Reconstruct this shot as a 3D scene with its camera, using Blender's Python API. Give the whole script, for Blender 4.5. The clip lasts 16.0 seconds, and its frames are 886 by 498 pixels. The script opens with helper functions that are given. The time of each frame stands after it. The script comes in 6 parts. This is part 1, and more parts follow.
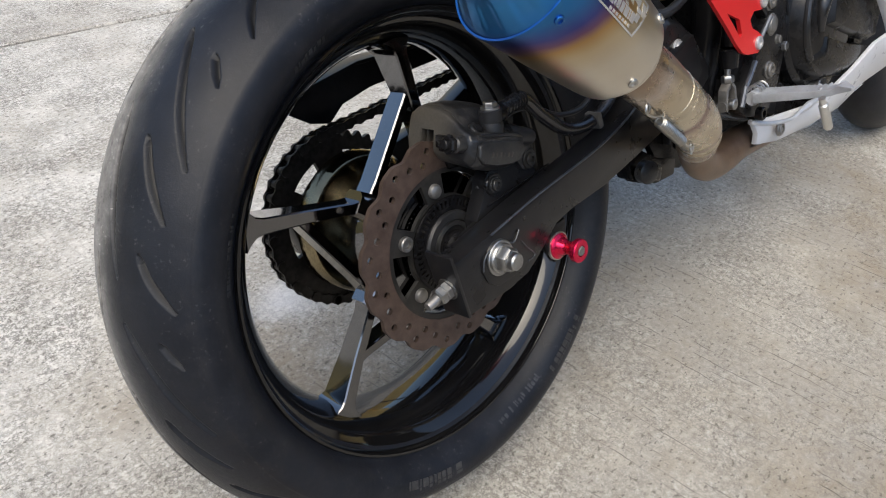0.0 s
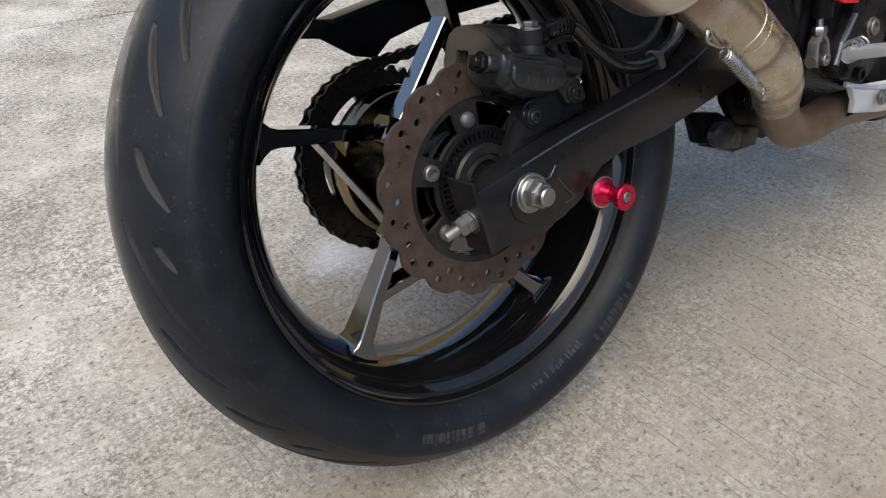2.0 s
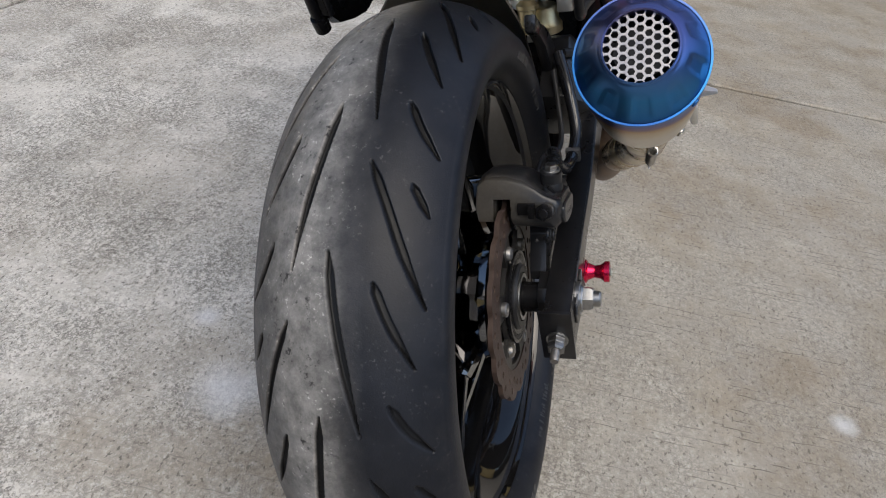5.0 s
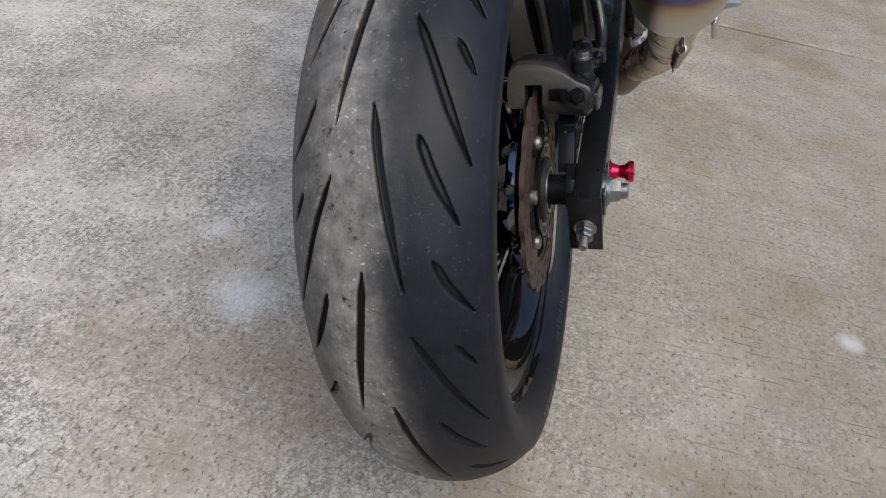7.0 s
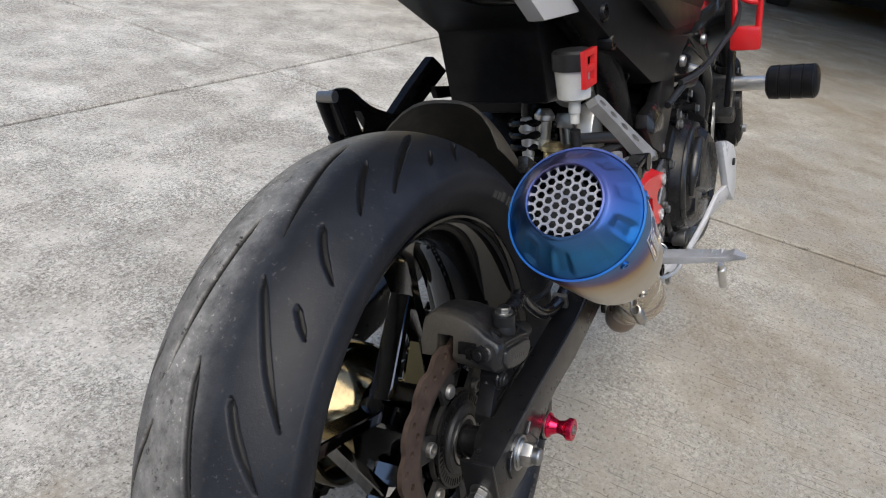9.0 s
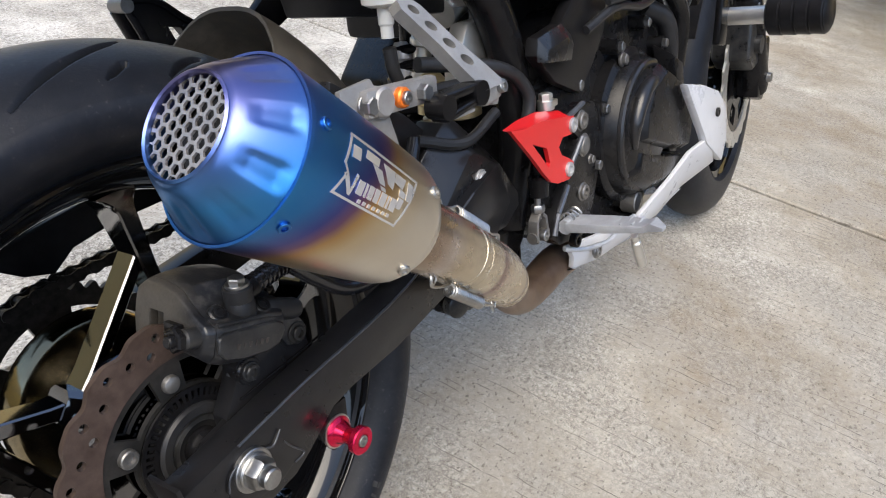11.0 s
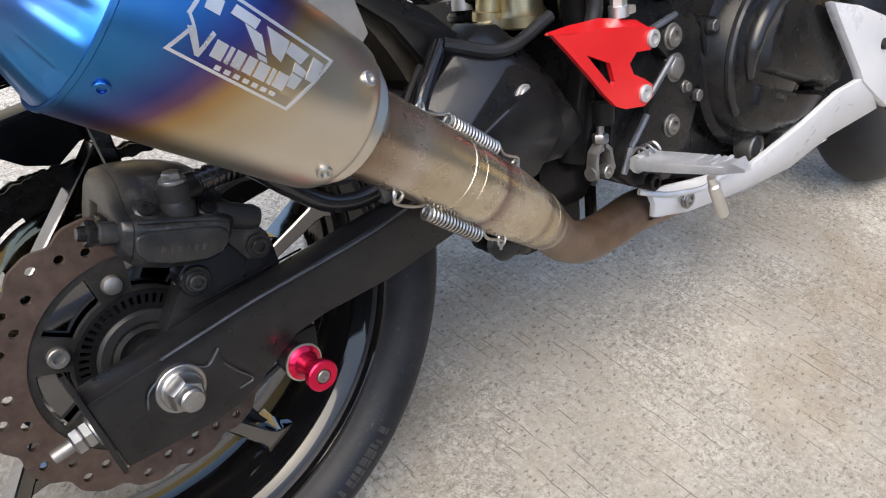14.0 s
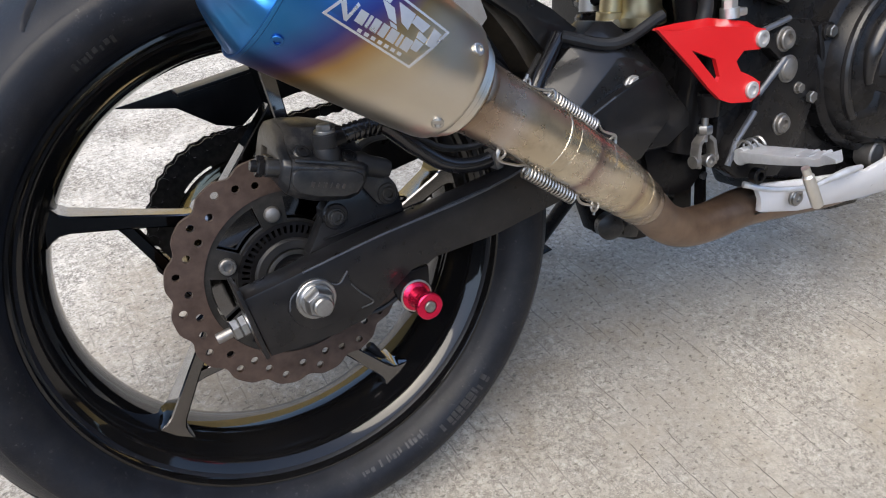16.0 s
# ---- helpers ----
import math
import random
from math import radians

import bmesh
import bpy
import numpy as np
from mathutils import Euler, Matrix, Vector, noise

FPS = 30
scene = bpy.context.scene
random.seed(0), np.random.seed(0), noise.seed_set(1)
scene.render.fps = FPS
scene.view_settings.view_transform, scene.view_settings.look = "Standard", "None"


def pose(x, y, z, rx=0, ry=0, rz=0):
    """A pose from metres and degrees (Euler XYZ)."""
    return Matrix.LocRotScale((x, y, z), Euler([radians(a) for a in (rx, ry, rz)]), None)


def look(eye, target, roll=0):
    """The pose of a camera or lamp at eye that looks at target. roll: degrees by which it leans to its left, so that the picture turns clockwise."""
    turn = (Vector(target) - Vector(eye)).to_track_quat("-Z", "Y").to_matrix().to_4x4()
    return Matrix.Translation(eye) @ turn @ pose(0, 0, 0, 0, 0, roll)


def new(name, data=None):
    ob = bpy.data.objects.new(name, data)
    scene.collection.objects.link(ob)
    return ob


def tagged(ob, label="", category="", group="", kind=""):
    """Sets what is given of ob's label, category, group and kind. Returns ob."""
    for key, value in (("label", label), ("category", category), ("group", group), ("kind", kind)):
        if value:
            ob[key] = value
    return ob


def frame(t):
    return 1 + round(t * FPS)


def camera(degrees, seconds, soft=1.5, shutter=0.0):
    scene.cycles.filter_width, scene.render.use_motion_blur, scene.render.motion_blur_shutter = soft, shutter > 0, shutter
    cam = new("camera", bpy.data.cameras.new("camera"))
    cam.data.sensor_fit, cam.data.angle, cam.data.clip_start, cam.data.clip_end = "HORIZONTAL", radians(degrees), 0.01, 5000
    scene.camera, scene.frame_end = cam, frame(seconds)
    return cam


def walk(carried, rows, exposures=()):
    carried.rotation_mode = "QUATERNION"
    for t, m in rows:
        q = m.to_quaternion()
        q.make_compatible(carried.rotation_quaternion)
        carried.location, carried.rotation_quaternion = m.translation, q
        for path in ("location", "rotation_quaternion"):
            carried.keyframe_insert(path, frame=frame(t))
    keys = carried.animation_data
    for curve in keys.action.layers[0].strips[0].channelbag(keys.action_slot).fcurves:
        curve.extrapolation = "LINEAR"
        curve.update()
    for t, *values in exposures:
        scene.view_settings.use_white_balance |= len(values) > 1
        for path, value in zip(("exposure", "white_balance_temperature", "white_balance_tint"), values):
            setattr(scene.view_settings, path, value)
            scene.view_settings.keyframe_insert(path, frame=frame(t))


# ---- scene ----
# camera: carried by hand round the rear wheel
cam = camera(61.66, 16.0, 1.1)
ROWS = [
    (0.0, -0.4495, -0.4295, 0.7702, 53.589, -1.421, -45.732),
    (0.5, -0.444, -0.4288, 0.7808, 54.097, -1.575, -46.133),
    (1.0, -0.4302, -0.4338, 0.7884, 54.455, -1.049, -44.023),
    (1.5, -0.4138, -0.4515, 0.7525, 53.801, -0.951, -39.653),
    (2.0, -0.3971, -0.477, 0.683, 54.325, -0.203, -37.125),
    (2.5, -0.4065, -0.4537, 0.7082, 53.341, 0.098, -42.365),
    (3.0, -0.5115, -0.3285, 0.7641, 52.131, -1.618, -50.121),
    (3.5, -0.6, -0.2282, 0.8179, 51.728, -3.326, -57.999),
    (4.0, -0.6153, -0.1813, 0.8587, 51.775, -4.71, -65.018),
    (4.2, -0.6203, -0.1491, 0.8507, 52.535, -4.956, -67.636),
    (6.3, -0.6668, 0.0224, 0.8277, 51.29, -8.472, -79.789),
    (6.5, -0.6765, 0.0204, 0.8082, 50.681, -8.366, -79.07),
    (7.0, -0.687, -0.0206, 0.7713, 50.662, -7.435, -75.554),
    (7.5, -0.6211, -0.1155, 0.8373, 54.18, -6.707, -69.371),
    (8.0, -0.5912, -0.1801, 0.9057, 60.335, -7.231, -64.559),
    (8.2, -0.5892, -0.1923, 0.9124, 61.551, -7.204, -63.492),
    (10.3, -0.3754, -0.2104, 0.7711, 57.181, -8.456, -59.006),
    (10.5, -0.3331, -0.2606, 0.787, 57.027, -7.891, -57.585),
    (11.0, -0.2592, -0.3707, 0.8063, 56.777, -6.97, -55.027),
    (11.5, -0.2356, -0.414, 0.7807, 56.031, -6.474, -53.636),
    (12.0, -0.219, -0.4317, 0.7694, 55.55, -6.046, -52.781),
    (12.5, -0.2137, -0.4402, 0.7693, 55.217, -5.448, -51.729),
    (13.0, -0.2288, -0.4374, 0.767, 54.434, -5.007, -50.144),
    (13.5, -0.1823, -0.4395, 0.7464, 53.174, -4.268, -46.635),
    (14.0, -0.1036, -0.4447, 0.7391, 52.3, -3.08, -40.655),
    (14.5, -0.092, -0.5196, 0.7777, 52.987, -1.503, -34.179),
    (15.0, -0.1234, -0.6372, 0.8068, 54.129, -0.215, -29.169),
    (15.5, -0.1319, -0.6038, 0.7708, 53.286, 0.871, -27.232),
    (16.0, -0.1361, -0.556, 0.7554, 53.423, -0.132, -28.541),
]
# stops by which the film camera brightens or darkens its picture
EXPOSURES = [(0.0, 1.15, 6550, 7), (2.0, 1.0, 6650, 8), (2.5, 0.92, 6600, 8), (3.0, 0.98, 6500, 7), (3.5, 0.83, 6450, 8), (6.5, 0.72, 6500, 8), (8.0, 0.76, 6420, 7), (10.5, 1.34, 6460, 8), (12.5, 1.42, 6560, 9), (14.0, 1.5, 6620, 9), (15.0, 1.48, 6560, 9), (16.0, 1.37, 6490, 9)]
walk(cam, [(t, pose(x, y, z, rx, ry, rz)) for t, x, y, z, rx, ry, rz in ROWS], EXPOSURES)

# ---- light: open shade under a bright sky ----
world = bpy.data.worlds.new("sky")
scene.world = world
world.use_nodes = True
wn = world.node_tree.nodes
wl = world.node_tree.links
sky = wn.new("ShaderNodeTexSky")
sky.sky_type, sky.sun_disc = "NISHITA", False
sky.sun_elevation, sky.sun_rotation = radians(59), radians(236)
sky.air_density, sky.dust_density, sky.ozone_density = 1.0, 2.0, 2.0
wn["Background"].inputs["Strength"].default_value = 0.14
wl.new(sky.outputs["Color"], wn["Background"].inputs["Color"])
sun = new("sun", bpy.data.lights.new("sun", "SUN"))
sun.data.energy, sun.data.angle, sun.data.color = 1.35, radians(52), (1.0, 0.89, 0.72)
SUN_DIR = Vector((-0.43, -0.27, 0.83))
sun.matrix_world = look(SUN_DIR * 10, (0, 0, 0))
scene.view_settings.exposure = 1.30
scene.view_settings.use_white_balance = True
scene.view_settings.white_balance_temperature = 6900

# ---- materials ----
def nodes_of(name):
    m = bpy.data.materials.new(name)
    m.use_nodes = True
    return m, m.node_tree.nodes, m.node_tree.links, m.node_tree.nodes["Principled BSDF"]


def rgba(c):
    return (*c, 1.0)


def noise_tex(n, l, scale, detail=4.0, rough=0.55, vec=None):
    t = n.new("ShaderNodeTexNoise")
    t.inputs["Scale"].default_value, t.inputs["Detail"].default_value, t.inputs["Roughness"].default_value = scale, detail, rough
    if vec is not None:
        l.new(vec, t.inputs["Vector"])
    return t.outputs["Fac"]


def ramp(n, l, fac, stops):
    r = n.new("ShaderNodeValToRGB")
    e = r.color_ramp.elements
    full = [(p, rgba(c) if isinstance(c, tuple) else (c, c, c, 1)) for p, c in stops]
    e[0].position, e[0].color = full[0]
    e[1].position, e[1].color = full[-1]
    for p, c in full[1:-1]:
        e.new(p).color = c
    l.new(fac, r.inputs["Fac"])
    return r.outputs["Color"]


def mixed(n, l, fac, a, b, mode="MIX"):
    x = n.new("ShaderNodeMix")
    x.data_type, x.blend_type = "RGBA", mode
    for sock, v in ((x.inputs[0], fac), (x.inputs[6], a), (x.inputs[7], b)):
        if isinstance(v, bpy.types.NodeSocket):
            l.new(v, sock)
        elif isinstance(v, tuple):
            sock.default_value = rgba(v)
        else:
            sock.default_value = v
    return x.outputs[2]


def maths(n, l, op, a, b=0.0, c=0.0):
    x = n.new("ShaderNodeMath")
    x.operation = op
    for sock, v in zip(x.inputs, (a, b, c)):
        if isinstance(v, bpy.types.NodeSocket):
            l.new(v, sock)
        else:
            sock.default_value = v
    return x.outputs[0]


def bumped(n, l, b, height, strength, distance):
    k = n.new("ShaderNodeBump")
    k.inputs["Strength"].default_value, k.inputs["Distance"].default_value = strength, distance
    l.new(height, k.inputs["Height"])
    l.new(k.outputs["Normal"], b.inputs["Normal"])


def surface(name, c1, c2, rough, metal=0.0, fine=220.0, coarse=22.0, rvar=0.12, bump=0.15, coat=0.0, dirt=None, dirt_amount=0.0, spec=0.5):
    """Two-scale procedural surface: fine grain, coarse patches, uneven gloss and optional dust."""
    m, n, l, b = nodes_of(name)
    vec = n.new("ShaderNodeTexCoord").outputs["Object"]
    f = noise_tex(n, l, fine, 5.0, 0.6, vec)
    g = noise_tex(n, l, coarse, 4.0, 0.6, vec)
    col = mixed(n, l, ramp(n, l, g, [(0.3, 0.0), (0.7, 1.0)]), c1, c2)
    rg = maths(n, l, "MULTIPLY_ADD", g, rvar * 2, rough - rvar)
    if dirt is not None:
        d = noise_tex(n, l, 48.0, 6.0, 0.7, vec)
        fac = maths(n, l, "MULTIPLY", ramp(n, l, d, [(0.42, 0.0), (0.75, 1.0)]), dirt_amount)
        col = mixed(n, l, fac, col, dirt)
        rg = maths(n, l, "MULTIPLY_ADD", fac, 0.35, rg)
    l.new(col, b.inputs["Base Color"])
    l.new(rg, b.inputs["Roughness"])
    b.inputs["Metallic"].default_value = metal
    b.inputs["Specular IOR Level"].default_value = spec
    b.inputs["Coat Weight"].default_value, b.inputs["Coat Roughness"].default_value = coat, 0.04
    bumped(n, l, b, f, bump, 0.0006)
    return m


DUST = (0.24, 0.21, 0.18)
GLOSS = surface("black_gloss_paint", (0.004, 0.004, 0.0045), (0.007, 0.007, 0.0075), 0.08, coarse=14, rvar=0.05, bump=0.015, coat=0.8, dirt=DUST, dirt_amount=0.015)
RIM_BLACK = surface("black_rim_paint", (0.003, 0.003, 0.0034), (0.005, 0.005, 0.0055), 0.06, coarse=14, rvar=0.03, bump=0.012, dirt=DUST, dirt_amount=0.012, spec=0.5)
SPOKE_BLACK = surface("black_wheel_gloss", (0.115, 0.115, 0.12), (0.15, 0.15, 0.155), 0.08, metal=1.0, coarse=14, rvar=0.03, bump=0.012, coat=0.6, dirt=DUST, dirt_amount=0.012)
# hub is black gloss; its gold reflection is put into this base colour
HUB_GOLD_GLINT = surface("gold_reflection_on_black", (0.19, 0.155, 0.09), (0.27, 0.22, 0.13), 0.10, metal=1.0, coarse=24, rvar=0.08, bump=0.05, dirt=(0.05, 0.045, 0.04), dirt_amount=0.5)
ARM_BLACK = surface("black_swingarm_paint", (0.006, 0.006, 0.007), (0.010, 0.010, 0.011), 0.30, coarse=30, bump=0.05, dirt=DUST, dirt_amount=0.03, spec=0.26, coat=0.15)
SATIN = surface("satin_black_steel", (0.004, 0.004, 0.0045), (0.007, 0.007, 0.008), 0.22, coarse=30, bump=0.06, dirt=DUST, dirt_amount=0.02, spec=0.16)
PLASTIC = surface("black_plastic", (0.004, 0.004, 0.0046), (0.009, 0.009, 0.010), 0.33, fine=500, coarse=25, bump=0.2, dirt=DUST, dirt_amount=0.03, spec=0.15)
ENGINE = surface("black_engine_casting", (0.004, 0.004, 0.0045), (0.009, 0.009, 0.010), 0.27, fine=420, coarse=28, bump=0.25, dirt=DUST, dirt_amount=0.035, spec=0.22)
CAST = surface("grey_black_caliper_casting", (0.007, 0.0075, 0.009), (0.014, 0.015, 0.017), 0.30, fine=380, coarse=45, bump=0.4, dirt=(0.26, 0.24, 0.21), dirt_amount=0.12, spec=0.32, coat=0.10)
CAST_MARK = surface("worn_raised_letters", (0.020, 0.017, 0.016), (0.045, 0.034, 0.030), 0.35, fine=380, coarse=38, bump=0.3)
DISC = surface("brown_brake_disc", (0.036, 0.023, 0.018), (0.074, 0.051, 0.041), 0.55, metal=0.15, fine=700, coarse=70, bump=0.4, spec=0.3)
CARRIER = surface("dark_carrier_metal", (0.011, 0.011, 0.011), (0.022, 0.021, 0.020), 0.38, metal=0.15, coarse=60, bump=0.3, dirt=DUST, dirt_amount=0.08, spec=0.22)
STEEL = surface("zinc_plated_steel", (0.27, 0.27, 0.268), (0.40, 0.40, 0.395), 0.36, metal=1.0, coarse=90, rvar=0.1, bump=0.12, dirt=(0.25, 0.23, 0.2), dirt_amount=0.25)
SPRING_STEEL = surface("bright_spring_steel", (0.40, 0.385, 0.36), (0.54, 0.52, 0.49), 0.36, metal=1.0, coarse=90, bump=0.05)
SILVER = surface("silver_cast_aluminium", (0.36, 0.36, 0.365), (0.48, 0.48, 0.485), 0.36, metal=0.5, fine=500, coarse=40, bump=0.35, dirt=(0.3, 0.27, 0.23), dirt_amount=0.25)
PEG = surface("grey_blue_cast_alloy", (0.46, 0.48, 0.51), (0.60, 0.62, 0.65), 0.40, metal=0.5, fine=500, coarse=60, bump=0.3, dirt=(0.25, 0.23, 0.2), dirt_amount=0.2)
ALU = surface("brushed_aluminium", (0.62, 0.61, 0.58), (0.72, 0.71, 0.68), 0.35, metal=0.9, fine=600, coarse=50, bump=0.2)
CHAIN = surface("oily_chain_steel", (0.012, 0.011, 0.0105), (0.032, 0.029, 0.026), 0.38, metal=0.6, coarse=120, bump=0.3, spec=0.2)
RED = surface("red_painted_plastic", (0.50, 0.009, 0.012), (0.57, 0.013, 0.016), 0.35, fine=300, coarse=20, bump=0.06, coat=0.3)
RED_ANO = surface("red_anodised_aluminium", (0.55, 0.01, 0.05), (0.68, 0.02, 0.08), 0.22, metal=0.85, coarse=60, bump=0.05)
WHITE = surface("white_cowl_paint", (0.52, 0.53, 0.56), (0.58, 0.588, 0.61), 0.28, coarse=16, rvar=0.06, bump=0.03, coat=0.4, dirt=(0.5, 0.46, 0.4), dirt_amount=0.12)
LIGHT_GREY = surface("silver_grey_paint", (0.55, 0.53, 0.51), (0.60, 0.58, 0.56), 0.35, metal=0.3, coarse=16, bump=0.04, coat=0.4)
CLEAR_GREY = surface("cloudy_plastic", (0.62, 0.60, 0.55), (0.70, 0.68, 0.62), 0.35, coarse=50, bump=0.1)
ORANGE = surface("orange_anodised_washer", (0.75, 0.16, 0.02), (0.85, 0.22, 0.03), 0.3, metal=0.4, coarse=60, bump=0.1)
RUBBER = surface("hose_rubber", (0.013, 0.013, 0.014), (0.022, 0.022, 0.023), 0.4, coarse=60, bump=0.1, spec=0.26)
HOSE = surface("glossy_hose_rubber", (0.008, 0.008, 0.009), (0.013, 0.013, 0.015), 0.24, coarse=60, bump=0.06, spec=0.5, coat=0.3)
PLATE = surface("white_reflective_plate", (0.72, 0.74, 0.80), (0.78, 0.80, 0.85), 0.3, coarse=30, bump=0.05)
INK = surface("dark_blue_grey_ink", (0.06, 0.08, 0.11), (0.09, 0.11, 0.14), 0.4, coarse=30, bump=0.05)
BRASS = surface("yellowed_zinc", (0.55, 0.45, 0.25), (0.65, 0.55, 0.33), 0.35, metal=0.8, coarse=60, bump=0.2)
HEADER = surface("brown_header_steel", (0.13, 0.085, 0.06), (0.24, 0.165, 0.115), 0.42, metal=0.7, coarse=28, fine=260, bump=0.2)
MESH = surface("dull_mesh_steel", (0.30, 0.29, 0.30), (0.42, 0.40, 0.39), 0.40, metal=0.7, coarse=80, bump=0.1)
DECAL = surface("silver_decal_film", (0.55, 0.55, 0.56), (0.68, 0.68, 0.69), 0.30, metal=0.75, coarse=40, bump=0.05)
DARKVOID = surface("outlet_depth_black", (0.01, 0.01, 0.01), (0.02, 0.02, 0.02), 0.7, coarse=40)
CAR_PAINT = surface("dark_car_paint", (0.015, 0.015, 0.018), (0.02, 0.02, 0.024), 0.25, coarse=5, bump=0.02, coat=0.8)
DUSTY = surface("dust_caked_plastic", (0.030, 0.026, 0.021), (0.062, 0.053, 0.041), 0.55, fine=300, coarse=18, bump=0.25, dirt=(0.14, 0.12, 0.09), dirt_amount=0.45, spec=0.3)
OLD_ZINC = surface("dull_zinc_bolt", (0.17, 0.165, 0.155), (0.26, 0.25, 0.24), 0.42, metal=0.8, coarse=90, bump=0.2, dirt=DUST, dirt_amount=0.3)
BEVEL = surface("machined_grey_bevel", (0.10, 0.108, 0.125), (0.15, 0.158, 0.175), 0.34, metal=0.6, coarse=60, bump=0.1)
EDGE = surface("worn_edge_and_highlight", (0.05, 0.053, 0.06), (0.085, 0.09, 0.10), 0.36, metal=0.6, coarse=60, bump=0.1)
COVER = surface("satin_black_cover", (0.008, 0.008, 0.009), (0.013, 0.013, 0.014), 0.28, fine=500, coarse=25, rvar=0.06, bump=0.08, spec=0.35, coat=0.3, dirt=DUST, dirt_amount=0.03)
CAST_GREY = surface("dull_cast_aluminium", (0.27, 0.26, 0.25), (0.37, 0.36, 0.345), 0.48, metal=0.6, fine=500, coarse=40, bump=0.4, dirt=(0.25, 0.22, 0.18), dirt_amount=0.3)
GLASS = surface("dark_car_glass", (0.01, 0.012, 0.014), (0.015, 0.017, 0.02), 0.08, coarse=5, bump=0.0, coat=0.5)



def tan_end_casting():
    """Black casting with dusty grey specks; a tan sheen is painted on its inner end."""
    m, n, l, b = nodes_of("tan_sheen_casting")
    vec = n.new("ShaderNodeTexCoord").outputs["Object"]
    sep = n.new("ShaderNodeSeparateXYZ")
    l.new(vec, sep.inputs[0])
    blot = noise_tex(n, l, 60.0, 5.0, 0.65, vec)
    fine = noise_tex(n, l, 380.0, 5.0, 0.6, vec)
    wob = maths(n, l, "MULTIPLY_ADD", maths(n, l, "SUBTRACT", blot, 0.5), 0.020, sep.outputs["Y"])
    inner = ramp(n, l, maths(n, l, "MULTIPLY_ADD", wob, 20.0, 2.6), [(0.05, 0.0), (0.55, 1.0)])
    away = maths(n, l, "MULTIPLY_ADD", maths(n, l, "SUBTRACT", blot, 0.5), 0.016, sep.outputs["X"])
    end = ramp(n, l, maths(n, l, "MULTIPLY", away, 20.0), [(0.14, 1.0), (0.50, 0.10), (0.9, 0.05)])
    tan_layer = maths(n, l, "MULTIPLY", maths(n, l, "MULTIPLY", inner, end), maths(n, l, "MULTIPLY_ADD", blot, 0.7, 0.6))
    speck = ramp(n, l, noise_tex(n, l, 90.0, 5.0, 0.7, vec), [(0.50, 0.0), (0.70, 0.45)])
    base = mixed(n, l, blot, (0.006, 0.0065, 0.008), (0.014, 0.015, 0.0175))
    col = mixed(n, l, tan_layer, mixed(n, l, speck, base, (0.11, 0.10, 0.09)), mixed(n, l, fine, (0.032, 0.029, 0.025), (0.068, 0.061, 0.051)))
    l.new(col, b.inputs["Base Color"])
    l.new(maths(n, l, "MULTIPLY_ADD", tan_layer, 0.25, maths(n, l, "MULTIPLY_ADD", blot, 0.25, 0.22)), b.inputs["Roughness"])
    b.inputs["Specular IOR Level"].default_value = 0.36
    b.inputs["Coat Weight"].default_value, b.inputs["Coat Roughness"].default_value = 0.20, 0.20
    bumped(n, l, b, fine, 0.3, 0.0006)
    return m


CALIPER = tan_end_casting()

# titanium can, heat-tinted blue towards its outlet
CAN_AXIS = Vector((0.797, 0.015, -0.604)).normalized()
CAN_BASE = Vector((-0.027, -0.221, 0.277))


def titanium():
    m, n, l, b = nodes_of("heat_tinted_titanium")
    vec = n.new("ShaderNodeTexCoord").outputs["Object"]
    sub = n.new("ShaderNodeVectorMath")
    sub.operation = "SUBTRACT"
    l.new(vec, sub.inputs[0])
    sub.inputs[1].default_value = CAN_BASE
    dot = n.new("ShaderNodeVectorMath")
    dot.operation = "DOT_PRODUCT"
    l.new(sub.outputs["Vector"], dot.inputs[0])
    dot.inputs[1].default_value = CAN_AXIS - Vector((0.604, 0.0, 0.797)) * 0.65
    wob = noise_tex(n, l, 9.0, 3.0, 0.5, vec)
    s = maths(n, l, "MULTIPLY_ADD", wob, 0.035, dot.outputs["Value"])
    s = maths(n, l, "MULTIPLY_ADD", s, 4.2, 0.09)
    col = ramp(n, l, s, [(0.0, (0.19, 0.16, 0.33)), (0.10, (0.13, 0.15, 0.37)), (0.19, (0.068, 0.18, 0.45)), (0.29, (0.03, 0.22, 0.53)), (0.40, (0.02, 0.17, 0.47)), (0.50, (0.05, 0.06, 0.27)), (0.55, (0.17, 0.08, 0.17)), (0.60, (0.46, 0.28, 0.10)), (0.68, (0.56, 0.46, 0.30)), (0.80, (0.63, 0.58, 0.49)), (1.0, (0.68, 0.64, 0.57))])
    g = noise_tex(n, l, 40.0, 5.0, 0.6, vec)
    col = mixed(n, l, maths(n, l, "MULTIPLY", g, 0.14), col, (0.34, 0.32, 0.31))
    l.new(col, b.inputs["Base Color"])
    b.inputs["Metallic"].default_value = 1.0
    l.new(maths(n, l, "MULTIPLY_ADD", g, 0.16, 0.27), b.inputs["Roughness"])
    bumped(n, l, b, noise_tex(n, l, 400.0, 3.0, 0.5, vec), 0.05, 0.0004)
    return m


TITAN = titanium()


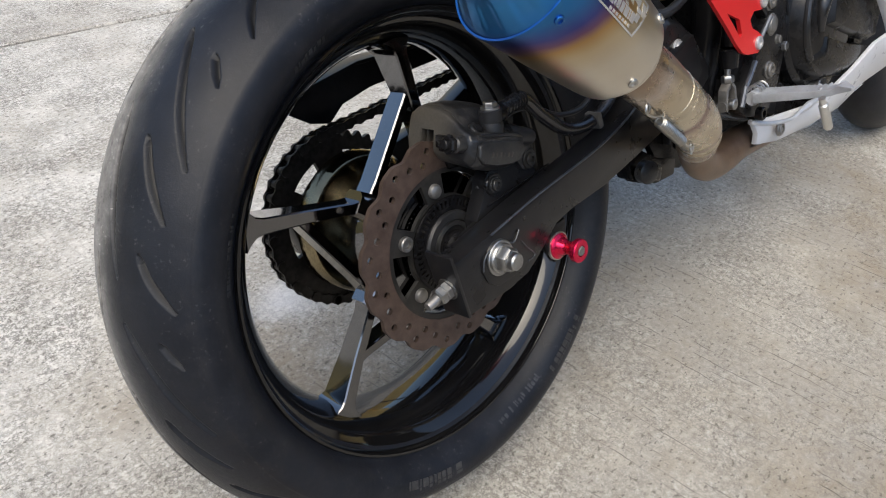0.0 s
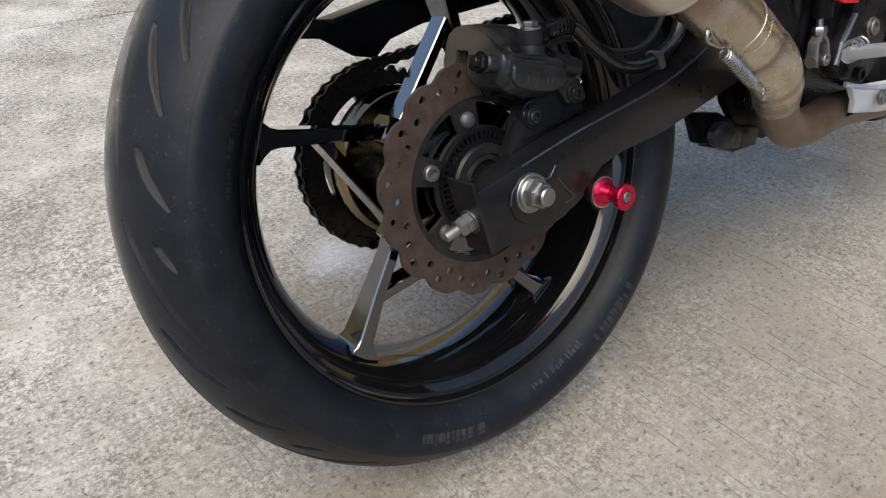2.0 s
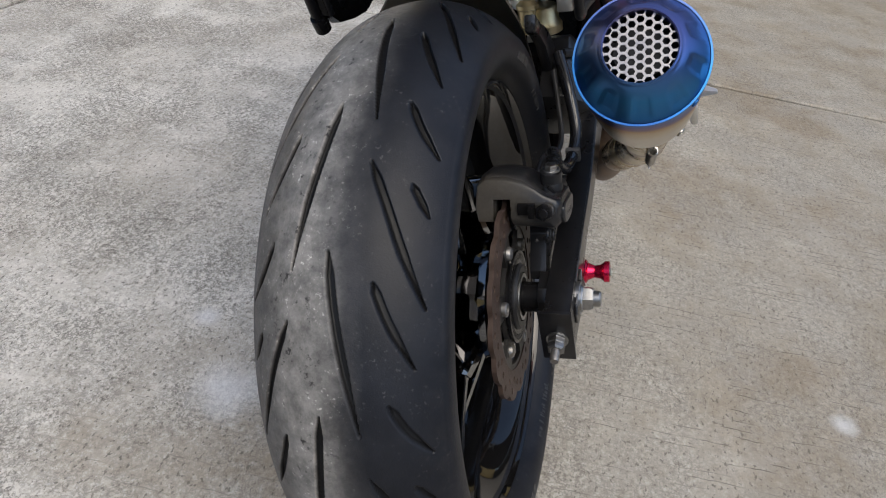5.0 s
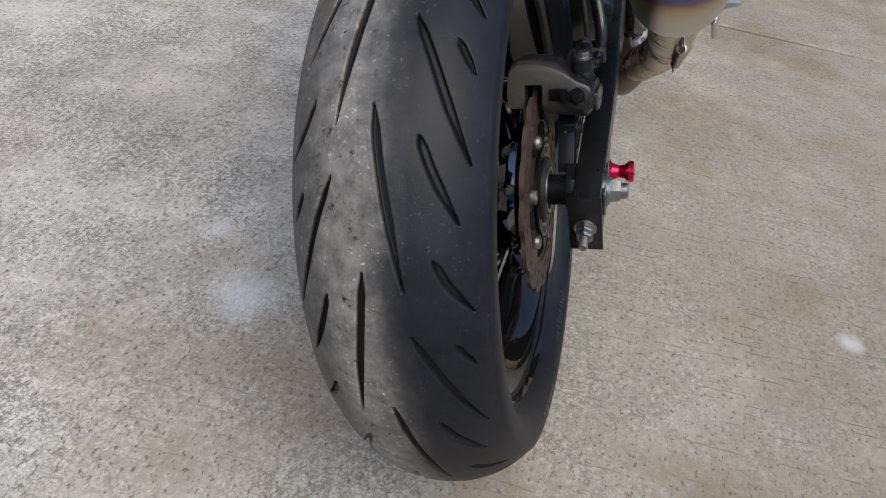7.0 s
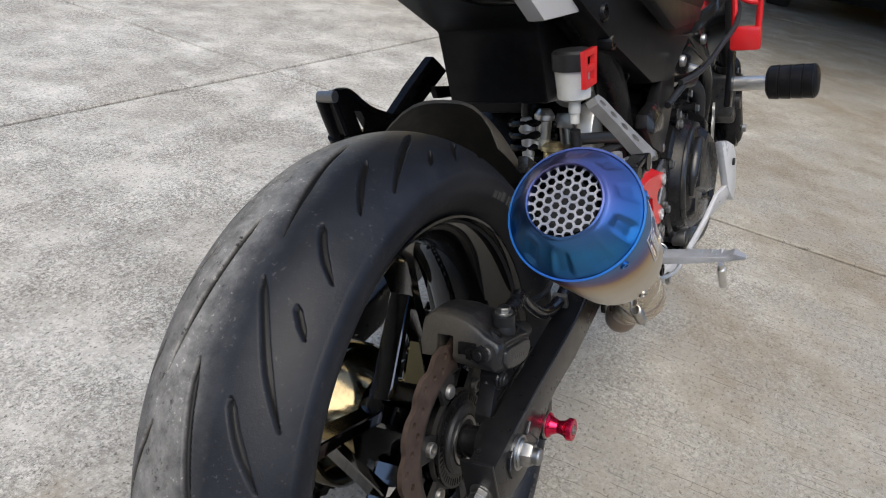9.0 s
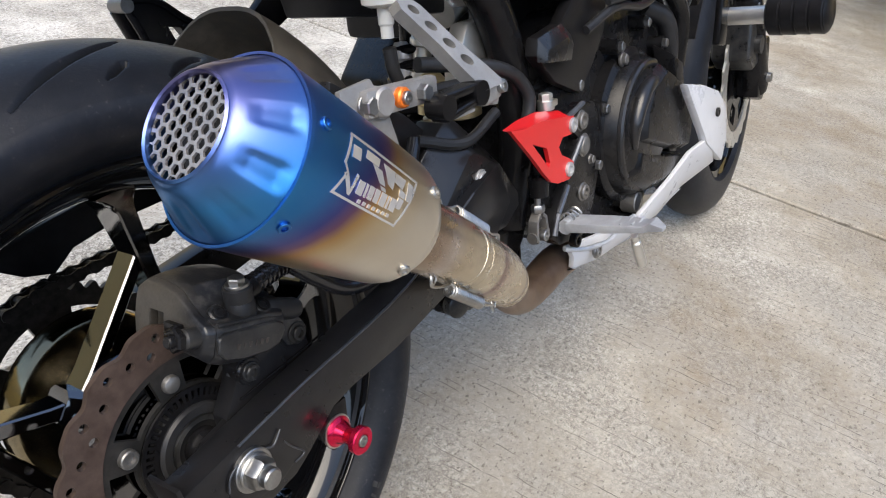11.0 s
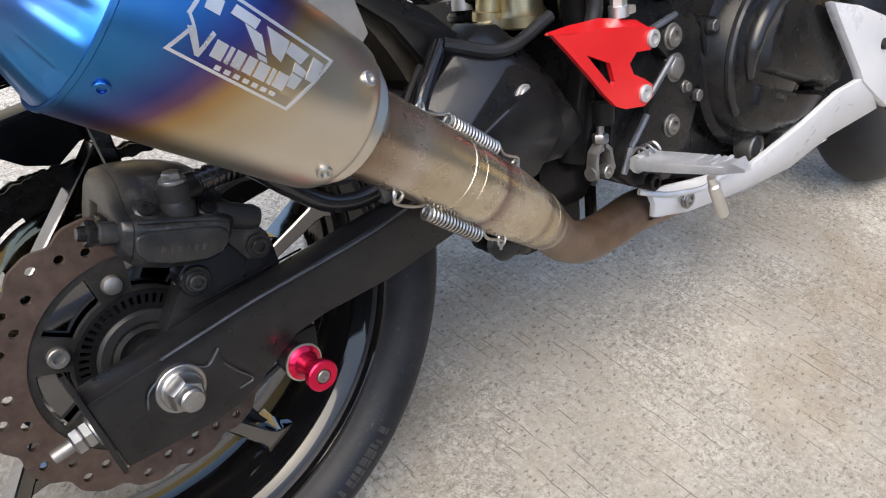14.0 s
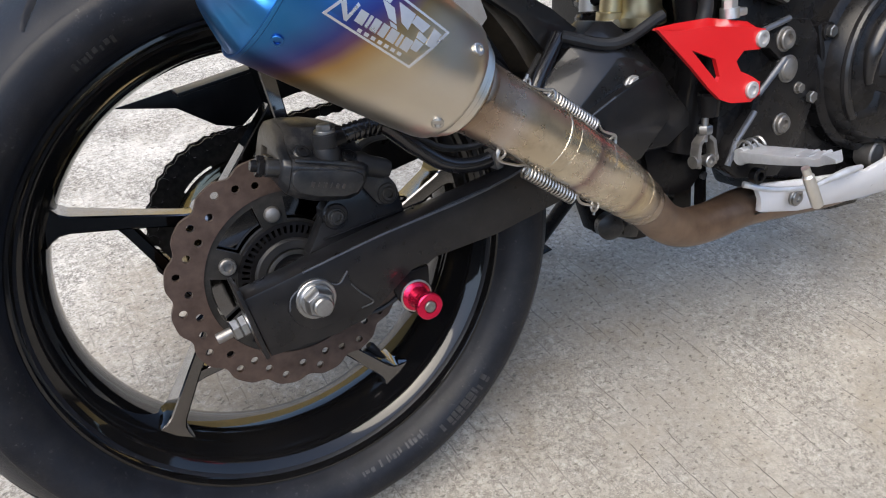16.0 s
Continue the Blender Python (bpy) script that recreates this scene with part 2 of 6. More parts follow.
def tinted_pipe():
    m, n, l, b = nodes_of("straw_tinted_titanium")
    vec = n.new("ShaderNodeTexCoord").outputs["Object"]
    sub = n.new("ShaderNodeVectorMath")
    sub.operation = "SUBTRACT"
    l.new(vec, sub.inputs[0])
    sub.inputs[1].default_value = CAN_BASE + CAN_AXIS * 0.2
    dot = n.new("ShaderNodeVectorMath")
    dot.operation = "DOT_PRODUCT"
    l.new(sub.outputs["Vector"], dot.inputs[0])
    dot.inputs[1].default_value = CAN_AXIS / 0.24
    g = noise_tex(n, l, 22.0, 5.0, 0.6, vec)
    s = maths(n, l, "MULTIPLY_ADD", maths(n, l, "SUBTRACT", g, 0.5), 0.05, dot.outputs["Value"])
    col = ramp(n, l, s, [(0.0, (0.24, 0.17, 0.12)), (0.08, (0.36, 0.28, 0.22)), (0.15, (0.50, 0.44, 0.39)), (0.22, (0.50, 0.42, 0.31)), (0.40, (0.57, 0.50, 0.38)), (0.51, (0.60, 0.53, 0.42)), (0.535, (0.27, 0.19, 0.18)), (0.575, (0.52, 0.44, 0.36)), (0.64, (0.60, 0.53, 0.42)), (0.80, (0.54, 0.45, 0.32)), (0.84, (0.28, 0.20, 0.15)), (0.88, (0.54, 0.44, 0.27)), (1.0, (0.33, 0.25, 0.18))])
    col = mixed(n, l, ramp(n, l, noise_tex(n, l, 55.0, 5.0, 0.65, vec), [(0.45, 0.0), (0.75, 0.5)]), col, (0.30, 0.24, 0.17))
    l.new(col, b.inputs["Base Color"])
    b.inputs["Metallic"].default_value = 0.9
    l.new(maths(n, l, "MULTIPLY_ADD", g, 0.2, 0.17), b.inputs["Roughness"])
    bumped(n, l, b, noise_tex(n, l, 300.0, 4.0, 0.6, vec), 0.12, 0.0005)
    return m


PIPE = tinted_pipe()


def tyre_rubber():
    m, n, l, b = nodes_of("worn_tyre_rubber")
    vec = n.new("ShaderNodeTexCoord").outputs["Object"]
    sep = n.new("ShaderNodeSeparateXYZ")
    l.new(vec, sep.inputs[0])
    wob = noise_tex(n, l, 14.0, 4.0, 0.6, vec)
    lat = maths(n, l, "MULTIPLY_ADD", maths(n, l, "SUBTRACT", wob, 0.5), 0.030, sep.outputs["Y"])
    band = ramp(n, l, maths(n, l, "MULTIPLY_ADD", lat, 6.25, 0.5), [(0.0, 0.01), (0.27, 0.02), (0.36, 0.16), (0.45, 0.62), (0.54, 1.0), (0.66, 0.95), (0.78, 0.50), (1.0, 0.25)])
    grit = noise_tex(n, l, 520.0, 5.0, 0.7, vec)
    scuff = noise_tex(n, l, 60.0, 6.0, 0.72, vec)
    base = mixed(n, l, ramp(n, l, noise_tex(n, l, 26.0, 4.0, 0.6, vec), [(0.3, 0.0), (0.7, 1.0)]), (0.004, 0.0050, 0.0080), (0.009, 0.0105, 0.0150))
    dusty = mixed(n, l, maths(n, l, "MULTIPLY_ADD", scuff, 0.9, maths(n, l, "MULTIPLY", grit, 0.35)), (0.062, 0.059, 0.055), (0.31, 0.298, 0.28))
    col = mixed(n, l, maths(n, l, "MULTIPLY", band, ramp(n, l, scuff, [(0.32, 0.55), (0.62, 1.0)])), base, dusty)
    # brown haze along the shoulders where the tread ends
    rim_side = ramp(n, l, maths(n, l, "ABSOLUTE", maths(n, l, "ADD", sep.outputs["Y"], 0.012)), [(0.058, 0.0), (0.072, 0.55), (0.078, 0.5), (0.083, 0.12)])
    col = mixed(n, l, maths(n, l, "MULTIPLY", rim_side, ramp(n, l, scuff, [(0.46, 0.0), (0.72, 0.10)])), col, (0.12, 0.105, 0.09))
    speck = ramp(n, l, noise_tex(n, l, 230.0, 4.0, 0.7, vec), [(0.60, 0.0), (0.66, 1.0)])
    speck = maths(n, l, "MULTIPLY", speck, ramp(n, l, noise_tex(n, l, 30.0, 4.0, 0.65, vec), [(0.47, 0.05), (0.62, 1.0)]))
    col = mixed(n, l, maths(n, l, "MULTIPLY", speck, maths(n, l, "MULTIPLY_ADD", band, 0.80, 0.05)), col, (0.62, 0.60, 0.56))
    hole = ramp(n, l, noise_tex(n, l, 95.0, 5.0, 0.7, vec), [(0.60, 0.0), (0.66, 1.0)])
    col = mixed(n, l, maths(n, l, "MULTIPLY", hole, band), col, (0.02, 0.02, 0.02))
    # grooves hold no tread dust; their black also stands in for deep shade
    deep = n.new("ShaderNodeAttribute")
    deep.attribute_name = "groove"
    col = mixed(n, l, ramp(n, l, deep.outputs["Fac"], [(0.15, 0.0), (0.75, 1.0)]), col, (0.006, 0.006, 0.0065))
    l.new(col, b.inputs["Base Color"])
    b.inputs["Specular IOR Level"].default_value = 0.23
    l.new(maths(n, l, "MULTIPLY_ADD", grit, 0.16, maths(n, l, "MULTIPLY_ADD", band, 0.06, 0.36)), b.inputs["Roughness"])
    bumped(n, l, b, maths(n, l, "MULTIPLY_ADD", scuff, 0.8, grit), 0.25, 0.0009)
    return m


TYRE = tyre_rubber()


SPLASHES = ((0.033, 0.365, 0.050), (0.162, 0.467, 0.022), (0.29, -0.545, 0.020))


def concrete():
    m, n, l, b = nodes_of("broomed_concrete")
    vec = n.new("ShaderNodeTexCoord").outputs["Object"]
    sep = n.new("ShaderNodeSeparateXYZ")
    l.new(vec, sep.inputs[0])
    big = noise_tex(n, l, 2.1, 5.0, 0.62, vec)
    mid = noise_tex(n, l, 7.0, 6.0, 0.68, vec)
    blot = noise_tex(n, l, 24.0, 5.0, 0.65, vec)
    grain = noise_tex(n, l, 420.0, 3.0, 0.7, vec)

    def stretched(angle, sx, sy, scale, detail):
        k = n.new("ShaderNodeMapping")
        k.inputs["Rotation"].default_value = (0, 0, radians(angle))
        k.inputs["Scale"].default_value = (sx, sy, 1.0)
        l.new(vec, k.inputs["Vector"])
        return noise_tex(n, l, scale, detail, 0.55, k.outputs["Vector"])

    # the surface is worn and pitted in broad patches, more so to the bike's left; the mask also carries tone that evens
    # out the light
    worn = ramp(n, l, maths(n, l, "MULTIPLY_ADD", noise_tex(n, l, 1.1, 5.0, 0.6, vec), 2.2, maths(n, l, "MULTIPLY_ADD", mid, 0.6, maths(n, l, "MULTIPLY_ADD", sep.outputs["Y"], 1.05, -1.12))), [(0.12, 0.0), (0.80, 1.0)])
    # thin broken broom lines that run across the bike
    def cell_noise(cell, along, seed):
        k = n.new("ShaderNodeCombineXYZ")
        l.new(maths(n, l, "MULTIPLY_ADD", cell, 3.7, seed), k.inputs[0])
        l.new(maths(n, l, "MULTIPLY", sep.outputs["Y"], along), k.inputs[1])
        return noise_tex(n, l, 1.0, 2.5, 0.6, k.outputs["Vector"])

    across = maths(n, l, "MULTIPLY_ADD", sep.outputs["Y"], 0.05, sep.outputs["X"])
    across = maths(n, l, "MULTIPLY_ADD", noise_tex(n, l, 9.0, 4.0, 0.6, vec), 0.020, across)
    row = maths(n, l, "DIVIDE", across, 0.0185)
    cell = maths(n, l, "FLOOR", row)
    offset = maths(n, l, "MULTIPLY_ADD", maths(n, l, "SUBTRACT", cell_noise(cell, 1.2, 5.0), 0.5), 1.4, 0.5)
    gap = maths(n, l, "ABSOLUTE", maths(n, l, "SUBTRACT", maths(n, l, "FRACT", row), offset))
    line = ramp(n, l, gap, [(0.0, 1.0), (0.028, 1.0), (0.065, 0.0)])
    line = maths(n, l, "MULTIPLY", line, ramp(n, l, cell_noise(cell, 11.0, 40.0), [(0.49, 0.0), (0.56, 1.0)]))
    line = maths(n, l, "MULTIPLY", line, ramp(n, l, mid, [(0.40, 0.25), (0.56, 1.0)]))
    line = maths(n, l, "MULTIPLY", line, maths(n, l, "MULTIPLY_ADD", worn, -0.45, 0.75))

    # short curled flecks where the cement skin has worn off
    def flecks(scale, width, low, high, seed):
        k = n.new("ShaderNodeMapping")
        k.inputs["Location"].default_value = (seed, seed * 0.7, 0)
        l.new(vec, k.inputs["Vector"])
        ridge = maths(n, l, "ABSOLUTE", maths(n, l, "SUBTRACT", noise_tex(n, l, scale, 3.0, 0.6, k.outputs["Vector"]), 0.5))
        thin = ramp(n, l, ridge, [(0.0, 1.0), (width, 0.0)])
        return maths(n, l, "MULTIPLY", thin, ramp(n, l, noise_tex(n, l, scale * 0.9, 2.0, 0.5, vec), [(low, 0.0), (high, 1.0)]))

    drift = ramp(n, l, noise_tex(n, l, 4.5, 6.0, 0.70, vec), [(0.40, 0.22), (0.58, 1.0)])
    fleck = maths(n, l, "MAXIMUM", flecks(120.0, 0.085, 0.41, 0.48, 3.0), flecks(62.0, 0.040, 0.45, 0.52, 9.0))
    fleck = maths(n, l, "MULTIPLY", maths(n, l, "MULTIPLY", fleck, drift), maths(n, l, "MULTIPLY_ADD", worn, 0.38, 0.40))
    pit = ramp(n, l, stretched(0, 0.70, 1.0, 150.0, 5.0), [(0.585, 0.0), (0.64, 1.0)])
    speck = maths(n, l, "MAXIMUM", fleck, maths(n, l, "MULTIPLY", pit, maths(n, l, "MULTIPLY_ADD", worn, 0.15, 0.60)))
    # warm smooth skin, bleached and grey where it has worn; skin is also darkened and bare lightened to make up for the
    # light
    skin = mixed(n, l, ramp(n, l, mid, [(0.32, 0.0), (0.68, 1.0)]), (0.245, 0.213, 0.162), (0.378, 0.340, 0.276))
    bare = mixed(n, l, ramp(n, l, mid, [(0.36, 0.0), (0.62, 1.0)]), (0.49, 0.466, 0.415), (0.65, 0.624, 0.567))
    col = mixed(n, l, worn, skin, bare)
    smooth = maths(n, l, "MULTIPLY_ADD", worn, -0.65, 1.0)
    col = mixed(n, l, maths(n, l, "MULTIPLY", ramp(n, l, big, [(0.42, 0.80), (0.54, 0.0)]), smooth), col, (0.245, 0.202, 0.146))
    bleach = ramp(n, l, noise_tex(n, l, 2.3, 6.0, 0.66, vec), [(0.47, 0.0), (0.60, 0.62)])
    col = mixed(n, l, maths(n, l, "MULTIPLY", bleach, smooth), col, (0.40, 0.377, 0.328))
    stain = ramp(n, l, noise_tex(n, l, 3.2, 5.0, 0.7, vec), [(0.48, 0.0), (0.62, 1.0)])
    col = mixed(n, l, maths(n, l, "MULTIPLY", stain, 0.60), col, (0.32, 0.30, 0.262))
    col = mixed(n, l, maths(n, l, "MULTIPLY", ramp(n, l, blot, [(0.47, 0.0), (0.70, 1.0)]), 0.28), col, (0.34, 0.31, 0.27))
    # sandy grain: crisp dark pores and pale grains a few millimetres across, in drifts
    sand = noise_tex(n, l, 92.0, 8.0, 0.84, vec)
    pore = maths(n, l, "MULTIPLY", ramp(n, l, sand, [(0.37, 1.0), (0.475, 0.0)]), maths(n, l, "MULTIPLY", drift, maths(n, l, "MULTIPLY_ADD", worn, 0.40, 0.58)))
    grit = maths(n, l, "MULTIPLY", ramp(n, l, sand, [(0.51, 0.0), (0.62, 1.0)]), maths(n, l, "MULTIPLY_ADD", worn, 0.45, 0.14))
    col = mixed(n, l, grit, col, (0.74, 0.72, 0.68))
    col = mixed(n, l, pore, col, (0.15, 0.135, 0.115))
    dark = maths(n, l, "MAXIMUM", line, speck)
    col = mixed(n, l, dark, col, (0.07, 0.063, 0.055))
    spot = ramp(n, l, noise_tex(n, l, 42.0, 5.0, 0.7, vec), [(0.635, 0.0), (0.675, 1.0)])
    col = mixed(n, l, maths(n, l, "MULTIPLY", spot, 0.6), col, (0.12, 0.11, 0.095))

    # pale dried splashes
    for x, y, r in SPLASHES:
        d = n.new("ShaderNodeVectorMath")
        d.operation = "DISTANCE"
        l.new(vec, d.inputs[0])
        d.inputs[1].default_value = (x, y, 0)
        edge = maths(n, l, "MULTIPLY_ADD", blot, r * 1.2, d.outputs["Value"])
        col = mixed(n, l, maths(n, l, "MULTIPLY", ramp(n, l, maths(n, l, "DIVIDE", edge, r * 2.0), [(0.45, 1.0), (0.95, 0.0)]), 0.55), col, (0.66, 0.67, 0.68))
    l.new(col, b.inputs["Base Color"])
    b.inputs["Roughness"].default_value = 0.88
    b.inputs["Specular IOR Level"].default_value = 0.25
    h = maths(n, l, "MULTIPLY_ADD", dark, -0.7, maths(n, l, "MULTIPLY_ADD", grain, 0.3, maths(n, l, "MULTIPLY", sand, 1.8)))
    bumped(n, l, b, h, 0.45, 0.0024)
    return m


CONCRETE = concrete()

# ---- geometry helpers ----
def finish(name, bm, material, parent=None, label="", sharp=32):
    me = bpy.data.meshes.new(name)
    bmesh.ops.recalc_face_normals(bm, faces=bm.faces[:])
    bm.to_mesh(me)
    bm.free()
    me.materials.append(material)
    me.polygons.foreach_set("use_smooth", [True] * len(me.polygons))
    me.set_sharp_from_angle(angle=radians(sharp))
    ob = new(name, me)
    ob.parent = parent
    if label:
        ob["label"] = label
    return ob


def part(name, bm, material, parent, label="", sharp=32):
    return finish(name, bm, material, parent, label, sharp)


def bevel(bm, width, seg=2):
    if width > 0:
        es = [e for e in bm.edges if len(e.link_faces) == 2 and e.calc_face_angle(0) > 0.5]
        bmesh.ops.bevel(bm, geom=es, offset=width, segments=seg, profile=0.6, affect="EDGES", clamp_overlap=True)
    return bm


def prism(poly, y0, y1, bev=0.002, seg=2):
    """An outline in x and z, extruded from y0 to y1."""
    bm = bmesh.new()
    lo = [bm.verts.new((x, y0, z)) for x, z in poly]
    f = bm.faces.new(lo)
    r = bmesh.ops.extrude_face_region(bm, geom=[f])
    for v in r["geom"]:
        if isinstance(v, bmesh.types.BMVert):
            v.co.y = y1
    bmesh.ops.recalc_face_normals(bm, faces=bm.faces[:])
    return bevel(bm, bev, seg)


def loft(sections, closed=False, caps=True, bev=0.0):
    """Skin through equal-length rings of points."""
    bm = bmesh.new()
    rings = [[bm.verts.new(p) for p in s] for s in sections]
    k = len(rings[0])
    pairs = list(zip(rings, rings[1:])) + ([(rings[-1], rings[0])] if closed else [])
    for a, b in pairs:
        for i in range(k):
            bm.faces.new((a[i], a[(i + 1) % k], b[(i + 1) % k], b[i]))
    if caps and not closed:
        bm.faces.new(rings[0][::-1])
        bm.faces.new(rings[-1])
    bmesh.ops.recalc_face_normals(bm, faces=bm.faces[:])
    return bevel(bm, bev)


def frame_of(axis):
    a = Vector(axis).normalized()
    u = a.cross(Vector((0, 1, 0)) if abs(a.y) < 0.9 else Vector((1, 0, 0))).normalized()
    return a, u, a.cross(u)


def turned(profile, centre, axis, seg=48, closed=False, wobble=None):
    """A lathe: rows of (distance along the axis, radius)."""
    a, u, w = frame_of(axis)
    c = Vector(centre)
    secs = []
    for s, r in profile:
        ring = []
        for i in range(seg):
            t = 2 * math.pi * i / seg
            rr = r if wobble is None else wobble(s, r, t)
            ring.append(c + a * s + (u * math.cos(t) + w * math.sin(t)) * max(rr, 1e-5))
        secs.append(ring)
    return loft(secs, closed=closed, caps=not closed)


def smooth_path(points, per=8):
    ps = [Vector(p) for p in points]
    ext = [ps[0] * 2 - ps[1]] + ps + [ps[-1] * 2 - ps[-2]]
    out = []
    for i in range(1, len(ext) - 2):
        p0, p1, p2, p3 = ext[i - 1:i + 3]
        for k in range(per):
            t = k / per
            out.append(0.5 * ((2 * p1) + (p2 - p0) * t + (2 * p0 - 5 * p1 + 4 * p2 - p3) * t * t + (3 * p1 - p0 - 3 * p2 + p3) * t ** 3))
    out.append(ps[-1])
    return out


def tube(points, radius, seg=14, per=8, ridge=None):
    """A swept tube; radius is a number or one for each given point."""
    path = smooth_path(points, per) if per else [Vector(p) for p in points]
    n = len(path)
    secs = []
    up = None
    for i, p in enumerate(path):
        d = (path[min(i + 1, n - 1)] - path[max(i - 1, 0)]).normalized()
        if up is None:
            up = d.orthogonal().normalized()
        up = (up - d * up.dot(d)).normalized()
        w = d.cross(up)
        if isinstance(radius, (int, float)):
            r = radius
        else:
            q = i / max(n - 1, 1) * (len(radius) - 1)
            k = min(int(q), len(radius) - 2)
            r = radius[k] + (radius[k + 1] - radius[k]) * (q - k)
        if ridge:
            r += ridge(i / max(n - 1, 1))
        secs.append([p + (up * math.cos(2 * math.pi * j / seg) + w * math.sin(2 * math.pi * j / seg)) * r for j in range(seg)])
    return loft(secs)


def box(size, m, bev=0.002, seg=2):
    bm = bmesh.new()
    bmesh.ops.create_cube(bm, size=1.0)
    for v in bm.verts:
        v.co = Vector((v.co.x * size[0], v.co.y * size[1], v.co.z * size[2]))
    bevel(bm, bev, seg)
    bm.transform(m)
    return bm


def joined(*bms):
    out = bmesh.new()
    for b in bms:
        me = bpy.data.meshes.new("tmp")
        b.to_mesh(me)
        b.free()
        out.from_mesh(me)
        bpy.data.meshes.remove(me)
    return out


def plate_with_holes(outer, holes, y0, y1, bev=0.0):
    """A flat plate in the plane of x and z with real holes, from y0 to y1."""
    bm = bmesh.new()
    edges = []
    for loop in [outer] + holes:
        vs = [bm.verts.new((x, y0, z)) for x, z in loop]
        edges += [bm.edges.new((vs[i], vs[(i + 1) % len(vs)])) for i in range(len(vs))]
    bmesh.ops.triangle_fill(bm, use_beauty=True, use_dissolve=False, edges=edges)
    r = bmesh.ops.extrude_face_region(bm, geom=bm.faces[:])
    for v in r["geom"]:
        if isinstance(v, bmesh.types.BMVert):
            v.co.y = y1
    bmesh.ops.recalc_face_normals(bm, faces=bm.faces[:])
    return bm


def circle(cx, cz, r, n=16, start=0.0):
    return [(cx + r * math.cos(start + 2 * math.pi * i / n), cz + r * math.sin(start + 2 * math.pi * i / n)) for i in range(n)]


def polar(r, deg):
    return (r * math.cos(radians(deg)), r * math.sin(radians(deg)))


def bolt(parent, centre, axis, r, h, kind="socket", material=None, name="bolt", washer=0.0, label=""):
    """A bolt head that stands out along axis from centre."""
    a = Vector(axis).normalized()
    c = Vector(centre)
    if kind == "hex":
        bm = turned([(-0.003, r), (h * 0.85, r), (h, r * 0.86)], c, a, seg=6)
    elif kind == "dome":
        bm = turned([(-0.003, r), (h * 0.35, r), (h * 0.75, r * 0.86), (h, r * 0.45), (h, 0.0)], c, a, seg=20)
    else:
        bm = turned([(-0.003, r), (h * 0.8, r), (h, r * 0.88), (h, r * 0.55), (h * 0.35, r * 0.5), (h * 0.35, 0.0)], c, a, seg=20)
    if washer > 0:
        bm = joined(bm, turned([(-0.0015, washer), (0.0012, washer), (0.0018, washer * 0.94), (0.0018, r * 0.9)], c, a, seg=28))
    return part(name, bm, material or STEEL, parent, label)


def coil(a, b, r, wire, turns, parent, name="spring"):
    """A coil spring between two points, with a hook at each end."""
    a, b = Vector(a), Vector(b)
    d, u, w = frame_of(b - a)
    L = (b - a).length
    lead = L * 0.24
    pts = []
    n = turns * 12
    for i in range(n + 1):
        t = i / n
        ang = 2 * math.pi * turns * t
        pts.append(a + d * (lead + (L - 2 * lead) * t) + (u * math.cos(ang) + w * math.sin(ang)) * r)
    bm = tube(pts, wire, seg=6, per=0)
    h1 = tube([a - d * 0.003 + u * 0.004, a + u * -0.003, a + d * lead * 0.6, a + d * lead + u * r], wire, seg=6, per=5)
    h2 = tube([b + d * 0.003 - u * 0.004, b + u * 0.003, b - d * lead * 0.6, b - d * lead + u * r], wire, seg=6, per=5)
    return part(name, joined(bm, h1, h2), SPRING_STEEL, parent)

# ---- the motorcycle, leaning on its side stand ----
# own axes: x ahead, y to its left, z up; the rear axle runs along y through the origin
BIKE = pose(0, 0, 0.3223, -15.654, 0, 0) @ Matrix.Translation((0, 0.068, 0))
bike = new("motorcycle")
bike.matrix_world = BIKE
bike.empty_display_size = 0.1
tagged(bike, "black motorcycle with white belly cowl leaning on its side stand", "motorcycle")

# rear tyre: cambered crown with slanting grooves pressed into the tread
TYRE_R, CROWN, TYRE_Y, RIM_Y = 0.3140, 0.103, -0.009, -0.001


def tread_radius(d):
    return TYRE_R - CROWN + np.sqrt(np.maximum(CROWN ** 2 - d ** 2, 1e-9))


# grooves: (degrees from the pitch start, millimetres from the centre line), half width
GROOVES = [
    ([(0, 4.5), (8, 10.5), (16, 18), (25, 26)], 3.6),
    ([(-13, 29), (-7, 43), (0, 57), (7.5, 72)], 3.0),
    ([(4, 38), (9, 48), (16, 65)], 3.0),
    ([(-10.5, 59), (-6, 71)], 2.4),
    ([(21, 48), (25, 58), (29.5, 73)], 2.8),
]


def groove_depth(deg, lat):
    """Depth of the tread grooves, 0 to 1, at angles and distances to one side of the centre line."""
    depth = np.zeros(np.broadcast(deg, lat).shape)
    for pts, half in GROOVES:
        p = np.array([(q.x, q.y) for q in smooth_path([(x * 5.5, y, 0) for x, y in pts], 6)])
        total = len(p) - 1
        for shift in (-45, 0, 45):
            px = deg * 5.5 + shift * 5.5
            best = np.full(depth.shape, 1e9)
            for i in range(total):
                ax, ay = p[i]
                bx, by = p[i + 1]
                vx, vy = bx - ax, by - ay
                t = np.clip(((px - ax) * vx + (lat - ay) * vy) / (vx * vx + vy * vy), 0, 1)
                dist = np.hypot(px - ax - t * vx, lat - ay - t * vy)
                q = (i + t) / total
                width = half * np.clip(np.minimum(q * 5 + 0.35, (1 - q) * 2.2 + 0.25), 0, 1)
                best = np.minimum(best, dist / width)
            depth = np.maximum(depth, np.clip((1.15 - best) / 0.4, 0, 1))
    return depth


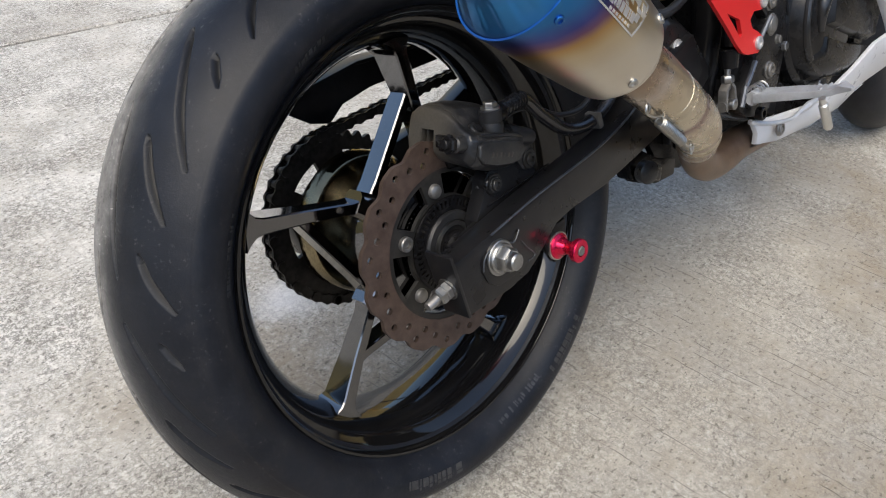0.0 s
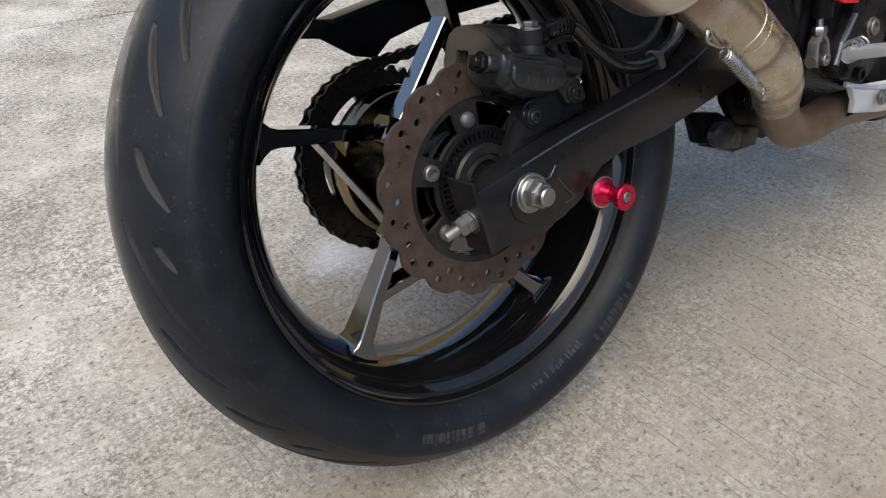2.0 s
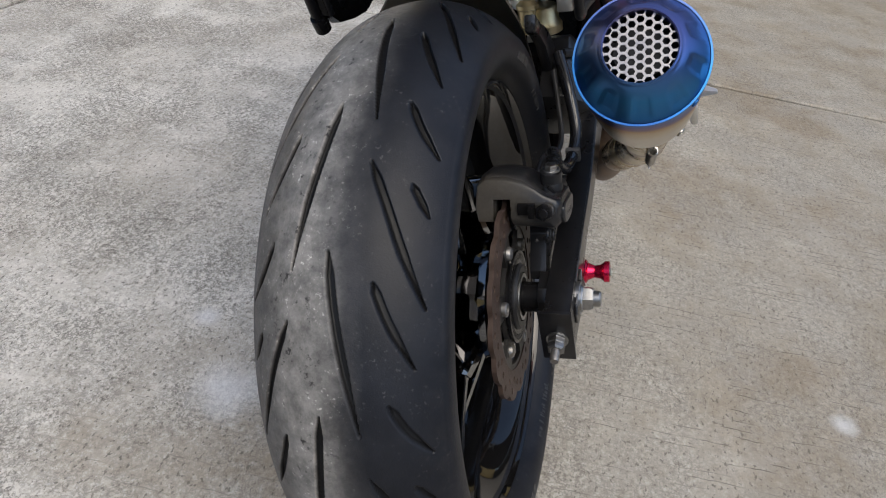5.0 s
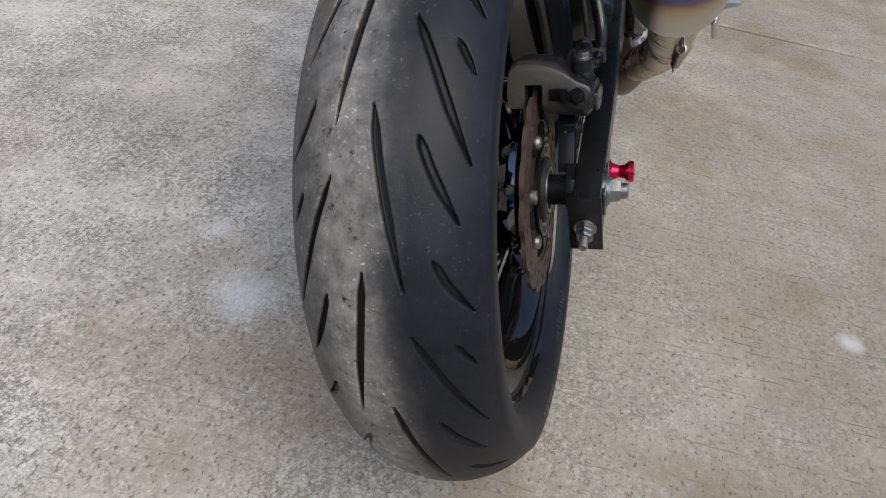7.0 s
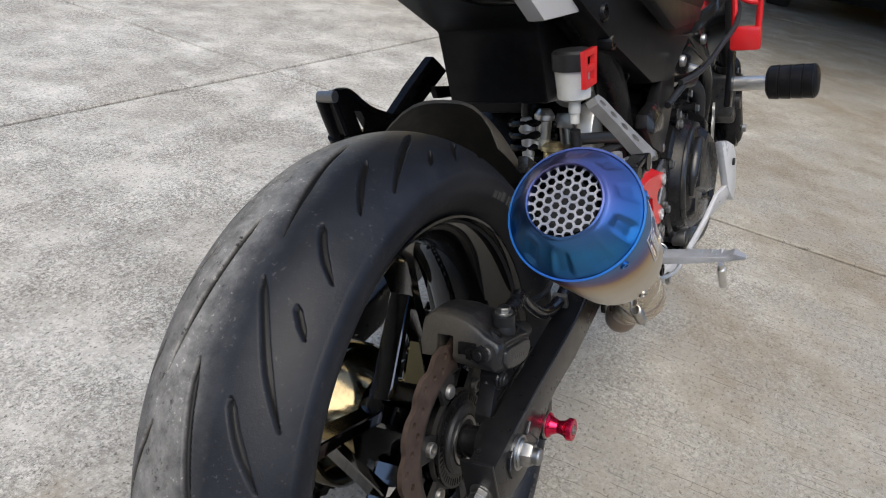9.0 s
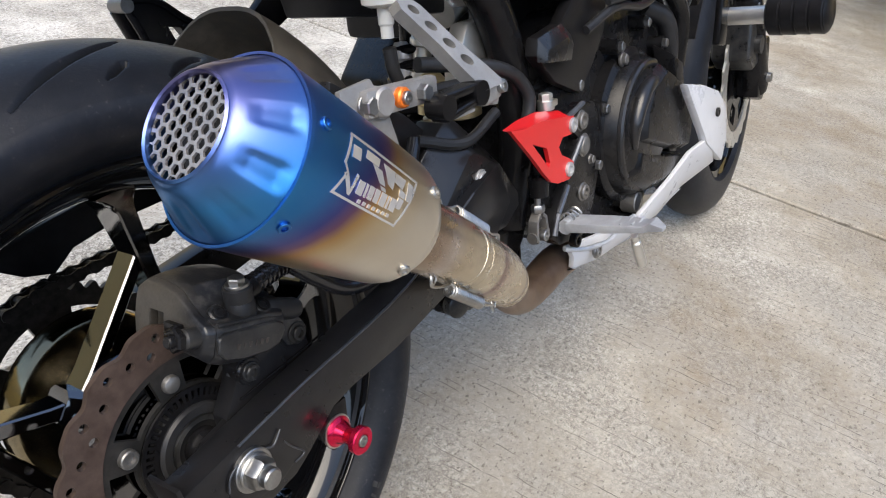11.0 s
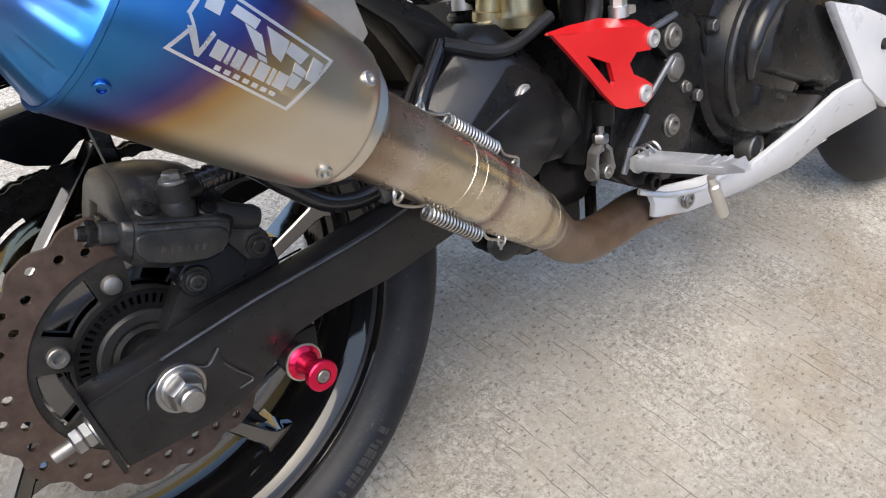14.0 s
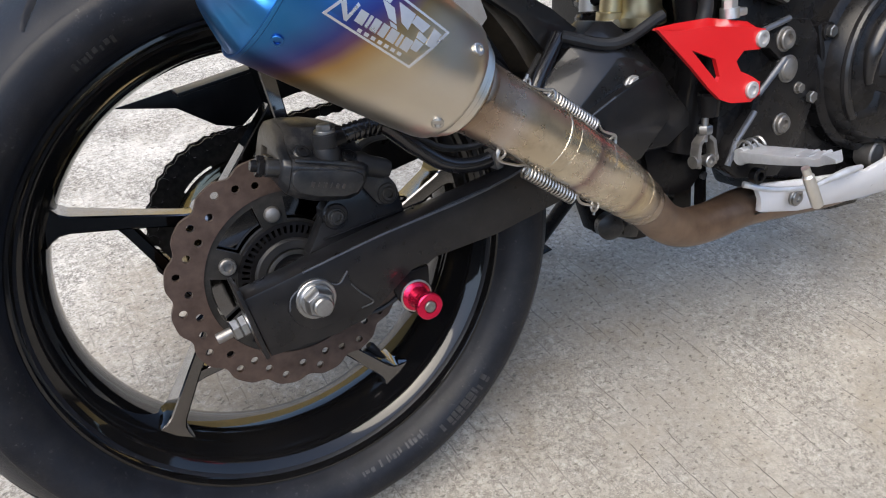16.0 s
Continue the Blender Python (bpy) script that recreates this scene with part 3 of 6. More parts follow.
def grooved_tyre(name, parent, label):
    cols = 240
    lat = np.concatenate([np.linspace(-0.078, 0.078, 190)])
    ang = np.arange(cols) / cols * 45.0
    a2, l2 = np.meshgrid(ang, lat, indexing="ij")
    right = groove_depth((a2 - 137.4) % 45, np.where(l2 < 0.010, (0.004 - l2) * 1000, -99))
    left = groove_depth((a2 - 114.9) % 45, np.where(l2 > -0.002, (l2 - 0.004) * 1000, -99))
    depth = np.maximum(right, left)
    radius = tread_radius(l2) - 0.0056 * depth
    wall = [(0.0803, 0.2765), (0.0818, 0.270), (0.0823, 0.262), (0.0806, 0.2545), (0.0770, 0.248), (0.0722, 0.2425), (0.0675, 0.2385), (0.0645, 0.2365), (0.0620, 0.2350), (0.0600, 0.2335), (0.0580, 0.2300), (0.055, 0.224), (0.050, 0.222)]
    lo = np.array(wall[::-1])
    y = np.concatenate([-lo[:, 0], lat, np.array(wall)[:, 0]])
    side_lo = np.repeat(lo[None, :, 1], cols, 0)
    side_hi = np.repeat(np.array(wall)[None, :, 1], cols, 0)
    r = np.tile(np.concatenate([side_lo, radius, side_hi], 1), (8, 1))
    n, m = r.shape
    th = np.arange(n) / n * 2 * np.pi
    co = np.stack([r * np.cos(th)[:, None], np.repeat(y[None] + TYRE_Y, n, 0), r * np.sin(th)[:, None]], -1).reshape(-1, 3)
    i = np.arange(n)[:, None] * m + np.arange(m - 1)[None]
    j = (np.arange(n) + 1)[:, None] % n * m + np.arange(m - 1)[None]
    quads = np.stack([i, j, j + 1, i + 1], -1).reshape(-1, 4)
    me = bpy.data.meshes.new(name)
    me.vertices.add(len(co))
    me.vertices.foreach_set("co", co.ravel())
    me.loops.add(quads.size)
    me.loops.foreach_set("vertex_index", quads.ravel())
    me.polygons.add(len(quads))
    me.polygons.foreach_set("loop_start", np.arange(len(quads)) * 4)
    me.polygons.foreach_set("loop_total", np.full(len(quads), 4))
    me.polygons.foreach_set("use_smooth", np.ones(len(quads), dtype=bool))
    me.update()
    me.validate()
    me.materials.append(TYRE)
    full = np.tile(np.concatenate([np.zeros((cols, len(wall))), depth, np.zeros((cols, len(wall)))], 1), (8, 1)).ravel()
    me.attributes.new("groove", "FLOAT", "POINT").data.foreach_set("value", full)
    ob = new(name, me)
    ob.parent = parent
    ob["label"] = label
    return ob


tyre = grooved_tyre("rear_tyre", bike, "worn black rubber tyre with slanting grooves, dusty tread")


def arc_bar(r0, r1, a0, a1, y, h, steps=6):
    """A thin raised patch on the sidewall between two radii and two angles."""
    secs = []
    for k in range(steps + 1):
        a = a0 + (a1 - a0) * k / steps
        c, s = math.cos(radians(a)), math.sin(radians(a))
        secs.append([(r0 * c, y(r0) - h, r0 * s), (r1 * c, y(r1) - h, r1 * s), (r1 * c, y(r1) + h, r1 * s), (r0 * c, y(r0) + h, r0 * s)])
    return loft(secs)


def wall_y(r):
    return TYRE_Y - float(np.interp(r, [0.2385, 0.2425, 0.248, 0.2545, 0.262, 0.270], [0.0675, 0.0722, 0.0770, 0.0806, 0.0823, 0.0818]))


MARK = surface("raised_rubber_marks", (0.014, 0.0145, 0.016), (0.042, 0.042, 0.044), 0.40, coarse=190, bump=0.1, spec=0.4)
rng = random.Random(4)
for start, stop, r0, r1 in ((-62, -44, 0.2540, 0.2655), (-84, -66, 0.2440, 0.2500), (-118, -102, 0.2540, 0.2655), (30, 40, 0.2480, 0.2535), (52, 62, 0.2540, 0.2640), (112, 121, 0.2440, 0.2500), (150, 166, 0.2430, 0.2480)):
    a = start
    while a < stop:
        w = rng.uniform(0.25, 1.0) * (2.1 if r1 - r0 > 0.008 else 1.0)
        lift = rng.choice((0.0, 0.0, 0.30)) * (r1 - r0)
        part("sidewall_mark", arc_bar(r0 + lift, r1 - rng.choice((0.0, 0.0, 0.25)) * (r1 - r0), a, a + w, wall_y, 0.0007, 2), MARK, tyre)
        a += w + rng.choice((0.35, 0.45, 0.6, 1.6))

# rear rim: a one-piece cast wheel, lips, barrel, hub and five forked spokes
rim_side = [(0.068, 0.2325), (0.0705, 0.2310), (0.0705, 0.2285), (0.0660, 0.2258), (0.0610, 0.2248), (0.0590, 0.2215), (0.0540, 0.2150), (0.0460, 0.2095), (0.0360, 0.2035), (0.0220, 0.1985), (0.0090, 0.1965)]
rim_profile = [(-s, r) for s, r in rim_side] + rim_side[::-1] + [(0.0600, 0.2290), (0.0500, 0.2250), (0.0300, 0.2100), (0.0, 0.2040), (-0.0300, 0.2100), (-0.0500, 0.2250), (-0.0600, 0.2290)]
rim = part("rear_rim", turned([(RIM_Y + s, r) for s, r in rim_profile], (0, 0, 0), (0, 1, 0), seg=128, closed=True), RIM_BLACK, bike, "gloss black cast alloy wheel rim")
hub_profile = [(-0.074, 0.030), (-0.074, 0.072), (-0.068, 0.0745), (-0.060, 0.072), (-0.054, 0.060), (-0.045, 0.050), (0.000, 0.049), (0.010, 0.053), (0.010, 0.03)]
part("hub", turned(hub_profile, (0, 0, 0), (0, 1, 0), seg=72), SPOKE_BLACK, rim)
part("cush_drive_bell", turned([(0.010, 0.030), (0.0105, 0.0532), (0.014, 0.0560), (0.036, 0.0765), (0.042, 0.0805), (0.066, 0.0820), (0.070, 0.0740), (0.076, 0.0700), (0.076, 0.03)], (0, 0, 0), (0, 1, 0), seg=72), HUB_GOLD_GLINT, rim, "hub flare with a gold reflection in its colour")


def spoke_arm(a, b, wa, wb, ya, yb):
    """A tapering arm with chamfered section between two points in the wheel plane."""
    ax, az = a
    bx, bz = b
    dx, dz = bx - ax, bz - az
    k = math.hypot(dx, dz)
    nx, nz = -dz / k, dx / k
    secs = []
    for q in (0.0, 0.5, 1.0):
        x, z = ax + dx * q, az + dz * q
        w = wa + (wb - wa) * q
        y0, y1 = (ya[i] + (yb[i] - ya[i]) * q for i in (0, 1))
        c = 0.35 * w
        outline = ((-w, y0 + c), (-w + c, y0), (w - c, y0), (w, y0 + c), (w, y1 - c), (w - c, y1), (-w + c, y1), (-w, y1 - c))
        secs.append([(x + nx * s, y, z + nz * s) for s, y in outline])
    return loft(secs)


def spoke_beam(stations):
    """A tapering beam with chamfered section through rows of (point in the wheel plane, half width, front, back)."""
    secs = []
    for i, (p, w, y0, y1) in enumerate(stations):
        a, b = stations[max(i - 1, 0)][0], stations[min(i + 1, len(stations) - 1)][0]
        k = math.hypot(b[0] - a[0], b[1] - a[1])
        nx, nz = -(b[1] - a[1]) / k, (b[0] - a[0]) / k
        c = min(0.24 * w, 0.0014)
        outline = ((-w, y0 + c), (-w + c, y0), (w - c, y0), (w, y0 + c), (w, y1 - c), (w - c, y1), (-w + c, y1), (-w, y1 - c))
        secs.append([(p[0] + nx * q, y, p[1] + nz * q) for q, y in outline])
    return loft(secs)


def between(a, b, t):
    return (a[0] + (b[0] - a[0]) * t, a[1] + (b[1] - a[1]) * t)


for k in range(5):
    phi = 154.5 + 72 * k
    root, foot, foot_b = polar(0.204, phi + 0.4), polar(0.082, phi - 20), polar(0.078, phi + 51)
    main = spoke_beam([(root, 0.0215, -0.036, 0.012), (between(root, foot, 0.035), 0.0150, -0.036, 0.010), (between(root, foot, 0.08), 0.0098, -0.036, 0.006), (between(root, foot, 0.14), 0.0078, -0.036, 0.000), (between(root, foot, 0.5), 0.0064, -0.037, -0.010), (between(root, foot, 0.85), 0.0058, -0.041, -0.018), (foot, 0.0080, -0.044, -0.018)])
    start = between(root, foot, 0.44)
    arm_b = spoke_beam([(start, 0.0062, -0.032, -0.008), (between(start, foot_b, 0.12), 0.0052, -0.032, -0.008), (between(start, foot_b, 0.8), 0.0056, -0.040, -0.016), (foot_b, 0.0075, -0.042, -0.018)])
    stub = spoke_arm(polar(0.094, phi - 18), polar(0.050, phi - 24), 0.0125, 0.0165, (-0.044, -0.018), (-0.062, -0.014))
    part("spoke", joined(main, arm_b, stub), SPOKE_BLACK, rim)
part("valve_stem", turned([(0, 0.004), (0.018, 0.004), (0.020, 0.0052), (0.032, 0.0052), (0.034, 0.004)], (*polar(0.197, 300)[:1], -0.012, polar(0.197, 300)[1]), (-math.cos(radians(300)), 0, -math.sin(radians(300))), seg=14), RUBBER, rim)

# brake disc: wavy outline with drilled holes
WAVES = 16
def wave_radius(t):
    return 0.1108 + 0.0026 * math.cos(WAVES * (t - radians(166))) - 0.0008 * math.cos(2 * WAVES * (t - radians(166)))


disc_outer = [(wave_radius(t) * math.cos(t), wave_radius(t) * math.sin(t)) for t in (2 * math.pi * i / 384 for i in range(384))]
disc_holes = [circle(0, 0, 0.0795, 96)]
for k in range(8):
    for rr, da in ((0.0905, 0.0), (0.0962, 10.0), (0.1030, 20.0), (0.0935, 30.0), (0.1020, 39.5)):
        x, z = polar(rr, 99.5 + 45 * k + da)
        disc_holes.append(circle(x, z, 0.0037, 14))
disc = part("brake_disc", plate_with_holes(disc_outer, disc_holes, -0.0845, -0.0795), DISC, bike, "brown-stained drilled wavy steel brake disc")
windows = []
for k in range(6):
    c = 126 + 60 * k
    windows.append([polar(0.0740, c - 19 + 38 * i / 6) for i in range(7)] + [polar(0.0520, c + 17 - 34 * i / 6) for i in range(7)])
part("carrier", plate_with_holes(circle(0, 0, 0.0795, 96), [circle(0, 0, 0.0490, 64)] + windows, -0.0833, -0.0785), CARRIER, disc, "dark metal disc carrier with six windows")
for k in range(6):
    x, z = polar(0.0605, 156 + 60 * k)
    bolt(disc, (x, -0.0835, z), (0, -1, 0), 0.0076, 0.0052, "socket" if k % 2 == 0 else "dome", OLD_ZINC)
tone_holes = [circle(0, 0, 0.0330, 48)]
for k in range(50):
    a0, a1 = 7.2 * k, 7.2 * k + 3.6
    tone_holes.append([polar(0.0405, a0), polar(0.0475, a0), polar(0.0475, a1), polar(0.0405, a1)])
part("tone_ring", plate_with_holes(circle(0, 0, 0.0505, 100), tone_holes, -0.0885, -0.0862), SATIN, disc, "slotted black speed sensor ring")
part("seal", turned([(-0.075, 0.036), (-0.090, 0.036), (-0.0925, 0.034), (-0.0925, 0.027), (-0.089, 0.026), (-0.089, 0.018)], (0, 0, 0), (0, 1, 0), seg=56), RUBBER, disc)
part("bearing_ring", turned([(-0.0885, 0.0255), (-0.0935, 0.0255), (-0.0935, 0.0215), (-0.0885, 0.0215)], (0, 0, 0), (0, 1, 0), seg=48, closed=True), STEEL, disc)

# axle, spacer, nut and chain adjuster
axle = part("rear_axle", turned([(-0.176, 0.0), (-0.176, 0.0072), (-0.1745, 0.0085), (-0.150, 0.0085), (-0.150, 0.0095), (0.160, 0.0095), (0.160, 0.014), (0.170, 0.014), (0.170, 0.0)], (0, 0, 0), (0, 1, 0), seg=28), STEEL, bike, "zinc-plated axle")
part("spacer", turned([(-0.123, 0.0), (-0.123, 0.0165), (-0.092, 0.0165), (-0.092, 0.0)], (0, 0, 0), (0, 1, 0), seg=36), SATIN, axle)
part("axle_nut", joined(turned([(0.154, 0.0150), (0.1565, 0.0150), (0.158, 0.0138)], (0, 0, 0), (0, -1, 0), seg=36), turned([(0.157, 0.0132), (0.1655, 0.0132), (0.1685, 0.0112), (0.1685, 0.0090)], (0, 0, 0), (0, -1, 0), seg=6)), STEEL, axle)
part("washer", turned([(0.150, 0.0178), (0.1545, 0.0178), (0.1552, 0.0170), (0.1552, 0.010)], (0, 0, 0), (0, -1, 0), seg=40), STEEL, axle)

# swingarm: boxed arms either side of the wheel
ARM = [(-0.0575, 0.0175), (-0.006, 0.0262), (0.033, 0.0328), (0.070, 0.0385), (0.206, 0.057), (0.330, 0.105), (0.380, 0.120), (0.400, 0.070), (0.360, 0.035), (0.248, 0.015), (0.182, 0.004), (0.118, 0.001), (0.092, -0.004), (0.0560, -0.0275), (0.040, -0.036), (0.012, -0.0405), (-0.047, -0.0400)]
arm = part("swingarm", joined(prism(ARM, -0.1505, -0.1225, 0.0016, 2), prism(ARM, 0.1225, 0.1505, 0.003, 2), box((0.05, 0.25, 0.07), pose(0.345, 0, 0.075), 0.008)), ARM_BLACK, bike, "satin black boxed steel swingarm")
part("end_plate", box((0.004, 0.034, 0.069), pose(-0.0555, -0.1365, -0.006, 0, -9, 0), 0.0012), ARM_BLACK, arm)
part("axle_boss", prism([(-0.020, 0.008), (-0.008, 0.0145), (0.010, 0.0125), (0.0220, 0.0070), (0.0320, 0.0160), (0.0335, 0.0030), (0.0500, -0.0200), (0.0385, -0.0225), (0.026, -0.0280), (-0.006, -0.0285), (-0.020, -0.0180), (-0.025, -0.004)], -0.1530, -0.1495, 0.0014), ARM_BLACK, arm, "worn raised boss round the axle")
part("boss_edge", tube([(-0.024, -0.1531, -0.004), (-0.020, -0.1531, 0.0075), (-0.008, -0.1531, 0.0140), (0.010, -0.1531, 0.0120), (0.0220, -0.1531, 0.0066), (0.0318, -0.1531, 0.0155)], 0.0008, seg=8, per=6), EDGE, arm)
part("boss_edge", tube([(0.0330, -0.1531, 0.0030), (0.0400, -0.1531, -0.0075), (0.0498, -0.1531, -0.0198), (0.0385, -0.1531, -0.0222)], 0.0008, seg=8, per=6), EDGE, arm)
# sky highlight along the upper edge, modelled as a pale strip
part("edge_highlight", tube([(0.330, -0.1505, 0.1045), (0.206, -0.1512, 0.0565), (0.070, -0.1512, 0.0380), (0.033, -0.1512, 0.0322), (-0.006, -0.1512, 0.0256)], 0.0012, seg=8, per=5), EDGE, arm, "light grey strip as the swingarm edge's highlight")
part("arm_rib", box((0.10, 0.0016, 0.0015), pose(0.075, -0.121, 0.0415, 0, -5, 0), 0.0004), SATIN, arm)
ADJ = (-0.0565, -0.1365, -0.010)
adj = part("chain_adjuster", turned([(-0.029, 0.0), (-0.029, 0.0040), (-0.0275, 0.0047), (0.02, 0.0047)], ADJ, (1, 0, 0.18), seg=18), OLD_ZINC, arm, "dull zinc-plated adjuster stud")
part("lock_nut", joined(turned([(-0.0155, 0.0070), (-0.0140, 0.0092), (-0.0090, 0.0092), (-0.0080, 0.0078)], ADJ, (1, 0, 0.18), seg=6), turned([(-0.0080, 0.0080), (-0.0070, 0.0095), (-0.0022, 0.0095), (-0.0012, 0.0082)], ADJ, (1, 0, 0.18), seg=6)), STEEL, adj, "bright zinc-plated lock nuts")
part("washer", turned([(-0.0014, 0.0115), (0.0, 0.0115)], ADJ, (1, 0, 0.18), seg=24), STEEL, adj)
spool = part("paddock_stand_spool", turned([(-0.002, 0.0), (-0.002, 0.0140), (0.002, 0.0140), (0.003, 0.0130), (0.0045, 0.0105), (0.0120, 0.0072), (0.0190, 0.0085), (0.0225, 0.0115), (0.0235, 0.0125), (0.0285, 0.0125), (0.0295, 0.0115), (0.0295, 0.0062), (0.0275, 0.0056), (0.0275, 0.0)], (0.093, -0.1480, -0.031), (0, -1, 0), seg=40), RED_ANO, arm, "red anodised paddock stand spool")
part("tab", prism([(0.070, -0.006), (0.110, -0.006), (0.108, -0.030), (0.098, -0.048), (0.086, -0.048), (0.076, -0.030)], -0.1475, -0.1395, 0.0015), SATIN, arm)
bolt(spool, (0.093, -0.1755, -0.031), (0, -1, 0), 0.0052, 0.003, "socket", OLD_ZINC)
part("washer", turned([(-0.001, 0.0155), (0.0015, 0.0155), (0.0018, 0.0145)], (0.093, -0.1472, -0.031), (0, -1, 0), seg=36), SPRING_STEEL, spool)
part("sensor_wire", tube([(0.020, -0.118, -0.030), (0.052, -0.120, -0.046), (0.080, -0.124, -0.040), (0.112, -0.130, -0.012), (0.150, -0.124, 0.000)], 0.0024, seg=8), RUBBER, bike, "thin black sensor wire")

# caliper on its bracket
bracket = part("caliper_bracket", joined(
    prism([(0.0105, 0.016), (0.0110, 0.0265), (0.0285, 0.0530), (0.0300, 0.0620), (0.0370, 0.0690), (0.0480, 0.0690), (0.0600, 0.0720), (0.0780, 0.0740), (0.0980, 0.0700), (0.1040, 0.0600), (0.1060, 0.0420), (0.100, 0.020), (0.040, 0.010)], -0.1185, -0.1010, 0.0012),
    turned([(-0.1210, 0.0), (-0.1210, 0.0108), (-0.1195, 0.0118), (-0.110, 0.0120)], (0.0405, 0, 0.0545), (0, 1, 0), seg=28),
    prism([(-0.020, 0.008), (-0.012, 0.020), (0.012, 0.026), (0.030, 0.016), (0.024, -0.014), (0.0, -0.022), (-0.018, -0.012)], -0.1225, -0.1120, 0.0015)), ARM_BLACK, bike, "satin black caliper bracket plate")
bolt(bracket, (0.0405, -0.1210, 0.0545), (0, -1, 0), 0.0066, 0.005, "socket", CAST, washer=0.0082)
# the caliper's own axes: u along its length, v away from the axle
CAL_O, CAL_U, CAL_V = Vector((0.0204, 0.0, 0.1178)), Vector((0.951, 0.0, -0.309)), Vector((0.309, 0.0, 0.951))


def at_caliper(u, y, v):
    return CAL_O + CAL_U * u + CAL_V * v + Vector((0, y, 0))


def caliper_section(u, top, low, front=0.0):
    """The body's outline across the disc: a bridge over the disc, a shelf with plugs and a deep outer side."""
    shelf = min(0.001, top - 0.012)
    return [at_caliper(u, y, v) for y, v in ((-0.134 + front, low), (-0.1405 + front, low + 0.007), (-0.1425 + front, shelf - 0.010), (-0.1400 + front, shelf - 0.005), (-0.1260 + front * 0.5, shelf), (-0.1160, shelf + 0.006), (-0.1040, top - 0.004), (-0.0860, top), (-0.0660, top), (-0.0575, top - 0.006), (-0.0555, -0.012), (-0.0575, -0.026), (-0.0735, -0.026), (-0.0740, -0.003), (-0.0910, -0.003), (-0.0915, low + 0.003))]


CALIPER_SECTIONS = ((-0.0200, 0.0100, -0.0240, 0.006), (-0.0185, 0.0165, -0.0275, 0.003), (-0.0120, 0.0195, -0.0335, 0.0), (-0.0040, 0.0215, -0.0362, 0.0), (0.0120, 0.0240, -0.0380, 0.0), (0.0300, 0.0240, -0.0370, 0.0), (0.0440, 0.0222, -0.0345, 0.0), (0.0520, 0.0190, -0.0300, 0.0), (0.0575, 0.0130, -0.0220, 0.006))
cal = part("brake_caliper", joined(
    loft([caliper_section(*q) for q in CALIPER_SECTIONS[2:]], bev=0.0016),
    prism([(0.0660, 0.1030), (0.0800, 0.0960), (0.0940, 0.0800), (0.1010, 0.0690), (0.0990, 0.0580), (0.0900, 0.0520), (0.0800, 0.0560), (0.0700, 0.0720), (0.0640, 0.0820)], -0.1250, -0.1050, 0.0035, 2)), CALIPER, bike, "dusty dark grey cast brake caliper", 40)
part("caliper_end", loft([caliper_section(*q) for q in CALIPER_SECTIONS[:3]], bev=0.0014), CALIPER, cal, "caliper end with a tan sheen in its colour", 40)
housing = [at_caliper(u, 0, v) for u, v in ((-0.0120, -0.0130), (-0.0060, -0.0095), (0.0200, -0.0085), (0.0420, -0.0080), (0.0500, -0.0105), (0.0520, -0.0180), (0.0470, -0.0270), (0.0360, -0.0310), (0.0120, -0.0325), (-0.0040, -0.0305), (-0.0110, -0.0240))]
part("piston_housing", prism([(p.x, p.z) for p in housing], -0.1452, -0.1390, 0.0030, 3), CAST, cal)
for k in range(6):
    p = at_caliper(0.0060 + 0.0054 * k, -0.1453, -0.0215)
    part("raised_mark", box(((0.0030, 0.0012, 0.0028, 0.0012, 0.0028, 0.0024)[k], 0.0006, 0.0042), pose(p.x, p.y, p.z, 0, 30, 0), 0.0002), CAST_MARK, cal)
part("shelf_rib", tube([at_caliper(-0.010, -0.1402, -0.0042), at_caliper(0.012, -0.1404, -0.0036), at_caliper(0.036, -0.1404, -0.0036), at_caliper(0.050, -0.1395, -0.0050)], 0.0018, seg=10, per=5), CAST, cal)
part("web", loft([[at_caliper(u, -0.1180, 0.0060), at_caliper(u, -0.1350, -0.0020), at_caliper(u, -0.1370, -0.0060), at_caliper(u, -0.1160, -0.0060)] for u in (0.0275, 0.0310)], bev=0.0010), CAST, cal)
part("pin_sleeve", turned([(-0.012, 0.0066), (0.004, 0.0078), (0.012, 0.0078), (0.0135, 0.0060), (0.015, 0.0060)], at_caliper(-0.0180, -0.1290, -0.0130), -CAL_U, seg=24), CAST, cal)
part("pad_pin", joined(turned([(0.0, 0.0088), (0.0045, 0.0092), (0.0060, 0.0080)], at_caliper(-0.0320, -0.1275, -0.0128), -CAL_U, seg=6), turned([(0.006, 0.0052), (0.0095, 0.0050), (0.0105, 0.0040), (0.0105, 0.0)], at_caliper(-0.0320, -0.1275, -0.0128), -CAL_U, seg=16)), SATIN, cal, "black pad pin with a hexagon head")
part("pad_clip", joined(box((0.005, 0.018, 0.012), pose(-0.0045, -0.108, 0.1130, 0, 10, 0), 0.0012), box((0.010, 0.007, 0.003), pose(-0.0085, -0.113, 0.1165, 0, -12, 0), 0.001), box((0.003, 0.006, 0.011), pose(-0.0135, -0.114, 0.1130), 0.001)), SATIN, cal)
part("brake_pads", joined(prism([(0.006, 0.104), (0.074, 0.090), (0.070, 0.072), (0.014, 0.076)], -0.0895, -0.0855, 0.001), prism([(0.006, 0.104), (0.074, 0.090), (0.070, 0.072), (0.014, 0.076)], -0.0785, -0.0745, 0.001)), SATIN, cal)
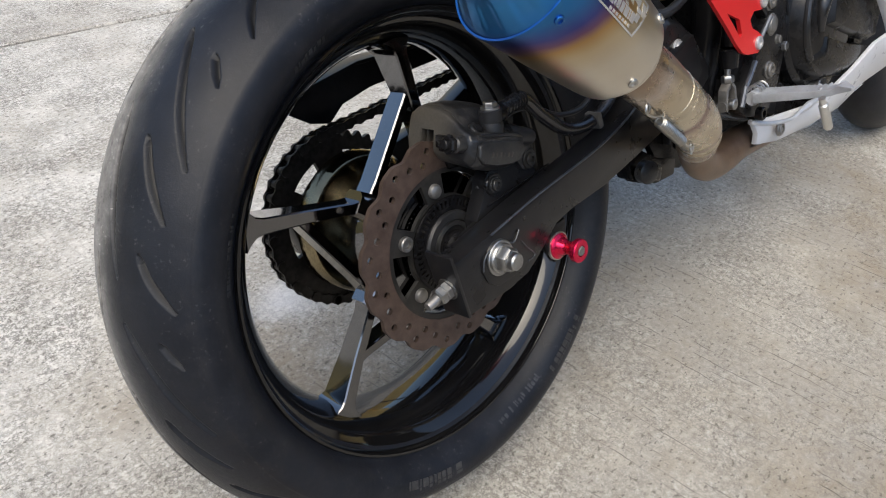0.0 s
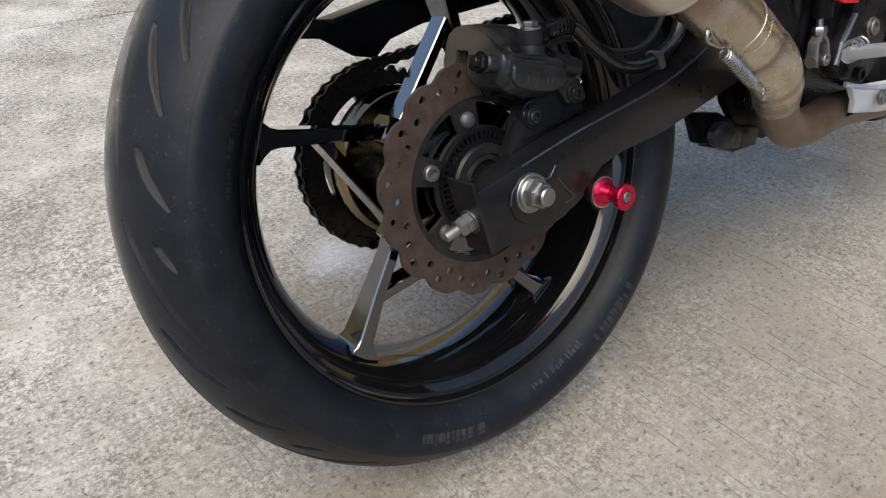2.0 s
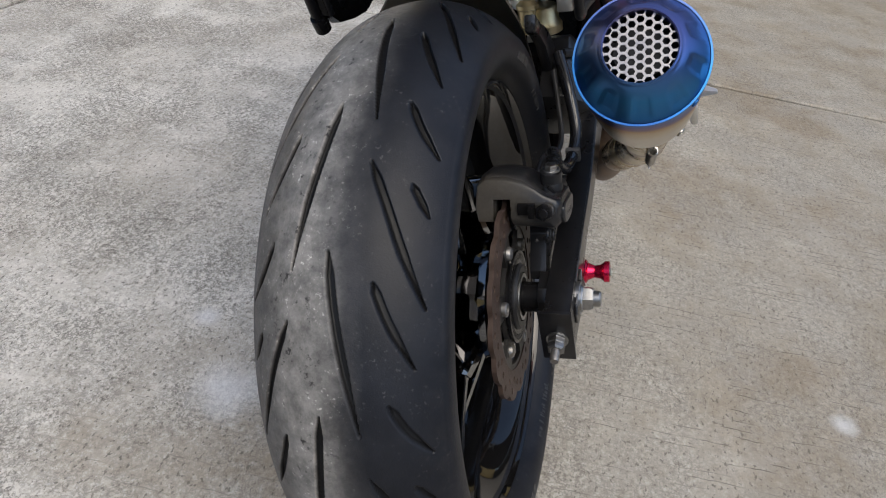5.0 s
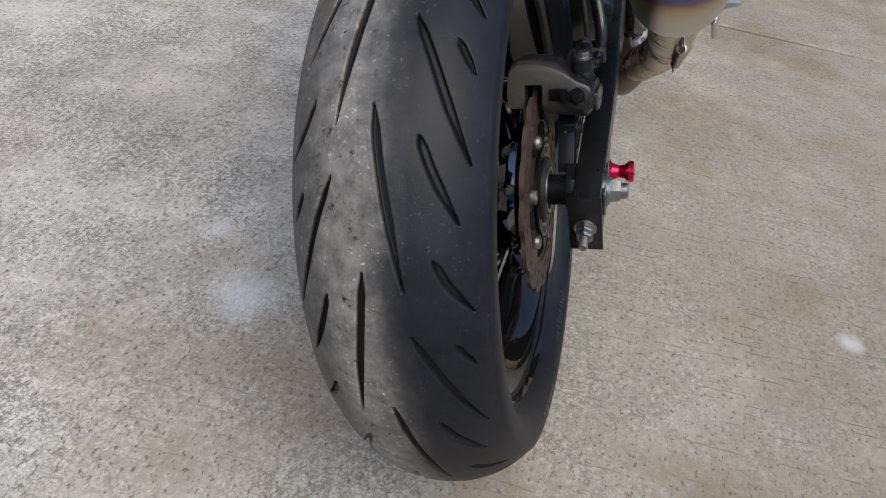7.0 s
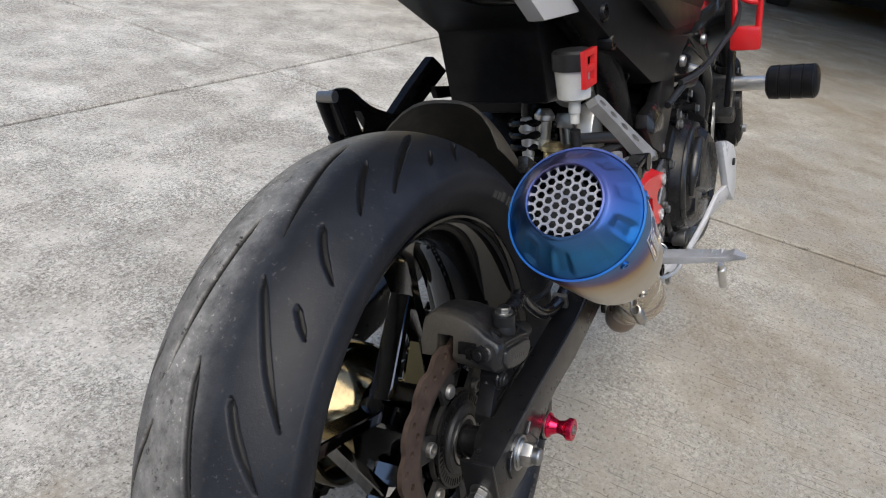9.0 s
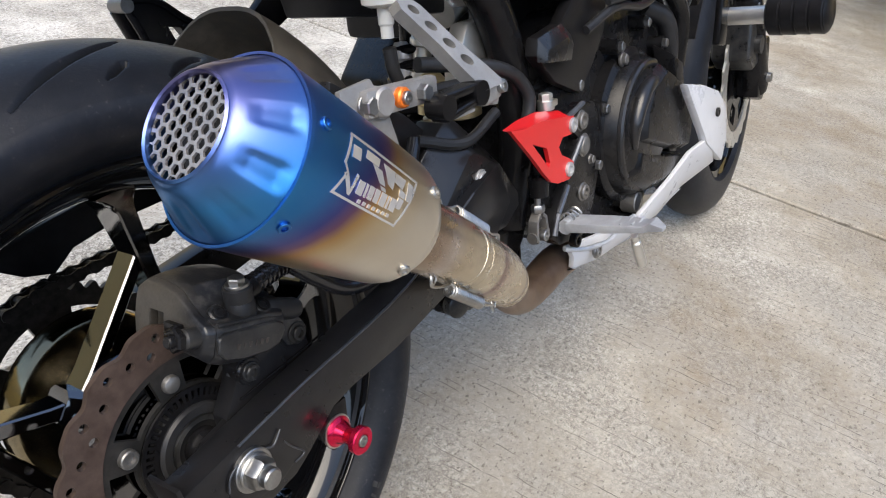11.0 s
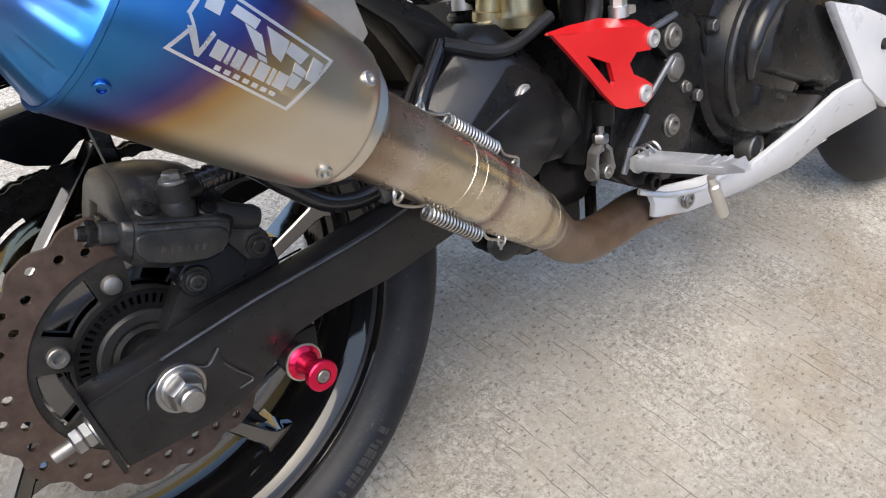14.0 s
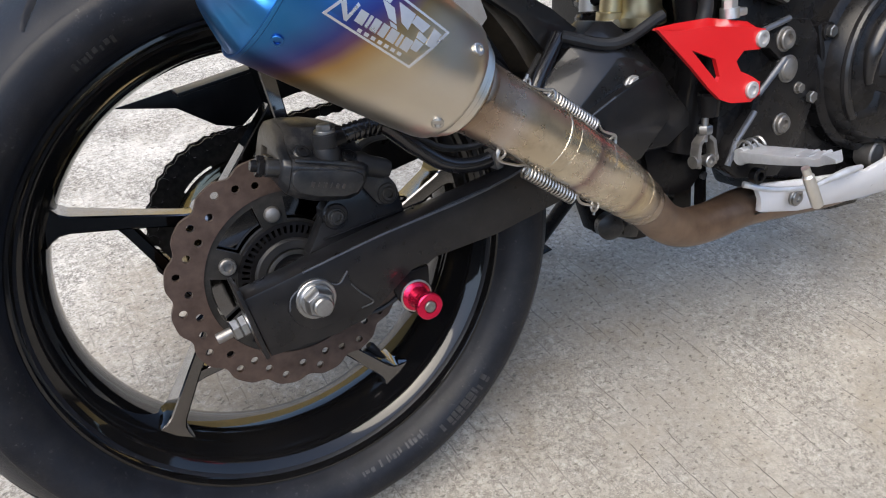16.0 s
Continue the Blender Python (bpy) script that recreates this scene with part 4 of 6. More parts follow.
for u in (0.0, 0.0412):
    part("plug_boss", turned([(-0.010, 0.0088), (0.0004, 0.0082), (0.0016, 0.0068)], at_caliper(u, -0.1285, 0.0008), CAL_V * 0.75 - Vector((0, 0.66, 0)), seg=24), CAST, cal)
    bolt(cal, at_caliper(u, -0.1297, 0.0021), CAL_V * 0.75 - Vector((0, 0.66, 0)), 0.0054, 0.0016, "socket", PLASTIC, "plug")
part("slide_boot", turned([(-0.016, 0.0080), (-0.004, 0.0088), (0.000, 0.0108), (0.006, 0.0110), (0.010, 0.0096), (0.026, 0.0090), (0.031, 0.0070), (0.032, 0.0)], (0.0660, -0.1230, 0.0975), (0.90, -0.16, -0.36), seg=28), RUBBER, cal, "black rubber slide pin boot")
bolt(cal, (0.0903, -0.1250, 0.0640), (0, -1, 0), 0.0066, 0.0046, "socket", CARRIER, washer=0.0098)
part("bleed_boss", turned([(-0.012, 0.0118), (-0.002, 0.0116), (0.001, 0.0104), (0.0015, 0.0112), (0.0120, 0.0112), (0.0130, 0.0098)], (0.0420, -0.1270, 0.1185), (0.03, -0.05, 1), seg=30), RUBBER, cal)
bolt(cal, (0.0426, -0.1278, 0.1320), (0.03, -0.05, 1), 0.0068, 0.0064, "hex", STEEL, washer=0.0092)
hose = part("brake_hose", tube([(0.050, -0.127, 0.1245), (0.070, -0.127, 0.1265), (0.096, -0.122, 0.1245), (0.125, -0.120, 0.098), (0.156, -0.124, 0.074), (0.193, -0.128, 0.070), (0.232, -0.130, 0.088), (0.262, -0.120, 0.130), (0.300, -0.105, 0.165)], 0.0074, seg=14), HOSE, bike, "glossy black rubber brake hose")
part("ribbed_sleeve", tube([(0.056, -0.127, 0.1252), (0.074, -0.1265, 0.1267), (0.092, -0.1230, 0.1254)], 0.0064, seg=16, per=24, ridge=lambda q: 0.0022 * (1 if math.sin(q * 46) > 0.2 else -0.6)), HOSE, hose, "black crimped hose ferrule")
part("banjo_fitting", turned([(-0.004, 0.0), (-0.004, 0.0095), (0.010, 0.0095), (0.014, 0.0075), (0.014, 0.0)], (0.046, -0.127, 0.1240), (1, 0.0, 0.06), seg=20), SATIN, hose)
part("clip", box((0.008, 0.018, 0.018), pose(0.200, -0.129, 0.070, 0, -12, 0), 0.002), OLD_ZINC, hose)
part("abs_cable", tube([(0.030, -0.108, 0.052), (0.075, -0.106, 0.105), (0.120, -0.108, 0.108), (0.165, -0.110, 0.085), (0.215, -0.114, 0.090), (0.280, -0.100, 0.150)], 0.0034, seg=10), RUBBER, bike, "thin black sensor cable")

# sprocket, chain and chain guard on the far side
sp_holes = [circle(0, 0, 0.050, 48)]
for k in range(6):
    c = 122 + 60 * k
    sp_holes.append([polar(0.0780, c - 15 + 30 * i / 8) for i in range(9)] + [polar(0.0630, c + 15 - 30 * i / 8) for i in range(9)])
TEETH = 40
sp_outer = [((0.0970 + 0.0034 * math.cos(TEETH * t)) * math.cos(t), (0.0970 + 0.0034 * math.cos(TEETH * t)) * math.sin(t)) for t in (2 * math.pi * i / (TEETH * 6) for i in range(TEETH * 6))]
sprocket = part("sprocket", plate_with_holes(sp_outer, sp_holes, 0.0900, 0.0960), CHAIN, bike, "oily dark steel rear sprocket with long slots")
part("sprocket_carrier", turned([(0.050, 0.058), (0.052, 0.062), (0.082, 0.060), (0.0895, 0.056), (0.0895, 0.03)], (0, 0, 0), (0, 1, 0), seg=56), HUB_GOLD_GLINT, sprocket, "sprocket carrier with a gold reflection in its colour")
for k in range(5):
    x, z = polar(0.057, 100 + 72 * k)
    bolt(sprocket, (x, 0.0895, z), (0, -1, 0), 0.007, 0.006, "hex", CHAIN)

chain = part("drive_chain", turned([(-0.004, 0.0335), (0.004, 0.0335), (0.004, 0.0)], (0.415, 0.0930, 0.085), (0, 1, 0), seg=30), CHAIN, bike, "oily black roller chain")
PITCH, RS, RF = 0.0159, 0.1011, 0.035
front = Vector((0.415, 0.085))
slope = math.atan2(front.y, front.x)
span = math.sqrt(front.length ** 2 - (RS - RF) ** 2)
tilt = math.asin((RS - RF) / front.length)
up, dn = slope + math.pi / 2 - tilt, slope - math.pi / 2 + tilt
route = []
for i in range(int(span / PITCH) + 1):
    q = i * PITCH / span
    a = Vector((math.cos(up), math.sin(up)))
    route.append(front.lerp(Vector((0, 0)), q) + a * (RF + (RS - RF) * q))
wrap = (2 * math.pi - (up - dn))
for i in range(int(wrap * RS / PITCH) + 1):
    t = up + i * PITCH / RS
    route.append(Vector((math.cos(t), math.sin(t))) * RS)
for i in range(int(span / PITCH) + 1):
    q = i * PITCH / span
    a = Vector((math.cos(dn), math.sin(dn)))
    route.append(Vector((0, 0)).lerp(front, q) + a * (RS + (RF - RS) * q))


def link_mesh(wide):
    def eight(y0, y1):
        pts = []
        for i in range(9):
            t = math.pi / 2 + math.pi * i / 8
            pts.append((-PITCH / 2 + 0.0062 * math.cos(t), 0.0062 * math.sin(t)))
        pts.append((0, -0.0042))
        for i in range(9):
            t = -math.pi / 2 + math.pi * i / 8
            pts.append((PITCH / 2 + 0.0062 * math.cos(t), 0.0062 * math.sin(t)))
        pts.append((0, 0.0042))
        return prism(pts, y0, y1, 0.0)
    w = 0.0085 if wide else 0.0062
    roll = turned([(-w, 0.0), (-w, 0.0048), (w, 0.0048), (w, 0.0)], (-PITCH / 2, 0, 0), (0, 1, 0), seg=10)
    return joined(eight(-w, -w + 0.0018), eight(w - 0.0018, w), roll)


links = {}
for i, p in enumerate(route[:-1]):
    q = route[i + 1]
    wide = i % 2 == 0
    mid = (p + q) / 2
    ang = math.atan2(q.y - p.y, q.x - p.x)
    if wide not in links:
        ob = part("chain_link", link_mesh(wide), CHAIN, chain)
        links[wide] = ob.data
    else:
        ob = new("chain_link", links[wide])
        ob.parent = chain
    ob.matrix_basis = Matrix.Translation((mid.x, 0.0930, mid.y)) @ Matrix.Rotation(-ang, 4, "Y")

part("chain_guard", joined(prism([(-0.100, 0.150), (-0.040, 0.158), (0.050, 0.168), (0.250, 0.160), (0.330, 0.165), (0.330, 0.130), (0.240, 0.132), (0.090, 0.128), (0.045, 0.120), (0.022, 0.104), (-0.004, 0.112), (-0.040, 0.138)], 0.108, 0.112, 0.001), prism([(-0.040, 0.154), (0.050, 0.166), (0.250, 0.158), (0.330, 0.163), (0.330, 0.167), (0.250, 0.162), (0.050, 0.170), (-0.040, 0.158)], 0.070, 0.110, 0.001)), PLASTIC, bike, "black plastic chain guard")

# hugger over the front of the tyre
secs = []
for k in range(17):
    a = radians(58 - 46 * k / 16)
    ring = []
    for r, sgn in ((0.367, 1), (0.363, -1)):
        for i in range(13)[::sgn]:
            d = -0.078 + 0.013 * i
            rr = r - 0.052 * (abs(d) / 0.078) ** 3.0
            ring.append((rr * math.cos(a), d, rr * math.sin(a)))
    secs.append(ring)
part("hugger", loft(secs), DUSTY, bike, "dusty black plastic rear hugger")
part("hugger_arm", prism([(0.205, 0.246), (0.240, 0.224), (0.264, 0.214), (0.300, 0.192), (0.331, 0.166), (0.327, 0.150), (0.316, 0.127), (0.305, 0.127), (0.285, 0.155), (0.260, 0.188), (0.230, 0.210), (0.200, 0.226)], -0.0970, -0.0830, 0.004), COVER, bike, "black plastic hugger side arm")

# silencer
CAN = lambda s, off=(0, 0, 0): CAN_BASE + CAN_AXIS * s + Vector(off)
_, CU, CW = frame_of(CAN_AXIS)


def can_dir(deg):
    return CU * math.cos(radians(deg)) + CW * math.sin(radians(deg))


silencer = part("silencer", turned([(0.029, 0.0540), (0.029, 0.0568), (0.034, 0.0572), (0.090, 0.0545), (0.150, 0.0505), (0.172, 0.0485), (0.178, 0.0470), (0.183, 0.0430), (0.1835, 0.0420), (0.187, 0.0422), (0.1885, 0.0400), (0.1895, 0.0385), (0.193, 0.0387), (0.196, 0.0355), (0.196, 0.030)], CAN_BASE, CAN_AXIS, seg=96), TITAN, bike, "titanium silencer heat-tinted blue at the outlet")


def dents(s, r, t):
    q = (s + 0.003) / 0.033
    if q <= 0.12 or q >= 0.93:
        return r
    f = min(1.0, max(0.0, (math.cos(10 * t + 0.4) + 0.10) * 1.6))
    g = min(1.0, min(q - 0.12, 0.93 - q) * 5)
    return r - 0.0022 * f * g * (0.6 + 0.4 * q)


cone_profile = [(-0.004 + 0.034 * i / 26, 0.0328 + 0.0240 * (i / 26) ** 0.80) for i in range(27)]
part("end_cone", turned([(0.006, 0.0306), (0.0, 0.0306), (-0.003, 0.0302), (-0.0060, 0.0308), (-0.0060, 0.0320)] + cone_profile + [(0.030, 0.0560)], CAN_BASE, CAN_AXIS, seg=144, wobble=dents, closed=True), TITAN, silencer, "dented blue titanium end cone", 40)
part("seam_bead", turned([(0.0275, 0.0560), (0.0275, 0.0578), (0.0300, 0.0580), (0.0310, 0.0566)], CAN_BASE, CAN_AXIS, seg=96, closed=True), TITAN, silencer)
# outlet mesh: a honeycomb of six-sided rings
CELL = 0.0078


def honeycomb(y0, y1):
    bm = bmesh.new()
    for i in range(-6, 7):
        for j in range(-6, 7):
            x, z = CELL * (i + 0.5 * (j % 2)), CELL * 0.866 * j
            if math.hypot(x, z) > 0.0300:
                continue
            o = [bm.verts.new((px, y, pz)) for y in (y0, y1) for px, pz in circle(x, z, CELL * 0.5775, 6, math.pi / 6)]
            q = [bm.verts.new((px, y, pz)) for y in (y0, y1) for px, pz in circle(x, z, CELL * 0.425, 6, math.pi / 6)]
            for k in range(6):
                n = (k + 1) % 6
                bm.faces.new((o[k], o[n], q[n], q[k]))
                bm.faces.new((o[k + 6], q[k + 6], q[n + 6], o[n + 6]))
                bm.faces.new((q[k], q[n], q[n + 6], q[k + 6]))
    return bm


bm = honeycomb(-0.0008, 0.0008)
to_can = Matrix((CU, -CAN_AXIS, CW)).transposed().to_4x4()
bm.transform(Matrix.Translation(CAN(-0.002)) @ to_can)
part("outlet_mesh", bm, MESH, silencer, "bright hexagonal steel outlet mesh")
part("outlet_ring", turned([(-0.0030, 0.0296), (-0.0060, 0.0298), (-0.0072, 0.0308), (-0.0060, 0.0322), (-0.0030, 0.0326)], CAN_BASE, CAN_AXIS, seg=80, closed=True), TITAN, silencer)
# black disc painted in place of the shaded depth behind the mesh
part("core", turned([(0.012, 0.0), (0.012, 0.022), (0.028, 0.022), (0.028, 0.052)], CAN_BASE, CAN_AXIS, seg=40), DARKVOID, silencer)
for p in ((-0.022, -0.265, 0.227), (0.012, -0.276, 0.278)):
    d = Vector(p) - CAN_BASE
    d -= CAN_AXIS * d.dot(CAN_AXIS)
    bolt(silencer, CAN(0.040) + d.normalized() * 0.0566, d, 0.0040, 0.0022, "socket", TITAN, "rivet")
for p in ((0.089, -0.253, 0.148), (0.121, -0.261, 0.193)):
    d = Vector(p) - CAN_BASE
    d -= CAN_AXIS * d.dot(CAN_AXIS)
    bolt(silencer, CAN(0.168) + d.normalized() * 0.0488, d, 0.0046, 0.0022, "socket", SPRING_STEEL, "rivet")

# decal on the can: outlined panel, blocks of the emblem and rows of bars for the lettering


def can_radius(s):
    return float(np.interp(s, [0.03, 0.09, 0.15, 0.17], [0.0572, 0.0545, 0.0505, 0.0486])) + 0.0003


def decal(quad, name, material, n=10):
    """A thin film on the can; corners as (distance along, degrees round)."""
    bm = bmesh.new()
    grid = []
    for i in range(n + 1):
        row = []
        for j in range(3):
            u, v = i / n, j / 2
            s = (quad[0][0] * (1 - u) + quad[1][0] * u) * (1 - v) + (quad[3][0] * (1 - u) + quad[2][0] * u) * v
            a = (quad[0][1] * (1 - u) + quad[1][1] * u) * (1 - v) + (quad[3][1] * (1 - u) + quad[2][1] * u) * v
            row.append(bm.verts.new(CAN(s) + can_dir(a) * can_radius(s)))
        grid.append(row)
    for i in range(n):
        for j in range(2):
            bm.faces.new((grid[i][j], grid[i + 1][j], grid[i + 1][j + 1], grid[i][j + 1]))
    r = bmesh.ops.extrude_face_region(bm, geom=bm.faces[:])
    for v in r["geom"]:
        if isinstance(v, bmesh.types.BMVert):
            d = v.co - CAN_BASE
            d -= CAN_AXIS * d.dot(CAN_AXIS)
            v.co += d.normalized() * 0.0003
    return part(name, bm, material, silencer)


film = decal([(0.064, 62), (0.140, 66), (0.123, 103), (0.055, 101)], "decal_panel", TITAN)
for quad in ([(0.064, 61), (0.141, 65), (0.140, 67), (0.063, 63)], [(0.141, 65), (0.123, 104), (0.121, 104), (0.139, 65)], [(0.055, 101), (0.123, 104), (0.1235, 102.5), (0.0555, 99.5)], [(0.064, 61), (0.058, 82), (0.060, 82), (0.066, 61)], [(0.062, 86), (0.054, 101), (0.056, 101), (0.064, 86)], [(0.058, 81), (0.063, 87), (0.064, 86), (0.060, 81)]):
    decal(quad, "decal_line", DECAL, 6)
for quad in ([(0.066, 68), (0.074, 68), (0.073, 76), (0.065, 76)], [(0.080, 66), (0.094, 67), (0.092, 73), (0.078, 72)], [(0.086, 73), (0.096, 74), (0.103, 86), (0.098, 86)], [(0.098, 68), (0.112, 69), (0.110, 82), (0.104, 80)], [(0.113, 69), (0.125, 70), (0.121, 78), (0.111, 76)], [(0.118, 78), (0.126, 80), (0.122, 92), (0.117, 92)], [(0.128, 70), (0.135, 71), (0.131, 84), (0.126, 84)]):
    decal(quad, "emblem_block", DECAL, 4)
for quad in ([(0.060, 87), (0.064, 86), (0.070, 96), (0.068, 98)], [(0.072, 84), (0.074, 85), (0.070, 98), (0.068, 98)]):
    decal(quad, "emblem_stroke", DECAL, 4)
s = 0.0755
for w in (0.0060, 0.0022, 0.0050, 0.0050, 0.0064, 0.0022, 0.0064):
    decal([(s, 86.5), (s + w, 86.7), (s + w - 0.0012, 95.5), (s - 0.0012, 95.2)], "lettering_bar", DECAL, 3)
    s += w + 0.0014
for k in range(7):
    decal([(0.079 + 0.0052 * k, 97.6), (0.082 + 0.0052 * k, 97.6), (0.0817 + 0.0052 * k, 100), (0.0787 + 0.0052 * k, 100)], "lettering_bar", DECAL, 3)

# link pipe, collars and header
pipe = part("link_pipe", tube([CAN(0.180), CAN(0.205), (0.1715, -0.2185, 0.1270), (0.2180, -0.2150, 0.0910), (0.2625, -0.2110, 0.0560), (0.3050, -0.1940, 0.0240), (0.3430, -0.1700, -0.0040)], [0.0305, 0.0300, 0.0292, 0.0285, 0.0278, 0.0252, 0.0228], seg=44, per=6), PIPE, bike, "straw-coloured titanium link pipe")


def collar(c, axis, r, w, t, mat=PIPE):
    return part("collar", turned([(-w - t, r - 0.001), (-w, r + t * 0.35), (-w * 0.5, r + t * 0.55), (w * 0.5, r + t * 0.55), (w, r + t * 0.35), (w + t, r - 0.001)], c, axis, seg=48, closed=True), mat, pipe)


PDIR = Vector((0.786, 0.05, -0.616))
collar(CAN(0.203), CAN_AXIS, 0.0302, 0.0030, 0.0012)
collar((0.2020, -0.2164, 0.1036), PDIR, 0.0288, 0.0013, 0.0010)
collar((0.2180, -0.2150, 0.0910), PDIR, 0.0285, 0.0085, 0.0011)
collar((0.2480, -0.2126, 0.0674), (0.78, 0.10, -0.61), 0.0280, 0.0018, 0.0014)
collar((0.2550, -0.2118, 0.0618), (0.78, 0.12, -0.61), 0.0280, 0.0012, 0.0009)
collar((0.3050, -0.1940, 0.0240), (0.74, 0.34, -0.58), 0.0252, 0.0010, 0.0008)
collar((0.3300, -0.1785, 0.0055), (0.72, 0.45, -0.53), 0.0238, 0.0085, 0.0014)
part("weld_patch", turned([(0.0, 0.0085), (0.0012, 0.0080), (0.0014, 0.0060)], (0.2860, -0.2260, 0.0330), (0.05, -0.8, -0.1), seg=22), PIPE, pipe)
header = part("exhaust_header", tube([(0.3300, -0.1785, 0.0055), (0.3560, -0.1635, -0.0150), (0.3880, -0.1500, -0.0430), (0.4230, -0.1420, -0.0620), (0.4680, -0.1370, -0.0690), (0.5280, -0.1320, -0.0690), (0.6000, -0.1260, -0.0800), (0.7000, -0.1150, -0.0980), (0.8000, -0.0950, -0.1100)], [0.0226, 0.0222, 0.0220, 0.0221, 0.0226, 0.0236, 0.0230, 0.0220, 0.0215], seg=32, per=8), HEADER, bike, "heat-browned steel exhaust header pipe")
coil((0.1930, -0.2100, 0.1530), (0.2800, -0.2070, 0.0840), 0.0052, 0.00125, 17, pipe)
coil((0.1500, -0.2270, 0.1030), (0.2450, -0.2180, 0.0290), 0.0052, 0.00125, 17, pipe)
for p, q in (((0.1930, -0.2100, 0.1530), (0.1850, -0.2120, 0.1420)), ((0.2800, -0.2070, 0.0840), (0.2740, -0.2080, 0.0760)), ((0.1500, -0.2270, 0.1030), (0.1580, -0.2250, 0.1130)), ((0.2450, -0.2180, 0.0290), (0.2520, -0.2160, 0.0380))):
    c = (Vector(p) + Vector(q)) / 2
    d = (Vector(p) - Vector(q))
    ring = [c + d * 0.62 * math.cos(t) + PDIR * 0.0042 * math.sin(t) for t in (2 * math.pi * i / 16 for i in range(17))]
    part("spring_eye", tube(ring, 0.0013, seg=6, per=0), SPRING_STEEL, pipe)

# silencer hanger and pillion footrest bracket
hang = part("silencer_hanger", joined(prism([(0.112, 0.262), (0.146, 0.264), (0.160, 0.240), (0.170, 0.205), (0.152, 0.188), (0.136, 0.205), (0.130, 0.235), (0.112, 0.240)], -0.196, -0.191, 0.0015), box((0.090, 0.012, 0.021), pose(0.176, -0.196, 0.244, 0, 5, 2), 0.004), turned([(0, 0.0115), (0.013, 0.0115), (0.015, 0.0095)], (0.150, -0.1900, 0.246), (0, -1, 0), seg=24)), CAST_GREY, bike, "dull grey aluminium silencer hanger")
bolt(hang, (0.137, -0.1965, 0.246), (0, -1, 0), 0.0075, 0.008, "hex", STEEL, washer=0.0100)
part("washer", turned([(-0.002, 0.0080), (0.003, 0.0080), (0.0045, 0.0070), (0.0045, 0.004)], (0.169, -0.2035, 0.2450), (0, -1, 0), seg=28), ORANGE, hang, "orange anodised washer")
bolt(hang, (0.169, -0.2075, 0.245), (0, -1, 0), 0.0052, 0.004, "socket", STEEL)
bolt(hang, (0.197, -0.2020, 0.242), (0, -1, 0), 0.0070, 0.007, "hex", STEEL)
strut = plate_with_holes([(0.250, 0.000), (0.282, 0.000), (0.280, 0.022), (0.276, 0.050), (0.275, 0.086), (0.270, 0.094), (0.256, 0.094), (0.251, 0.086), (0.252, 0.050), (0.250, 0.022)], [circle(0.263, 0.083, 0.0048, 12), circle(0.2635, 0.066, 0.0052, 12), circle(0.264, 0.048, 0.0055, 12), circle(0.265, 0.030, 0.0058, 12)], -0.006, 0.006)
for v in strut.verts:
    v.co.x += 0.010 - 0.50 * v.co.z
strut.transform(Matrix.Translation((0, -0.215, 0.226)) @ Matrix.Rotation(radians(-32), 4, "X"))
stay = part("pillion_bracket", joined(
    strut,
    box((0.028, 0.020, 0.022), pose(0.280, -0.206, 0.224, 0, -6, 0), 0.007, 3), box((0.030, 0.018, 0.013), pose(0.298, -0.192, 0.214, 0, 20, 0), 0.004)), CAST_GREY, bike, "silver cast pillion footrest bracket with round holes")
part("folded_footrest", joined(box((0.058, 0.018, 0.0075), pose(0.230, -0.211, 0.2350, 0, 3, 4), 0.0032, 3), box((0.058, 0.018, 0.0065), pose(0.230, -0.211, 0.2215, 0, -3, 4), 0.0030, 3), turned([(-0.009, 0.0105), (0.009, 0.0105)], (0.256, -0.211, 0.2282), (0, 1, 0), seg=24), turned([(-0.009, 0.0100), (0.009, 0.0100)], (0.204, -0.213, 0.2290), (0, 1, 0), seg=24)), SATIN, stay, "folded black footrest")
part("footrest_pad", box((0.034, 0.012, 0.003), pose(0.230, -0.212, 0.2172, 0, 3, 4), 0.001), CAST_GREY, stay)
bolt(stay, (0.290, -0.2165, 0.226), (0, -1, 0.3), 0.006, 0.004, "socket", STEEL)

# pivot cover plate, red heel guard and footrest hanger
loop_o = [(0.262, 0.122), (0.302, 0.152), (0.338, 0.173), (0.358, 0.170), (0.382, 0.150), (0.408, 0.116), (0.424, 0.092), (0.450, 0.058), (0.410, 0.026), (0.352, 0.030), (0.306, 0.050), (0.276, 0.090)]
loop_i = [(0.292, 0.098), (0.320, 0.120), (0.343, 0.138), (0.353, 0.138), (0.368, 0.132), (0.401, 0.111), (0.416, 0.090), (0.443, 0.056), (0.405, 0.036), (0.356, 0.040), (0.316, 0.060), (0.288, 0.090)]
cover = part("pivot_cover", loft([[(x, -0.0820, z) for x, z in loop_o], [(x, -0.1150, z) for x, z in loop_o], [(x, -0.1400, z) for x, z in loop_i]], bev=0.0010), COVER, bike, "black plastic pivot cover")
bolt(cover, (0.360, -0.1405, 0.108), (0, -1, 0), 0.0088, 0.005, "socket", SILVER, washer=0.0108)
guard_o = [(0.352, 0.1655), (0.377, 0.1600), (0.415, 0.1585), (0.477, 0.1475), (0.491, 0.1440), (0.494, 0.1330), (0.484, 0.1250), (0.462, 0.1275), (0.452, 0.1190), (0.458, 0.1080), (0.474, 0.1000), (0.486, 0.0920), (0.486, 0.0800), (0.474, 0.0740), (0.446, 0.0785), (0.431, 0.0850), (0.414, 0.1010), (0.394, 0.1230), (0.370, 0.1475)]
